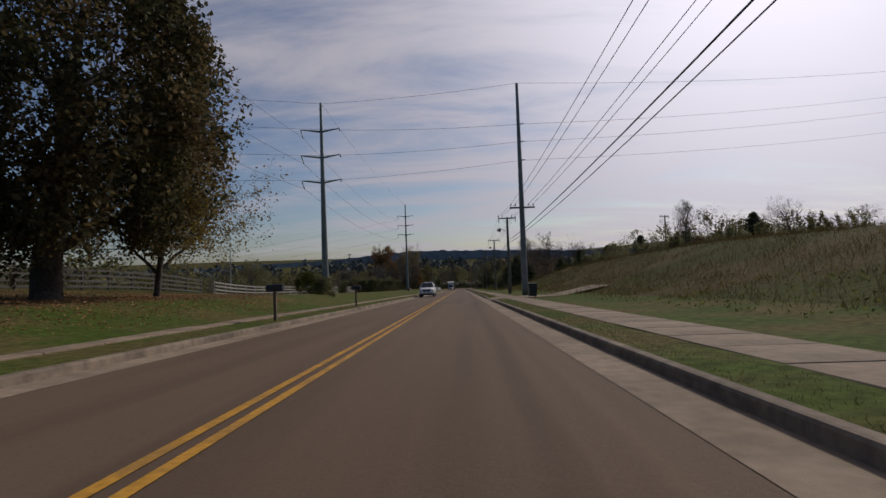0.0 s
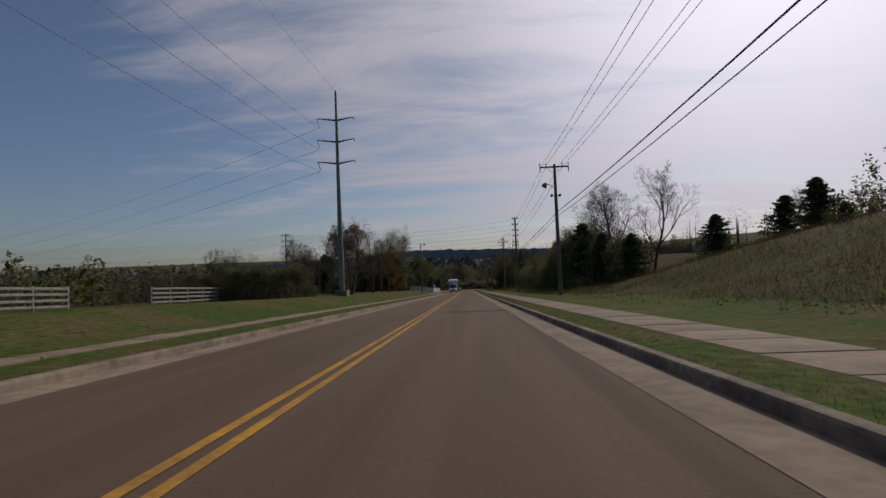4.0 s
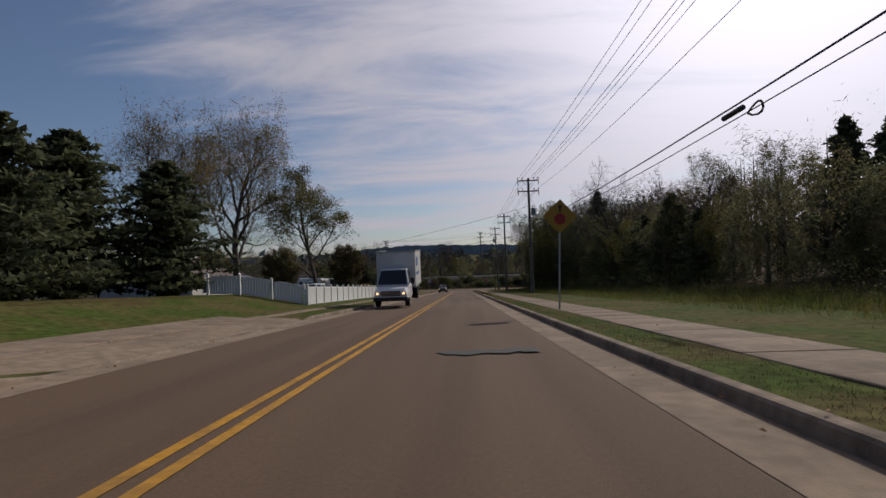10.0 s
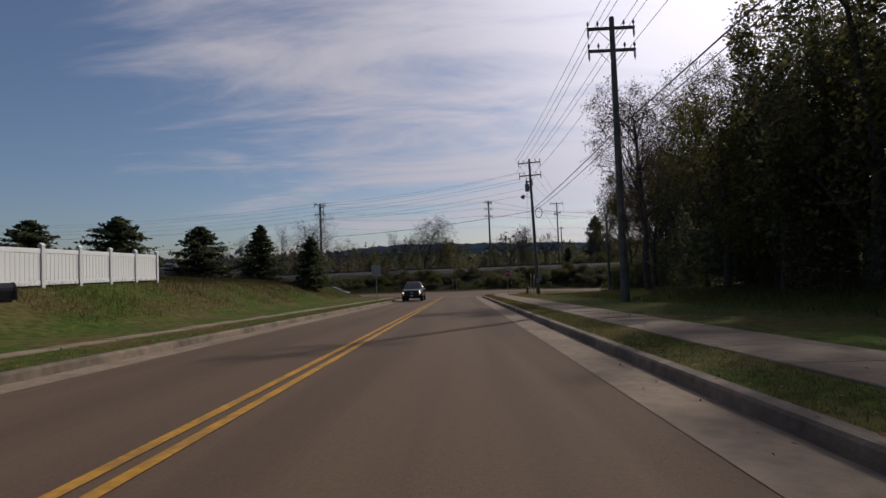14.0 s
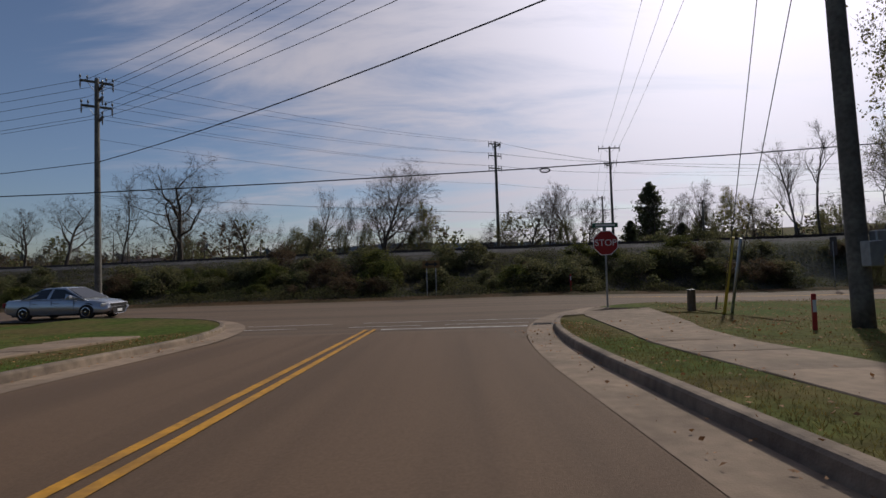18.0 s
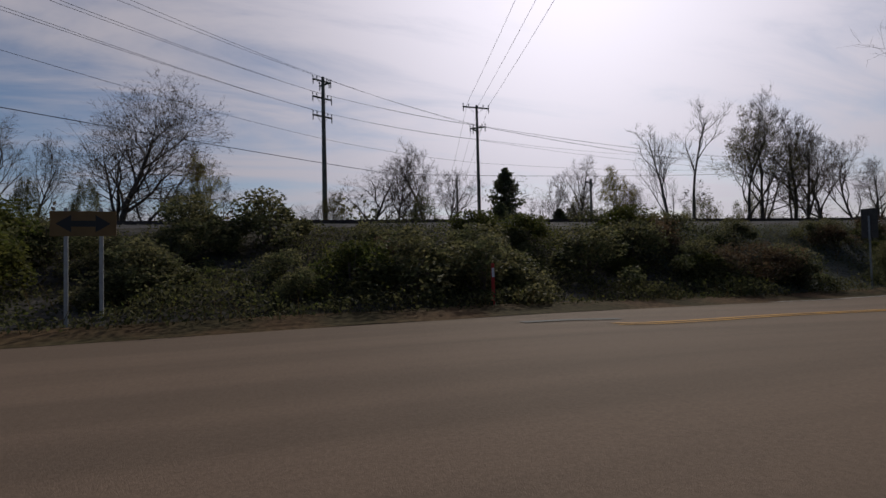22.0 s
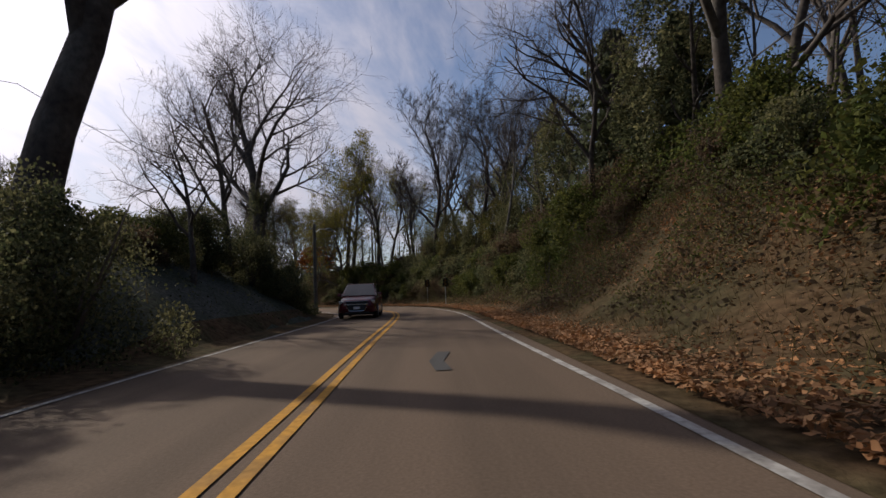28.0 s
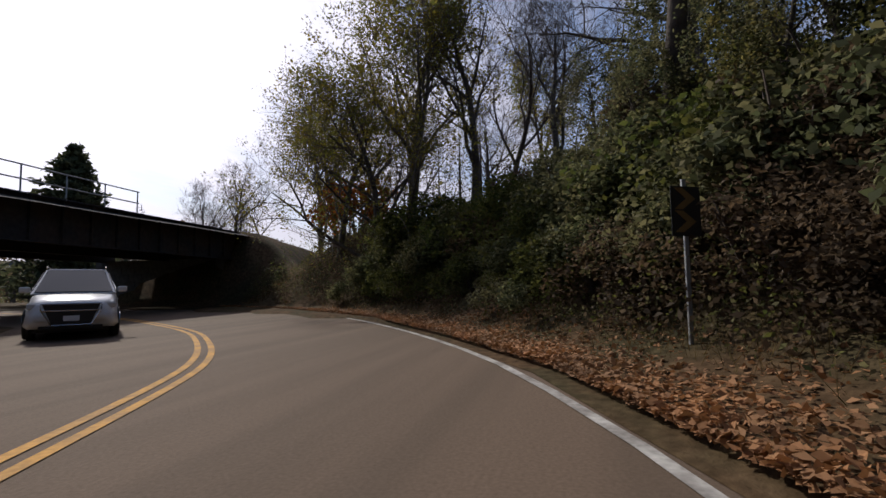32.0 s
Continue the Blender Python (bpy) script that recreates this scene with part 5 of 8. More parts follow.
# beyond the railway
TRACKSIDE = ((-50, 40, 7.5, "bare_a", 1.2), (-43.5, 38, 8.6, "bare_c", 1.1), (-37, 38, 10.0, "bare_b", 0.7), (-30, 38, 11.8, "bare_c", 1.25), (-33, 42, 8.5, "scant_brown", 1.0), (-22.2, 38, 7.4, "bare_c", 1.1),
             (-18.5, 41, 4.4, "dark_leafy", 1.1), (-14.6, 38, 8.8, "bare_b", 0.9), (-14.4, 37.6, 5.6, "draped", 0.8), (-11.5, 38, 7.6, "bare_b", 0.8), (-11.6, 37.7, 5.0, "draped", 0.7), (-8.8, 39, 5.4, "draped", 0.7),
             (-6.9, 38, 10.6, "bare_track", 1.12), (-2.6, 37.6, 4.9, "draped", 1.3), (-1.6, 38.6, 7.6, "scant_yellow", 0.55), (3.8, 39, 4.4, "bare_c", 1.2), (7.6, 42, 5.6, "scant_olive", 0.8), (10.4, 43, 8.2, "bare_c", 1.1),
             (13.4, 43, 9.4, "bare_a", 1.0), (16.0, 42.5, 9.8, "bare_b", 1.1), (18.6, 44, 8.6, "bare_a", 0.9), (23.6, 44, 5.6, "cedar_b", 1.0), (28.8, 43, 8.0, "bare_b", 0.9), (31.6, 43, 9.8, "bare_a", 0.8), (30.2, 44, 5.2, "cedar_b", 1.0),
             (35.4, 42, 8.4, "scant_yellow", 0.8), (38.6, 43, 7.8, "scant_brown", 0.9), (33.4, 45, 6.4, "draped", 1.0),
             (44.6, 44, 17.0, "thin_pole", 1.1), (47.4, 43.6, 17.6, "thin_pole", 1.2), (46.0, 45, 13.5, "bare_b", 0.7), (55.0, 43.5, 17.6, "bare_b", 0.8), (57.8, 44, 15.8, "scant_olive", 0.85), (62.5, 43.5, 16.4, "bare_a", 0.9),
             (66.5, 44.5, 15.6, "scant_brown", 0.9), (70.5, 45, 14.0, "bare_c", 0.9), (75.0, 43.5, 14.5, "bare_b", 0.9), (79.5, 43.5, 12.5, "bare_a", 1.0), (52.0, 47, 7.0, "dark_leafy", 1.0), (60.0, 47, 7.5, "dark_leafy", 1.0))
kind("bare_track", tree_meshes("track", 63, 10, 0.24, "leaf_brown", 3000, 0.07, clear=0.14, kids=(12, 8, 6, 3), angle=50, up=0.25, curve=0.36, spread=0.66), "broad half-bare tree beside the railway", "tree", 10)
for x, y, h, key, wide in TRACKSIDE:
    plant(key, x, y, h, wide=wide)
plant("cedar_b", 36.3, 68.5, 14.2, wide=0.8)
side = random.Random(41)
for k in range(30):
    x = side.uniform(-75, 74)
    key = side.choice(("bare_a", "bare_c", "scant_brown", "bush_brown", "bush_dark", "draped"))
    plant(key, x, along(RAIL_Y, x) + side.uniform(10, 24), side.uniform(2.4, 3.6) if "bush" in key else side.uniform(3.6, 5.6))
far_growth("far_trees", [(rng.uniform(-120, 130), rng.uniform(52, 84), rng.uniform(7, 11)) for k in range(90)], "twig", "leafless trees beyond the railway", 600, 0.065, 10.0)
far_growth("far_trees", [(rng.uniform(-220, 220), rng.uniform(75, 300), rng.uniform(8, 14)) for k in range(260)], "leaf_dark", "distant dark trees across the valley", 260, 0.45)
far_growth("far_trees", [(rng.uniform(-220, 220), rng.uniform(75, 300), rng.uniform(8, 14)) for k in range(180)], "leaf_brown", "distant brown autumn trees across the valley", 260, 0.4)

# along the side road after the turn
kind("giant", tree_meshes("giant", 61, 18, 0.42, twigs=1, clear=0.32, kids=(9, 7, 6, 5), angle=46, up=0.34, curve=0.45, spread=0.64, leader=False), "", "tree", 18)
plant("giant", 47.3, 17.0, 24.0, 100, "tall leafless tree with heavy crooked limbs above the road", wide=0.92)
plant("giant", 64.3, 17.3, 18.5, 220, "tall leafless tree with spreading crown by the embankment")
plant("bare_c", 54.3, 16.6, 6.0, 30, "dead crooked tree hung with vines", lean=10, wide=0.8)
plant("bare_c", 60.6, 17.8, 10.0, wide=0.8)
for x, y, h in ((55.6, 18.3, 1.9), (57.4, 18.6, 2.3), (59.2, 18.2, 2.6), (60.8, 17.0, 2.2), (62.4, 17.4, 2.8), (64.0, 16.6, 2.4), (65.6, 17.4, 2.2)):
    plant("hedge", x, y, h, wide=0.8, label="dark tangle of creeper and brambles on the bank")
plant("draped", 64.9, 17.9, 6.4, wide=0.5)
plant("bare_a", 68.5, 19.0, 9.0)
plant("scant_brown", 75.0, 21.9, 7.4, wide=0.9)
plant("scant_olive", 72.6, 19.4, 7.2, wide=0.9)
plant("scant_brown", 70.6, 20.6, 7.6)
shrub = random.Random(43)
for k in range(120):
    x = shrub.uniform(-46, 82)
    f, r = along(FAR_EDGE, x), along(RAIL_Y, x)
    low = 4.2 if 48 < x < 60 else 2.2
    plant(shrub.choice(("bush_dark", "bush_green", "bush_brown", "bush_dark", "bush_dark")), x, f + shrub.uniform(low, max(low + 0.6, (r - f) * 0.52)), shrub.uniform(0.6, 1.3), wide=1.3)
for k in range(34):
    x = -24 + 48 * (k + shrub.random()) / 34
    f, r = along(FAR_EDGE, x), along(RAIL_Y, x)
    plant(shrub.choice(("bush_dark", "bush_brown", "bush_green", "bush_dark")), x, f + (r - f) * shrub.uniform(0.16, 0.56), shrub.uniform(0.9, 1.7), wide=1.4)
for x, d, h in ((28.5, 1.6, 1.7), (31.0, 2.0, 2.2), (33.6, 2.2, 2.0), (36.5, 2.2, 2.4), (40.0, 2.4, 2.6), (43.5, 2.4, 2.6), (46.5, 2.0, 3.0), (61.0, 2.6, 1.3), (63.2, 2.4, 1.7), (65.2, 2.4, 1.5)):
    plant("hedge", x, along(FAR_EDGE, x) + d, h, wide=0.8, label="dark tangled bush at the foot of the embankment")
for x, d, h, key in ((73.0, 3.0, 5.5, "bare_a"), (78.0, 3.5, 4.6, "sapling")):
    plant(key, x, along(FAR_EDGE, x) + d, h)
# woods on the right-hand bank
for k in range(38):
    x = rng.uniform(26, 112)
    n = along(NEAR_EDGE, x) if x < 101 else 24
    back = rng.uniform(0, 1) ** 1.2
    y = n - 6.0 - 26 * back
    key = rng.choice(("bare_b", "thin_pole", "thin_pole", "bare_c", "thin_pole", "bare_b", "bare_a", "thin_pole"))
    if x < 42 and y > -4:
        y -= 7
    h = rng.uniform(11, 17) if key not in ("dark_leafy", "cedar_b") else rng.uniform(6, 10)
    turn = random.uniform(0, 360)
    if x < 68 or k % 5 < 2:
        plant(key, x, y, h, turn)
for k in range(34):
    x = rng.uniform(58, 94)
    if 77 < x < 92:
        continue
    plant(rng.choice(("bush_green", "bush_brown", "bush_dark", "bush_green")), x, along(NEAR_EDGE, x) - rng.uniform(3.0, 5.2), rng.uniform(0.9, 1.9))
for k in range(60):
    x = rng.uniform(42, 94)
    n = along(NEAR_EDGE, x) - (2.0 if 76 < x < 92 else 0.0)
    plant(rng.choice(("bush_green", "bush_brown", "bush_dark", "bush_brown", "bush_green")), x, n - rng.uniform(4.8, 8.5), rng.uniform(1.2, 2.6))
for x, y, h in ((27, 0.8, 2.2), (30.5, 0.2, 2.8), (34, 0.6, 2.6), (37.5, 1.2, 3.0), (40.5, 0.6, 2.6), (43, 1.4, 2.2), (32, -3, 3.4), (36, -3.5, 3.6)):
    plant(rng.choice(("bush_brown", "bush_dark", "bush_green")), x, y, h)
plant("scant_brown", 33.5, -2.0, 14.0, 40)
plant("bare_c", 38.5, -1.0, 15.0, 80)
plant("scant_brown", 28.5, -5.5, 13.0, 10)
for x, y, h, key, wide in ((63.5, -2.6, 11.0, "cedar_b", 0.85), (58.6, -3.6, 9.0, "cedar_b", 0.9), (67.5, -1.0, 8.5, "draped", 1.1), (71.5, -1.5, 8.0, "draped", 1.1), (55.5, -2.0, 9.0, "draped", 1.1), (76.0, 0.5, 7.5, "draped", 1.1),
                           (85.2, 6.0, 5.4, "draped", 1.1), (88.8, 7.4, 5.4, "draped", 1.1), (83.0, 3.2, 7.6, "draped", 1.1), (91.5, 9.0, 4.6, "dark_leafy", 1.0),
                           (60.2, 0.6, 13.5, "bare_b", 0.8), (44.0, -0.5, 16.5, "scant_rust", 1.1), (31.0, -6.0, 16.0, "scant_brown", 1.1), (41.0, -6.0, 16.5, "scant_brown", 1.1),
                           (52.0, -1.4, 15.0, "bare_c", 0.9), (26.0, -7.5, 13.0, "scant_rust", 1.0)):
    plant(key, x, y, h, wide=wide)
thicket = random.Random(51)
for k in range(34):
    x = 70 + 27 * (k + thicket.random()) / 34
    n = along(NEAR_EDGE, x)
    plant(thicket.choice(("bush_green", "bush_dark", "bush_brown", "bush_green")), x, n - thicket.uniform(3.2, 4.4), thicket.uniform(0.8, 1.5), wide=1.3)
    plant(thicket.choice(("bush_green", "bush_dark", "bush_brown", "bush_dark")), x, n - thicket.uniform(4.6, 6.2), thicket.uniform(1.4, 2.4), wide=1.2)
for x, d, h, key in ((73.5, 6.4, 4.6, "draped"), (77.0, 6.6, 5.4, "green_leafy"), (80.5, 6.4, 5.0, "draped"), (83.8, 6.6, 4.6, "green_leafy"), (87.0, 6.2, 4.0, "draped"), (75.2, 7.6, 4.8, "dark_leafy"), (79.0, 8.2, 4.8, "green_leafy")):
    plant(key, x, along(NEAR_EDGE, x) - d, h, wide=1.25)
plant("thin_pole", 72.6, 3.6, 15, 20)
plant("bare_b", 87.2, 8.0, 17.5, 60)
plant("giant", 80, 2, 16, 10, "tall leafless tree among the roadside woods")
kind("low_yellow", tree_meshes("low", 64, 10, 0.2, "leaf_yellow", 17000, 0.085, leaf_spread=0.2, clear=0.07, kids=(14, 7, 5, 2), angle=58, up=0.2, spread=0.6), "half-bare tree with yellow leaves down to the ground", "tree", 10)
plant("low_yellow", 97.0, 19.0, 10.0, 50, wide=1.1)
plant("scant_yellow", 98.4, 18.0, 13.0, wide=1.1)
plant("scant_yellow", 99.5, 22.5, 8.5, 70, wide=1.3)
plant("scant_yellow", 103.0, 19.5, 17.0, 40, wide=0.9)
plant("bare_a", 101, 15, 14)
plant("bush_orange", 104.0, 23.5, 3.8)
plant("scant_olive", 106, 27, 12)
for k in range(9):
    plant(rng.choice(("bare_a", "bare_b", "scant_yellow", "bare_c", "scant_brown", "thin_pole")), rng.uniform(103, 122), rng.uniform(-6, 28), rng.uniform(10, 16))
far_growth("far_trees", [(rng.uniform(40, 170), rng.uniform(-60, -16), rng.uniform(12, 18)) for k in range(48)] + [(rng.uniform(116, 170), rng.uniform(-16, 32), rng.uniform(10, 17)) for k in range(28)], "twig", "bare trees deeper in the woods on the bank", 110, 0.06, 9.0)
far_growth("far_trees", [(rng.uniform(40, 170), rng.uniform(-60, -14), rng.uniform(7, 10)) for k in range(24)] + [(rng.uniform(112, 170), rng.uniform(-16, 32), rng.uniform(8, 15)) for k in range(20)], "leaf_olive", "olive-leaved trees deeper in the woods", 120, 0.26)
far_growth("far_trees", [(rng.uniform(84, 165), rng.uniform(62, 110), rng.uniform(6, 10)) for k in range(70)], "leaf_brown", "brown trees beyond the railway bridge", 260, 0.3)
plant("cedar_a", 107.0, 51, 13.5, wide=1.3)
for x, y, h in ((122, 50, 13.0), (126, 49, 14.0), (129, 52, 11.5), (118, 54, 9.0), (133, 50, 9.0)):
    plant("bare_c" if x % 2 else "bare_a", x, y, h)

# undergrowth, grass and fallen leaves
nr = np.random.default_rng(7)


def field(n, pick, lift):
    """Random places by pick(i) -> x, y with a height over the ground."""
    res = []
    while len(res) < n:
        x, y = pick()
        k = noise.noise((x * 0.35, y * 0.35, 4.0))
        if k < rng.uniform(-0.55, 0.25):
            continue
        res.append((x, y, terrain(x, y) + lift(k)))
    return res


def on_slope():
    x = rng.uniform(-60, 84)
    while 22 < x < 68 and rng.random() < 0.3:
        x = rng.uniform(-60, 84)
    f, r = along(FAR_EDGE, x), along(RAIL_Y, x)
    if 49 < x < 60.5 and rng.random() < 0.85:
        return x, f + 4.0 + max(0.6, (r - f) * 0.66 - 4.0) * rng.random()
    return x, f + 0.7 + (max(f + 2.5, f + (r - f) * 0.66) - f - 0.7) * rng.random() ** 1.2


pts = field(112000, on_slope, lambda k: 0.08 + max(0, 0.45 + k) * rng.random() * 0.8)
quads("undergrowth", pts, nr.uniform(0.04, 0.09, len(pts)), "vine", nr, 0.1, 1.3, "stuff", "tangled dark creeper covering the railway bank", "undergrowth")
pts = field(44000, lambda: (lambda x: (x, along(FAR_EDGE, x) + 0.9 + (along(RAIL_Y, x) - along(FAR_EDGE, x)) * 0.6 * rng.random()))(rng.uniform(-24, 24)), lambda k: 0.08 + max(0, 0.45 + k) * rng.random() * 0.8)
quads("undergrowth", pts, nr.uniform(0.045, 0.095, len(pts)), "vine", nr, 0.1, 1.3, "stuff", "dense creeper over the bank facing the junction", "undergrowth")
pts = field(22000, on_slope, lambda k: 0.2 + max(0, 0.45 + k) * rng.random() * 0.9)
quads("undergrowth", pts, nr.uniform(0.03, 0.075, len(pts)), "leaf_green", nr, 0.1, 1.3, "stuff", "green leaves scattered over the railway bank", "undergrowth")
pts = field(9000, on_slope, lambda k: 0.0)
blades("dead_stalks", pts, nr.uniform(0.2, 0.7, len(pts)), "dry", nr, "dead brown stalks on the railway bank", "weeds", 0.3, 0.006)
pts = field(62000, lambda: (10.5 + rng.random() ** 1.3 * 6, rng.uniform(-182, -33)), lambda k: 0.1 + max(0, 0.6 + k) * rng.random() * 1.7)
quads("undergrowth", pts, nr.uniform(0.035, 0.07, len(pts)), "vine", nr, 0.1, 1.3, "stuff", "dark undergrowth along the edge of the woods", "undergrowth")
pts = field(70000, lambda: (8.0 + rng.random() * 5.5, rng.uniform(-182, -30)), lambda k: 0.05)
blades("weeds", pts, nr.uniform(0.08, 0.5, len(pts)), "weed", nr, "tall green grass and weeds along the edge of the woods", "weeds", 0.45, 0.007)
pts = field(90000, lambda: (8.5 + rng.random() * 26, rng.uniform(-310, -165)), lambda k: 0.05)
blades("dead_stalks", pts, nr.uniform(0.2, 0.6, len(pts)), "dry", nr, "brown dead weeds on the roadside bank", "weeds", 0.45, 0.006)
pts = field(9000, lambda: (7.5 + rng.random() * 6, rng.uniform(-310, -165)), lambda k: 0.05 + rng.random() * 0.25)
quads("weeds", pts, nr.uniform(0.05, 0.12, len(pts)), "weed", nr, 0.1, 1.3, "stuff", "low green weeds on the roadside bank", "weeds")
pts = field(42000, lambda: (-9.5 - rng.random() * 9, rng.uniform(-50, -13)), lambda k: 0.1)
blades("dry_grass", pts, nr.uniform(0.08, 0.3, len(pts)), "dry", nr, "dry straw-coloured grass on a low bank", "grass", 0.4, 0.007)


def verge_spot():
    y = rng.uniform(-306, -5)
    x = rng.choice((rng.uniform(2.68, 3.62), rng.uniform(2.68, 3.62), rng.uniform(5.2, 8.0), rng.uniform(-6.95, -5.9), rng.uniform(-11, -9.0)))
    if y > -12.5 and x > 0:
        x += along(KERB_X, y) - 2.5
    return x, y


pts = []
while len(pts) < 150000:
    x, y = verge_spot()
    if on_ramp(x, y) or any(a - 1 < y < b + 1 for a, b in (RIGHT_CUTS if x > 0 else LEFT_CUTS)):
        continue
    pts.append((x, y, max(terrain(x, y), road_z(x, y)) + 0.13))
blades("grass", pts, nr.uniform(0.02, 0.055, len(pts)), "blade", nr, "short mown grass on the verges", "grass", 0.5, 0.006)


pts = []
while len(pts) < 70000:
    x, y = verge_spot()
    y = -4.5 - 66 * rng.random()
    if y > -12.5 and 0 < x < along(KERB_X, y) + 0.2:
        continue
    if not on_ramp(x, y) and not any(a - 1 < y < b + 1 for a, b in (RIGHT_CUTS if x > 0 else LEFT_CUTS)) and noise.noise((x * 0.6, y * 0.25, 2.0)) > rng.uniform(-0.7, 0.0):
        pts.append((x, y, max(terrain(x, y), road_z(x, y)) + 0.13))
blades("dry_grass", pts, nr.uniform(0.02, 0.065, len(pts)), "straw", nr, "straw-coloured dry patches in the mown verges", "grass", 0.5, 0.007)

pts = []
while len(pts) < 42000:
    x, y = rng.uniform(5.3, 22.5), rng.uniform(-30, 5)
    if y < along(NEAR_EDGE, x) - 0.7 and (y > -24 or x < 12) and (x > 8 or y < -2) and not on_ramp(x, y):
        pts.append((x, y, max(terrain(x, y), road_z(x, y)) + 0.13))
cut = len(pts) // 2
blades("grass", pts[:cut], nr.uniform(0.03, 0.08, cut), "blade", nr, "mown grass on the corner lawn", "grass", 0.5, 0.007)
blades("dry_grass", pts[cut:], nr.uniform(0.03, 0.10, len(pts) - cut), "straw", nr, "straw-coloured dry grass on the corner lawn", "grass", 0.5, 0.007)
pts = [(x, y, max(terrain(x, y), road_z(x, y)) + 0.18) for x, y, z in pts[::12]]
quads("fallen_leaves", pts, nr.uniform(0.03, 0.07, len(pts)), "litter", nr, 0.8, 1.3, "stuff", "dry leaves scattered over the corner lawn", "fallen leaves")


pts = []
while len(pts) < 5200:
    y = -6 - 130 * rng.random() ** 1.7
    x = rng.choice((rng.uniform(2.0, 3.7), rng.uniform(2.7, 9.0), rng.uniform(-6.9, -5.3), rng.uniform(-11, -5.8)))
    on_road = -5.7 < x < along(KERB_X, y)
    if not on_road and any(a - 1 < y < b + 1 for a, b in (RIGHT_CUTS if x > 0 else LEFT_CUTS)):
        continue
    pts.append((x, y, road_z(x, y) + 0.035 if on_road else max(terrain(x, y), road_z(x, y)) + 0.19))
quads("fallen_leaves", pts, nr.uniform(0.02, 0.05, len(pts)), "litter", nr, 0.8, 1.3, "stuff", "dry leaves scattered over the verges and gutter", "fallen leaves")

pts = []
while len(pts) < 14000:
    a, d = rng.uniform(0, 6.283), 9.5 * rng.random() ** 0.6
    x, y = -15.6 + d * math.cos(a), -275.5 + 1.3 * d * math.sin(a)
    if x < -9.2:
        pts.append((x, y, max(terrain(x, y), road_z(x, y)) + 0.16))
quads("fallen_leaves", pts, nr.uniform(0.04, 0.09, len(pts)), "litter", nr, 0.8, 1.3, "stuff", "brown fallen leaves under the lawn trees", "fallen leaves")


def bank_spot():
    x = rng.uniform(36, 101)
    return x, along(NEAR_EDGE, x) - 0.15 - 8.0 * rng.random() ** (1.5 if x < 68 else 2.2)


pts = [(x, y, max(terrain(x, y), road_z(x, y)) + 0.10 + rng.random() * 0.08) for x, y in (bank_spot() for k in range(95000))]
quads("fallen_leaves", pts, nr.uniform(0.035, 0.095, len(pts)), "litter", nr, 0.72, 1.3, "stuff", "drift of dry brown fallen leaves on the roadside bank", "fallen leaves")
for leaf, count, text in (("leaf_green", 34000, "low green brambles over the roadside bank"), ("leaf_dark", 30000, "dark low scrub over the roadside bank"), ("leaf_brown", 24000, "brown seedheads and scrub over the bank")):
    pts = field(count, lambda: (lambda x: (x, along(NEAR_EDGE, x) - 2.0 - 6.5 * rng.random()))(rng.uniform(46, 103)), lambda k: 0.1 + max(0, k + 0.5) * rng.random() * 1.5)
    quads("undergrowth", pts, nr.uniform(0.03, 0.075, len(pts)), leaf, nr, 0.1, 1.4, "stuff", text, "undergrowth")
pts = field(26000, lambda: (lambda x: (x, along(NEAR_EDGE, x) - 1.8 - 8 * rng.random()))(rng.uniform(38, 101)), lambda k: 0.1 + max(0, k + 0.4) * rng.random() * 1.0)
quads("undergrowth", pts, nr.uniform(0.05, 0.12, len(pts)), "leaf_brown", nr, 0.1, 1.4, "stuff", "brown twiggy undergrowth on the bank", "undergrowth")
pts = field(16000, lambda: (lambda x: (x, along(NEAR_EDGE, x) - rng.uniform(4, 10)))(rng.uniform(44, 104)), lambda k: 0.3 + rng.random() * 2.2)
quads("undergrowth", pts, nr.uniform(0.05, 0.1, len(pts)), "leaf_green", nr, 0.1, 1.3, "stuff", "green leaves of the woodland edge", "undergrowth")

pts = field(40000, lambda: (lambda x: (x, along(NEAR_EDGE, x) - 1.6 - 9 * rng.random()))(rng.uniform(36, 101)), lambda k: 0.05)
blades("dry_grass", pts, nr.uniform(0.12, 0.55, len(pts)), "dry", nr, "dry grass and twigs on the woodland bank", "grass", 0.5, 0.005)

# far wooded hills
ring = random.Random(9)


def belt(n, d0, d1, lo, hi):
    """Places in a half ring round the valley."""
    res = []
    for k in range(n):
        a, d = ring.uniform(-1.9, 1.9), ring.uniform(d0, d1)
        x, y = math.sin(a) * d, math.cos(a) * d + 40
        res.append((x, y, ring.uniform(lo, hi)))
    return res


def flank(n, side, x0, x1):
    return [(side * ring.uniform(x0, x1), ring.uniform(-420, 60 if side < 0 else -75), ring.uniform(7, 12)) for k in range(n)]


far_growth("far_trees", [(ring.uniform(-120, -46), ring.uniform(-240, -90), ring.uniform(5.5, 9)) for k in range(110)], "leaf_wood", "dark hedgerow trees beyond the paddock", 260, 0.5, wide=0.45)
far_growth("far_trees", flank(420, -1, 130, 330), "leaf_dark", "distant dark trees beyond the paddocks", 130, 0.7, wide=0.5)
far_growth("far_trees", flank(260, -1, 120, 330), "twig", "distant bare trees beyond the paddocks", 160, 0.2, 6.0, wide=0.5)
far_growth("far_trees", flank(240, 1, 95, 240), "leaf_dark", "distant dark trees on the hill", 160, 0.6, wide=0.45)
far_growth("far_trees", belt(420, 270, 420, 10, 17), "leaf_dark", "dark wooded belt across the valley", 44, 1.8, wide=0.5)
far_growth("far_trees", belt(260, 260, 430, 10, 16), "leaf_brown", "brown wooded belt across the valley", 44, 1.8, wide=0.5)
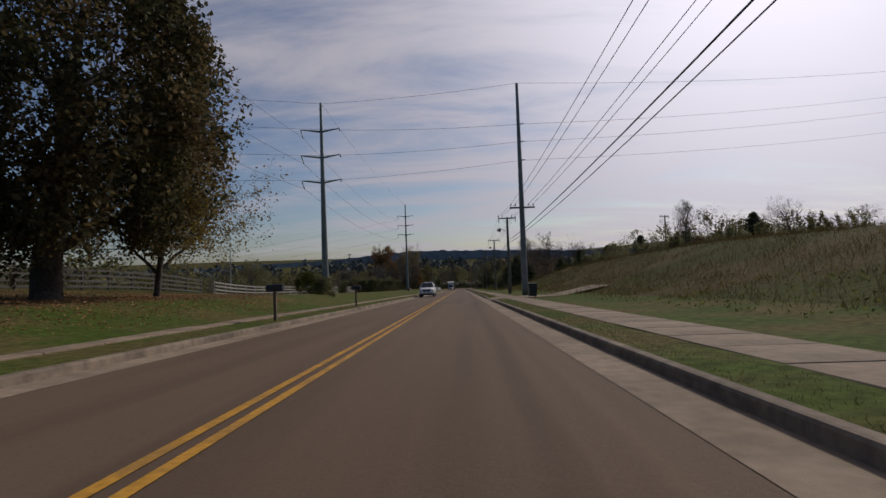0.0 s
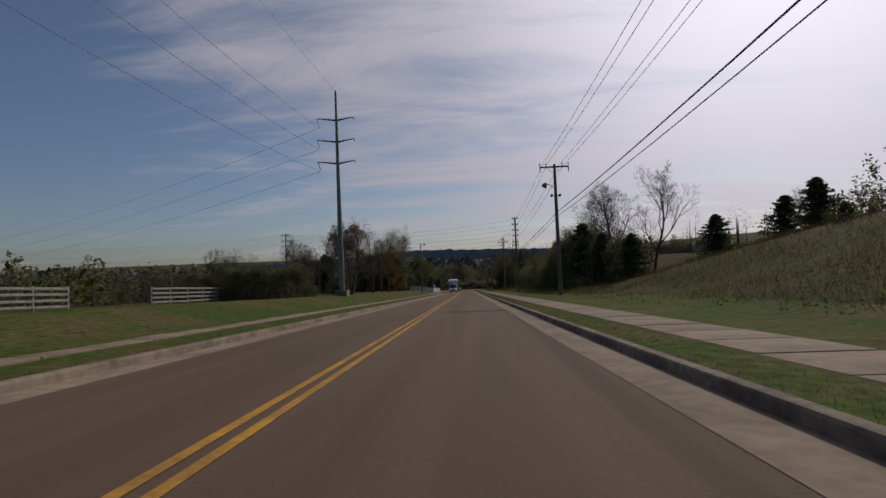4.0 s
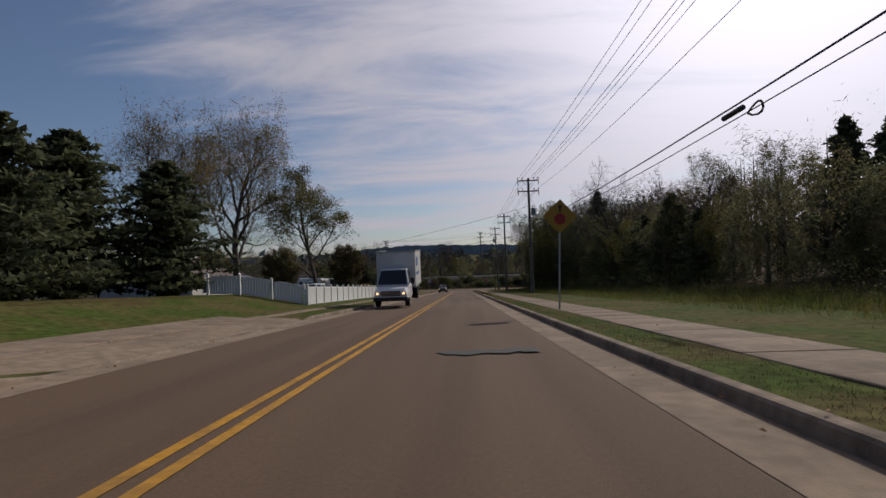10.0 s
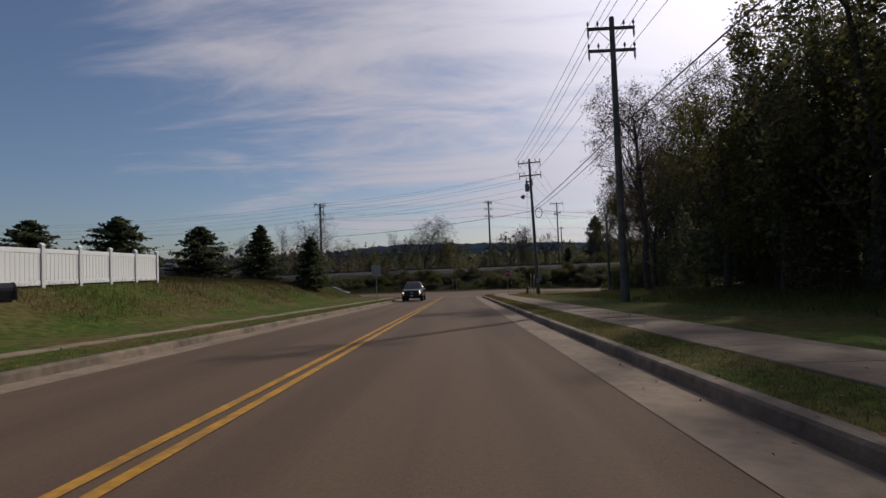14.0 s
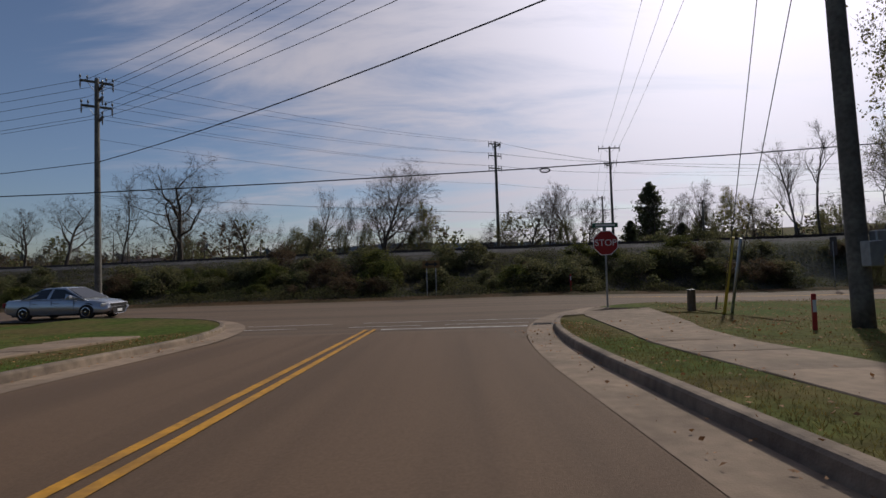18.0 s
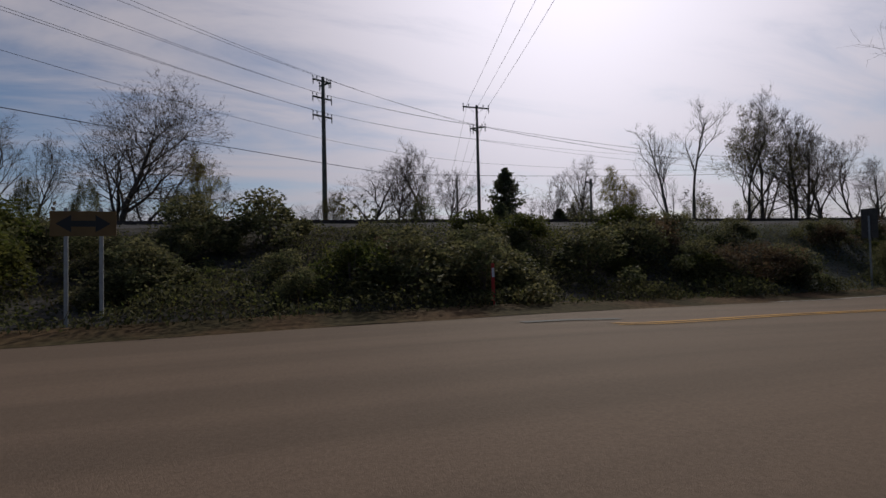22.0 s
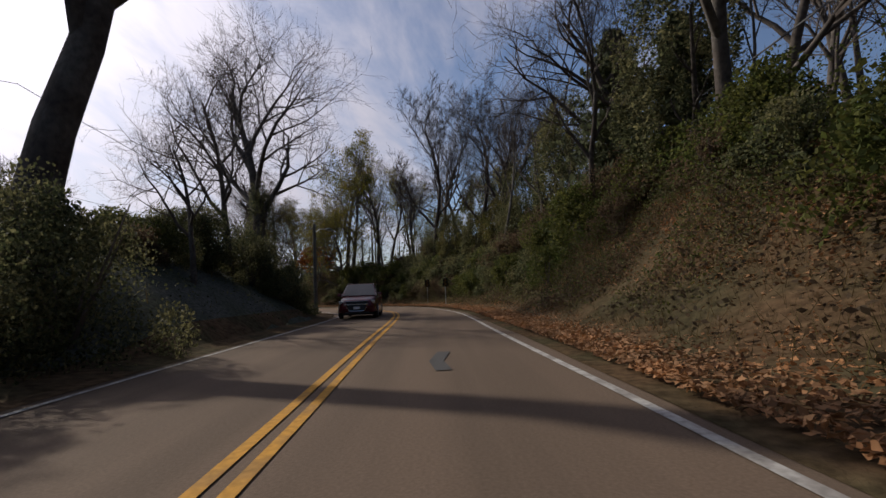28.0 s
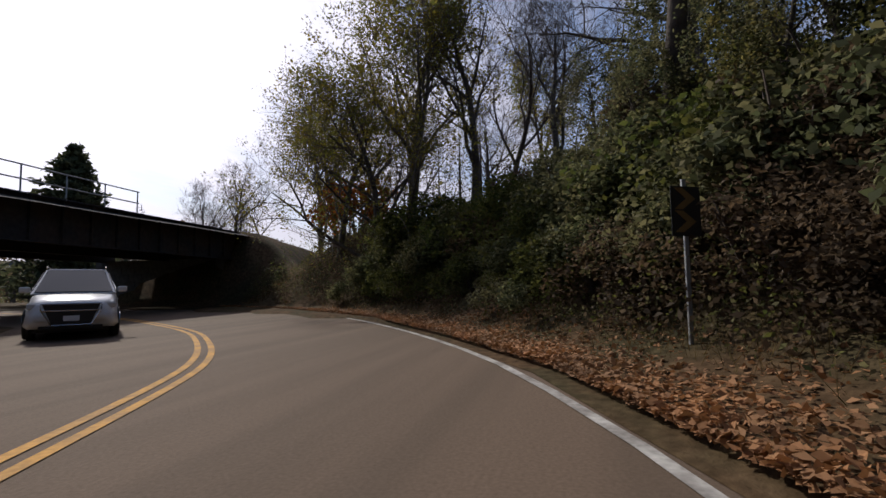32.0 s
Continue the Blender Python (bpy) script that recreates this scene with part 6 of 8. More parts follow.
far_growth("far_trees", belt(700, 480, 760, 9, 30), "hazed_leaf", "distant wooded hills with haze painted into the leaf colour", 26, 3.6, wide=0.6)
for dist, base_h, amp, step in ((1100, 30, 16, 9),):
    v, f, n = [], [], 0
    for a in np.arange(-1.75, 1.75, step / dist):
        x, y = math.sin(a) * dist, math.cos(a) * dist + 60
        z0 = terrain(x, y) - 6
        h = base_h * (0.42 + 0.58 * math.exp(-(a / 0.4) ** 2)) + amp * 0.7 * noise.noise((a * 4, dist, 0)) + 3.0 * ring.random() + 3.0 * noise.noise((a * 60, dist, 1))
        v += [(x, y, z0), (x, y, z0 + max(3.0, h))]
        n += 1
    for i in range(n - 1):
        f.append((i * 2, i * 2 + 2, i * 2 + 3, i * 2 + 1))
    solid("backdrop", (v, f), "hazed_wood", "distant wooded ridge with blue haze painted into its colour", "woods", "structure")


# ---- poles and lines ----
def rot_z(deg):
    return Matrix.Rotation(radians(deg), 4, "Z")


INSUL = lathe([(0.02, 0.0), (0.02, 0.1), (0.055, 0.12), (0.05, 0.16), (0.065, 0.18), (0.05, 0.22), (0.03, 0.27), (0.035, 0.3)], 8)
insulator_mesh = mesh_data("insulator", INSUL, "insul", True)
hang_mesh = mesh_data("insulator", lathe([(0.02, 0.0), (0.06, -0.06), (0.03, -0.1), (0.06, -0.16), (0.03, -0.2), (0.06, -0.26), (0.03, -0.3), (0.02, -0.42)], 8), "insul", True)


def lamp_head(host, x, z, side):
    """A short bracket with a round floodlight head."""
    arm = part("lamp_arm", tube([(x, 0, z - 0.25), (x + side * 0.3, 0, z), (x + side * 0.65, 0, z + 0.03)], 0.03, 6), "galv", host)
    tilt = Matrix.Translation((x + side * 0.75, -0.05, z)) @ Matrix.Rotation(radians(-side * 35), 4, "Y")
    part("lamp_head", moved(lathe([(0.08, 0.2), (0.14, 0.12), (0.2, -0.05), (0.24, -0.22), (0.2, -0.24)], 12), tilt), "steel_pole", arm, "grey floodlight head", True)


def utility_pole(x, y, top, arms, base=None, lean=(0, 0), can_side=1, r=0.16, mat="wood_pole", label="weathered wooden utility pole with crossarms", lamp=None, can=None, braces=True, stack=(), coil=None, yaw=0, hang=True):
    """A pole with crossarms (height, half width, turn) and their insulators; heights are absolute."""
    z0 = (terrain(x, y) if base is None else base)
    h = top - z0
    ob = thing("utility_pole", label, "pole", Matrix.Translation((x, y, z0)) @ Matrix.Rotation(radians(lean[0]), 4, "Y") @ rot_z(yaw), group="utility poles")
    part("pole", lathe([(r * 1.25, -0.5), (r * 1.2, 0.3), (r, h * 0.5), (r * 0.72, h - 0.06), (r * 0.6, h)], 12), mat, ob, smooth=True)
    for az, half, turn in arms:
        m = Matrix.Translation((0, 0, az - z0)) @ rot_z(turn)
        arm = part("crossarm", moved(box(-half, 0.1, -0.065, half, 0.22, 0.065, 0.012), m), mat, ob)
        if braces and half > 0.7:
            for s in (-1, 1):
                part("brace", moved(tube([(s * half * 0.55, 0.16, -0.05), (s * 0.08, 0.14, -0.6)], 0.018, 5), m), "galv", arm)
        for k in (-0.96, -0.55, 0.55, 0.96) if half > 0.75 else (-0.92, 0.92):
            part("insulator", insulator_mesh, "", arm, at=m @ Matrix.Translation((k * half, 0.16, 0.06)))
            if hang and abs(k) > 0.9:
                part("insulator", hang_mesh, "", arm, at=m @ Matrix.Translation((k * half, 0.16, -0.06)))
    for sz in stack:
        for s in (-1, 1):
            b = part("bracket", tube([(0, 0, sz - z0), (s * 0.3, 0, sz - z0 + 0.12)], 0.035, 6), "galv", ob)
            part("insulator", moved(lathe([(0.05, -0.16), (0.11, -0.1), (0.11, 0.1), (0.05, 0.16)], 10), Matrix.Translation((s * 0.36, 0, sz - z0 + 0.14)) @ Matrix.Rotation(radians(70), 4, "X")), "insul", b, smooth=True)
    if lamp:
        lamp_head(ob, lamp[1] * r, lamp[0] - z0, lamp[1])
    if can:
        c = part("transformer", lathe([(0.05, 0.0), (0.23, 0.02), (0.25, 0.08), (0.25, 0.78), (0.2, 0.86), (0.06, 0.88)], 14, (0.42 * can_side, -0.05, can - z0 - 0.4)), "steel_pole", ob, "grey cylindrical transformer", True)
        for s in (-0.1, 0.1):
            part("bushing", moved(INSUL, Matrix.Translation((0.42 * can_side + s, -0.05, can - z0 + 0.45))), "insul", c, smooth=True)
    if coil:
        pts = [(0.62 + 0.36 * math.cos(a * 0.5236), -0.1, coil - z0 + 0.56 * math.sin(a * 0.5236)) for a in range(13)]
        part("cable_coil", tube(pts, 0.035, 6), "black", ob, smooth=True)
    return ob


# along the right-hand side
p1 = thing("utility_pole", "tall grey-green steel transmission pole with one crossarm", "pole", Matrix.Translation((6.0, -251.6, 12.1)), group="steel transmission poles")
part("pole", lathe([(0.31, -0.6), (0.29, 0.0), (0.21, 9.0), (0.13, 18.6), (0.1, 18.7)], 14), "steel_pole", p1, smooth=True)
arm = part("crossarm", box(-1.12, -0.3, 7.2, 1.12, -0.17, 7.34, 0.012), "steel_pole", p1)
for k in (-1.0, -0.6, 0.6, 1.0):
    part("insulator", insulator_mesh, "", arm, at=Matrix.Translation((k, -0.235, 7.33)))
for z in (14.9, 13.3, 11.6):
    part("insulator", tube([(0.1, 0, z), (0.45, 0, z + 0.05)], 0.05, 8), "insul", p1)
utility_pole(5.8, -239.8, 19.7, [(19.6, 1.0, 0)], 11.5, lamp=(18.3, -1), label="wooden utility pole with crossarm and floodlight")
utility_pole(8.2, -183.5, 20.1, [(19.9, 1.3, 0)], lamp=(18.3, -1), stack=(17.2,), label="wooden utility pole with wide crossarm and floodlight")
utility_pole(7.8, -150.8, 18.7, [(14.9, 0.5, 20), (14.4, 0.5, 20)], stack=(18.4, 17.5, 16.6, 15.8), label="wooden utility pole with stacked grey insulators")
utility_pole(8.0, -121.3, 17.3, [(16.3, 1.05, 0), (14.75, 1.05, 0), (17.0, 0.5, 38), (15.7, 0.55, 38), (13.2, 0.4, 20)], label="wooden utility pole with two crossarms and diagonal arms")
utility_pole(7.7, -71, 16.0, [(15.75, 1.15, 0), (14.6, 1.15, 0)], can=12.3, label="wooden utility pole with two crossarms and transformer")
utility_pole(7.8, -39.5, 15.4, [(14.95, 1.1, 0), (13.9, 1.1, 0)])
corner = utility_pole(8.74, -8.2, 15.6, [(15.2, 1.2, -8), (13.8, 1.2, -8), (13.1, 0.5, 40), (12.4, 0.35, 60)], base=1.1, lean=(-1.5, 0), lamp=(11.5, -1), can=12.4, can_side=-1, coil=9.6, r=0.16, label="leaning wooden corner pole with crossarms, floodlight and meter boxes")
part("meter_box", box(0.14, -0.3, 1.1, 0.42, -0.12, 1.6, 0.015), "galv", corner, "grey electricity meter box")
part("meter_box", box(-0.12, -0.42, 0.9, 0.16, -0.2, 1.4, 0.015), "galv", corner, "grey electricity meter box")
utility_pole(-20.3, 10.9, 14.3, [(14.1, 0.85, 35), (13.7, 0.7, -45), (13.0, 0.7, -45), (12.6, 0.8, 35), (11.8, 0.7, -45)], label="wooden utility pole with crossed arms at three levels")
utility_pole(7, 44, 18, [(17.7, 0.9, 25), (16.2, 0.95, 25), (14.6, 0.95, 25), (17.4, 0.6, -50)], r=0.2, label="dark wooden pole with arms at three levels beyond the railway")
utility_pole(21.8, 45, 17.1, [(16.9, 1.4, 0), (14.9, 0.8, -40), (14.6, 0.6, 40)], label="wooden pole with one wide crossarm beyond the railway")
utility_pole(26, 62, 13.0, [(12.7, 0.7, 20)])
utility_pole(30, 38.5, 9.0, [(8.7, 0.5, 20)], r=0.12)
tele = utility_pole(17.4, -5, 9.45, [], r=0.15, label="plain wooden service pole with a thin mast on top")
part("mast", tube([(0.0, 0, 9.0), (-0.15, 0, 12.2)], 0.035, 6), "galv", tele, "thin pale mast")
white_pole = thing("pole", "slender white leaning pole on the rocky bank", "pole", Matrix.Translation((40, 3.2, terrain(40, 3.2))) @ Matrix.Rotation(radians(3.5), 4, "Y"))
part("shaft", tube([(0, 0, -0.4), (0, 0, 10.6)], (0.11, 0.06), 10), "sign_white", white_pole, smooth=True)
part("cap", tube([(0, 0, 10.6), (0, 0, 10.75)], (0.08, 0.05), 10), "galv", white_pole)
utility_pole(-39, -122, 20.2, [(19.7, 0.9, 30), (18.5, 0.9, 30), (17.3, 0.9, 30)], can=15.6, label="wooden utility pole with three crossarms among bare trees")
for x, y, h in ((-60, -190, 9), (-75, -150, 10), (-66, -120, 9), (40, -200, 9)):
    utility_pole(x, y, terrain(x, y) + h, [(terrain(x, y) + h - 0.3, 1.0, 15)], r=0.15)

# steel poles on the left
for x, y, z0, z1, levels in ((-12.5, -250, 13.6, 30.4, (27.8, 25.3, 22.9)), (-12.4, -178.7, 9.2, 29.6, (26.8, 24.6, 22.4))):
    ob = thing("transmission_pole", "tall dark steel transmission pole with three pairs of davit arms", "pole", Matrix.Translation((x, y, z0)), group="steel transmission poles")
    part("pole", lathe([(0.34, -0.5), (0.32, 0.2), (0.22, 8), (0.12, z1 - z0 - 0.1), (0.09, z1 - z0)], 14), "steel_pole", ob, smooth=True)
    part("footing", box(-0.62, -0.62, -0.6, 0.62, 0.62, 0.3, 0.03) if y > -200 else lathe([(0.5, -0.5), (0.5, 0.12), (0.46, 0.15)], 16), "concrete", ob, "concrete footing")
    for lz in levels:
        for s, reach in ((-1, 2.0), (1, 1.75)):
            a = part("davit_arm", tube([(s * 0.1, 0, lz - z0 - 0.2), (s * reach * 0.6, 0, lz - z0 - 0.04), (s * reach, 0, lz - z0 + 0.06)], (0.1, 0.07, 0.045), 8), "steel_pole", ob, smooth=True)
            part("insulator", tube([(s * reach, 0, lz - z0 + 0.03), (s * (reach - 0.25), 0, lz - z0 - 0.75)] if s < 0 else [(s * reach, 0, lz - z0), (s * reach + 0.01, 0, lz - z0 - 0.2)], 0.05, 8), "insul", a)
lamp_post = thing("street_lamp", "tall wooden lamp post with one floodlight", "street lamp", Matrix.Translation((-9.8, -120.5, terrain(-9.8, -120.5))))
lz = 16.7 - terrain(-9.8, -120.5)
part("pole", lathe([(0.16, -0.4), (0.15, 0.4), (0.1, lz), (0.09, lz + 0.05)], 12), "wood_pole", lamp_post, smooth=True)
part("strap", lathe([(0.125, lz - 1.1), (0.135, lz - 1.05), (0.135, lz - 0.9), (0.125, lz - 0.85)], 12), "galv", lamp_post)
lamp_head(lamp_post, 0.05, lz - 0.1, 1)
lamp_post = thing("street_lamp", "wooden street lamp post with curved metal arm beside the embankment", "street lamp", Matrix.Translation((71, 16.3, terrain(71, 16.3))))
part("pole", lathe([(0.15, -0.3), (0.14, 0.2), (0.11, 6.2), (0.1, 6.3)], 12), "wood_pole", lamp_post, smooth=True)
part("lamp_arm", tube([(0, 0, 5.6), (0.45, -0.3, 5.95), (1.0, -0.65, 6.0)], 0.04, 6), "galv", lamp_post)
part("lamp_head", box(0.8, -1.0, 5.88, 1.55, -0.62, 6.06, 0.05), "steel_pole", lamp_post, "flat grey lamp head")


# ---- wires ----
def wire(points, r=0.013, sag=0.014, label="dark overhead power line", cat="wire", n=9):
    pts = []
    for a, b in zip(points, points[1:]):
        a, b = Vector(a), Vector(b)
        drop = (b - a).length * sag
        for k in range(n):
            u = k / n
            p = a.lerp(b, u)
            p.z -= drop * 4 * u * (1 - u)
            pts.append(tuple(p))
    pts.append(tuple(points[-1]))
    return solid("overhead_wire", tube(pts, r, 4, cap=False), "wire", label, cat, group="overhead wires")


ARMS = ((5.6, -300, 21.8), (6.0, -251.8, 19.7), (5.8, -239.6, 19.95), (8.2, -183.3, 20.2), (7.8, -150.8, 18.5), (8.0, -121.1, 16.6), (7.7, -70.8, 16.05), (7.8, -39.3, 15.25), (7.85, -8.1, 15.45))
for k, off in enumerate((-1.0, -0.6, 0.6, 1.0)):
    pts = []
    for i, (x, y, z) in enumerate(ARMS):
        o = 0.15 if i == 4 else off
        zz = z - (1.12 * k if i == 4 else 0)
        pts.append((x + o, y, zz))
    wire(pts, 0.012, 0.009)
LOWER = ((7.8, -150.8, 15.0), (8.0, -121.1, 15.05), (7.7, -70.8, 14.9), (7.8, -39.3, 14.2), (7.85, -8.1, 14.05))
for off in (-1.0, 1.0):
    wire([(x + off * (0.4 if i == 0 else 1), y, z) for i, (x, y, z) in enumerate(LOWER)], 0.012, 0.012)
TELE = ((6.2, -300, 20.4), (6.5, -251.6, 17.8), (5.9, -239.8, 17.1), (8.3, -183.5, 15.9), (7.9, -150.8, 13.5), (8.1, -121.3, 11.4), (7.9, -71, 10.9), (8.0, -39.5, 10.3), (8.3, -8.2, 9.9))
wire([(x, y, z) for x, y, z in TELE], 0.026, 0.006, "thick black telephone cable")
wire([(x + 0.12, y, z - 0.28) for x, y, z in TELE[:-1]] + [(8.35, -8.2, 9.6)], 0.018, 0.007, "thinner black telephone cable below")
wire([(8.2, -8.2, 9.8), (-20.3, 10.9, 9.2), (-75, 18, 9)], 0.024, 0.012, "thick black telephone cable across the junction")
wire([(-62, 4.6, 6.85), (22, 1.45, 6.8), (60, -3.5, 9.0)], 0.028, 0.0105, "thick black cable along the side road")
for s in ((-0.9, 0.2), (0.2, 0.0), (1.2, 0.1)):
    wire([(7.85 + s[0], -8.1, 15.4), (21.8 + s[0] * 1.1, 45, 17.2), (26 + s[0], 62, 13.0)], 0.012, 0.01)
for z0, z1, off in ((15.1, 14.3, -0.5), (15.1, 13.9, 0.5), (14.4, 13.2, -0.5), (14.2, 12.7, 0.5), (13.2, 12.0, -0.4), (12.6, 11.9, 0.4)):
    wire([(7.9 + off * 0.6, -8.1, z0 - 0.9), (-20.3 + off, 10.9, z1), (-78 + off, 20, z1 - 0.3)], 0.012, 0.016)
for z0, z1, off in ((14.3, 18.0, -0.6), (13.9, 17.9, 0.6), (12.9, 16.5, -0.8), (12.7, 16.5, 0.7), (12.0, 14.9, -0.8), (11.9, 14.9, 0.8), (10.6, 12.6, 0.0)):
    wire([(-20.3, 10.9 + off * 0.5, z0), (7 + off * 0.6, 44 + off * 0.3, z1), (21.8 + off * 0.5, 45, min(15.1, z1 - 1.2)), (75, 50, 14.5 + off)], 0.012, 0.014)
wire([(-20.3, 10.9, 7.2), (10, 31.5, 7.4), (40, 30.5, 8.4), (84, 33, 9)], 0.016, 0.006)
wire([(7.8, -70.8, 13.0), (-27.5, -66.5, 2.9 + terrain(-27.5, -66.5))], 0.016, 0.02)
wire([(7.8, -70.9, 10.1), (-27.5, -64.0, 2.6 + terrain(-27.5, -64))], 0.016, 0.016)
wire([(7.8, -70.9, 9.8), (-27.5, -64.0, 2.5 + terrain(-27.5, -64))], 0.012, 0.02)
wire([(17.4, -5, 9.2), (8.4, -8.2, 9.9)], 0.012, 0.03)
wire([(17.4, -5, 9.2), (46, -9, 9.5)], 0.012, 0.02)
for k in range(6):
    wire([(7.6, -150.8, 18.3 - 0.75 * k), (-39, -122, 19.9 - 0.5 * k)], 0.013, 0.022)
for k in range(6):
    wire([(7.5, -121.3, 17.2 - 0.42 * k - (1.0 if k == 5 else 0)), (-39, -122, 19.8 - 0.5 * k - (1.2 if k == 5 else 0)), (-120, -128, 20 - 0.5 * k)], 0.013, 0.02)
for z1, z2, z3 in ((30.3, 30.8, 41), (27.8, 27.0, 38), (25.3, 25.4, 36), (22.9, 23.7, 33)):
    wire([(-110, -290, z1 + 2), (-12.5, -250, z1), (6.0, -251.6, z2), (78, -224, z3)], 0.014, 0.012)
for z1, z2 in ((27.1, 25.9), (24.6, 23.7), (22.2, 21.5)):
    wire([(-14.5, -330, z1 + 3), (-14.3, -250, z1), (-14.2, -178.7, z2)], 0.014, 0.022)
    wire([(-14.2, -178.7, z2), (-112, -120, z2 - 5)], 0.014, 0.012)
wire([(-12.5, -250, 30.4), (-12.4, -178.7, 29.5)], 0.011, 0.014)
wire([(70.9, 16.3, 5.9), (52, 21, 8.2), (40, 30.5, 8.4)], 0.012, 0.03)
wire([(70.9, 16.3, 5.9), (90, 42, 9.0)], 0.012, 0.02)
wire([(72.3, 15.4, 6.0), (76.5, 5.0, 8.3), (79.0, -1.0, 9.8)], 0.02, 0.02)
for a, b in (((7.95, -8.2, 13.6), (8.6, -3.4, 0.6)), ((8.2, -8.2, 9.6), (9.0, -3.1, 0.6)), ((8.0, -8.2, 12.6), (14.5, -9.5, 1.0)), ((7.7, -71, 14), (13.0, -72, 4.6)), ((7.9, -121.3, 14.8), (12.6, -122, 6.6)), ((8.0, -150.8, 17), (13.0, -151, 8.6))):
    wire([a, b], 0.011, 0.0, "taut steel guy wire", "wire", 2)
for x, y, paint, text in ((8.6, -3.4, "stake_yellow", "faded yellow plastic guy-wire guard"), (9.0, -3.1, "galv", "pale grey steel guy-wire guard")):
    z = max(terrain(x, y), road_z(x, y))
    guard = thing("guy_guard", text, "guy guard", Matrix.Translation((x, y, z)) @ Matrix.Rotation(radians(16), 4, "X"), group="guy guards")
    part("sleeve", tube([(0, 0, -0.1), (0, 0, 2.5)], 0.045, 8), paint, guard, smooth=True)
post = thing("wooden_post", "thick dark timber stub post in the grass", "post", Matrix.Translation((8.45, -1.8, max(terrain(8.45, -1.8), road_z(8.45, -1.8)) + 0.1)))
part("post", tube([(0, 0, -0.2), (0, 0, 0.35), (0.01, 0, 0.74)], (0.145, 0.13, 0.125), 12), "wood_post", post)
part("cap", lathe([(0.122, 0.73), (0.118, 0.752), (0.06, 0.76)], 12), "black", post)
stake = thing("stake", "thin dark wooden stake leaning in the grass", "stake", Matrix.Translation((9.5, -1.3, max(terrain(9.5, -1.3), road_z(9.5, -1.3)) + 0.1)) @ Matrix.Rotation(radians(8), 4, "Y"))
part("shaft", box(-0.025, -0.02, -0.2, 0.025, 0.02, 0.5, 0.004), "wood_post", stake)
mast = thing("radio_mast", "thin grey radio mast far behind the paddock", "mast", Matrix.Translation((-57, -175, terrain(-57, -175))))
part("shaft", tube([(0, 0, -0.3), (0, 0, 26.0 - terrain(-57, -175))], (0.2, 0.09), 8), "galv", mast)
part("footing", box(-0.4, -0.4, -0.4, 0.4, 0.4, 0.15, 0.02), "concrete", mast)
loop = [(8.08 + 0.05 * math.sin(a), -111.0 + 0.35 * math.cos(a * 0.6), 10.72 + 0.16 * math.sin(a * 0.6)) for a in range(11)]
solid("cable_splice", join(tube(loop, 0.03, 6), tube([(8.08, -110.4, 10.93), (8.08, -109.4, 10.90)], 0.08, 8)), "black", "black cable splice box with a loop", "splice box", group="cable splices")
splice = [(4.6 + 0.22 * math.cos(a), 2.1, 6.12 + 0.09 * math.sin(a)) for a in range(7)]
solid("cable_splice", tube(splice, 0.03, 6), "black", "small black cable loop on the thick wire", "splice box", group="cable splices")


# ---- signs ----
def text_data(word, size, m):
    """The word as mesh data in the x-z plane, centred."""
    cu = bpy.data.curves.new("letters", "FONT")
    cu.body, cu.size, cu.align_x, cu.align_y, cu.extrude = word, size, "CENTER", "CENTER", 0.002
    ob = bpy.data.objects.new("letters", cu)
    me = bpy.data.meshes.new_from_object(ob)
    data = [tuple(v.co) for v in me.vertices], [tuple(p.vertices) for p in me.polygons]
    bpy.data.objects.remove(ob)
    bpy.data.curves.remove(cu)
    bpy.data.meshes.remove(me)
    return moved(data, m @ Matrix.Rotation(math.pi / 2, 4, "X"))


def polygon(n, r, y0, y1, turn=0.0, cx=0.0, cz=0.0):
    return prism([(cx + r * math.cos(turn + 2 * math.pi * k / n), cz + r * math.sin(turn + 2 * math.pi * k / n)) for k in range(n)], y0, y1)


def sign_post(label, x, y, yaw, h, lean=0.0, mat="galv", category="sign"):
    """A sign's base; its face looks along local -y."""
    z = max(terrain(x, y), road_z(x, y)) + 0.1
    ob = thing("road_sign", label, category, Matrix.Translation((x, y, z)) @ Matrix.Rotation(radians(lean), 4, "Y") @ rot_z(yaw))
    part("post", box(-0.032, 0.0, -0.35, 0.032, 0.035, h, 0.006), mat, ob)
    return ob, z


stop, z0 = sign_post("red octagonal stop sign with a street-name blade above", 6.27, 0.0, 0, 3.3 - 0.35, 0.5)
cz = 2.95 - z0
oct_r = 0.45 / math.cos(math.pi / 8)
plate = part("stop_plate", polygon(8, oct_r, -0.012, 0.0, math.pi / 8, 0, cz), "sign_white", stop)
part("red_face", polygon(8, oct_r * 0.94, -0.016, -0.0125, math.pi / 8, 0, cz), "stop_red", plate)
part("letters", text_data("STOP", 0.335, Matrix.Translation((0, -0.019, cz))), "sign_white", plate, "white capital letters STOP")
blade_plate = part("name_blade", box(-0.47, -0.01, cz + 0.57, 0.47, 0.01, cz + 0.74, 0.004), "sign_green", stop, "dark green street-name blade")
part("name_bar", box(-0.36, -0.014, cz + 0.62, 0.36, -0.0105, cz + 0.69), "sign_white", blade_plate)
part("bracket", box(-0.04, -0.02, cz + 0.47, 0.04, 0.03, cz + 0.58, 0.005), "galv", stop)

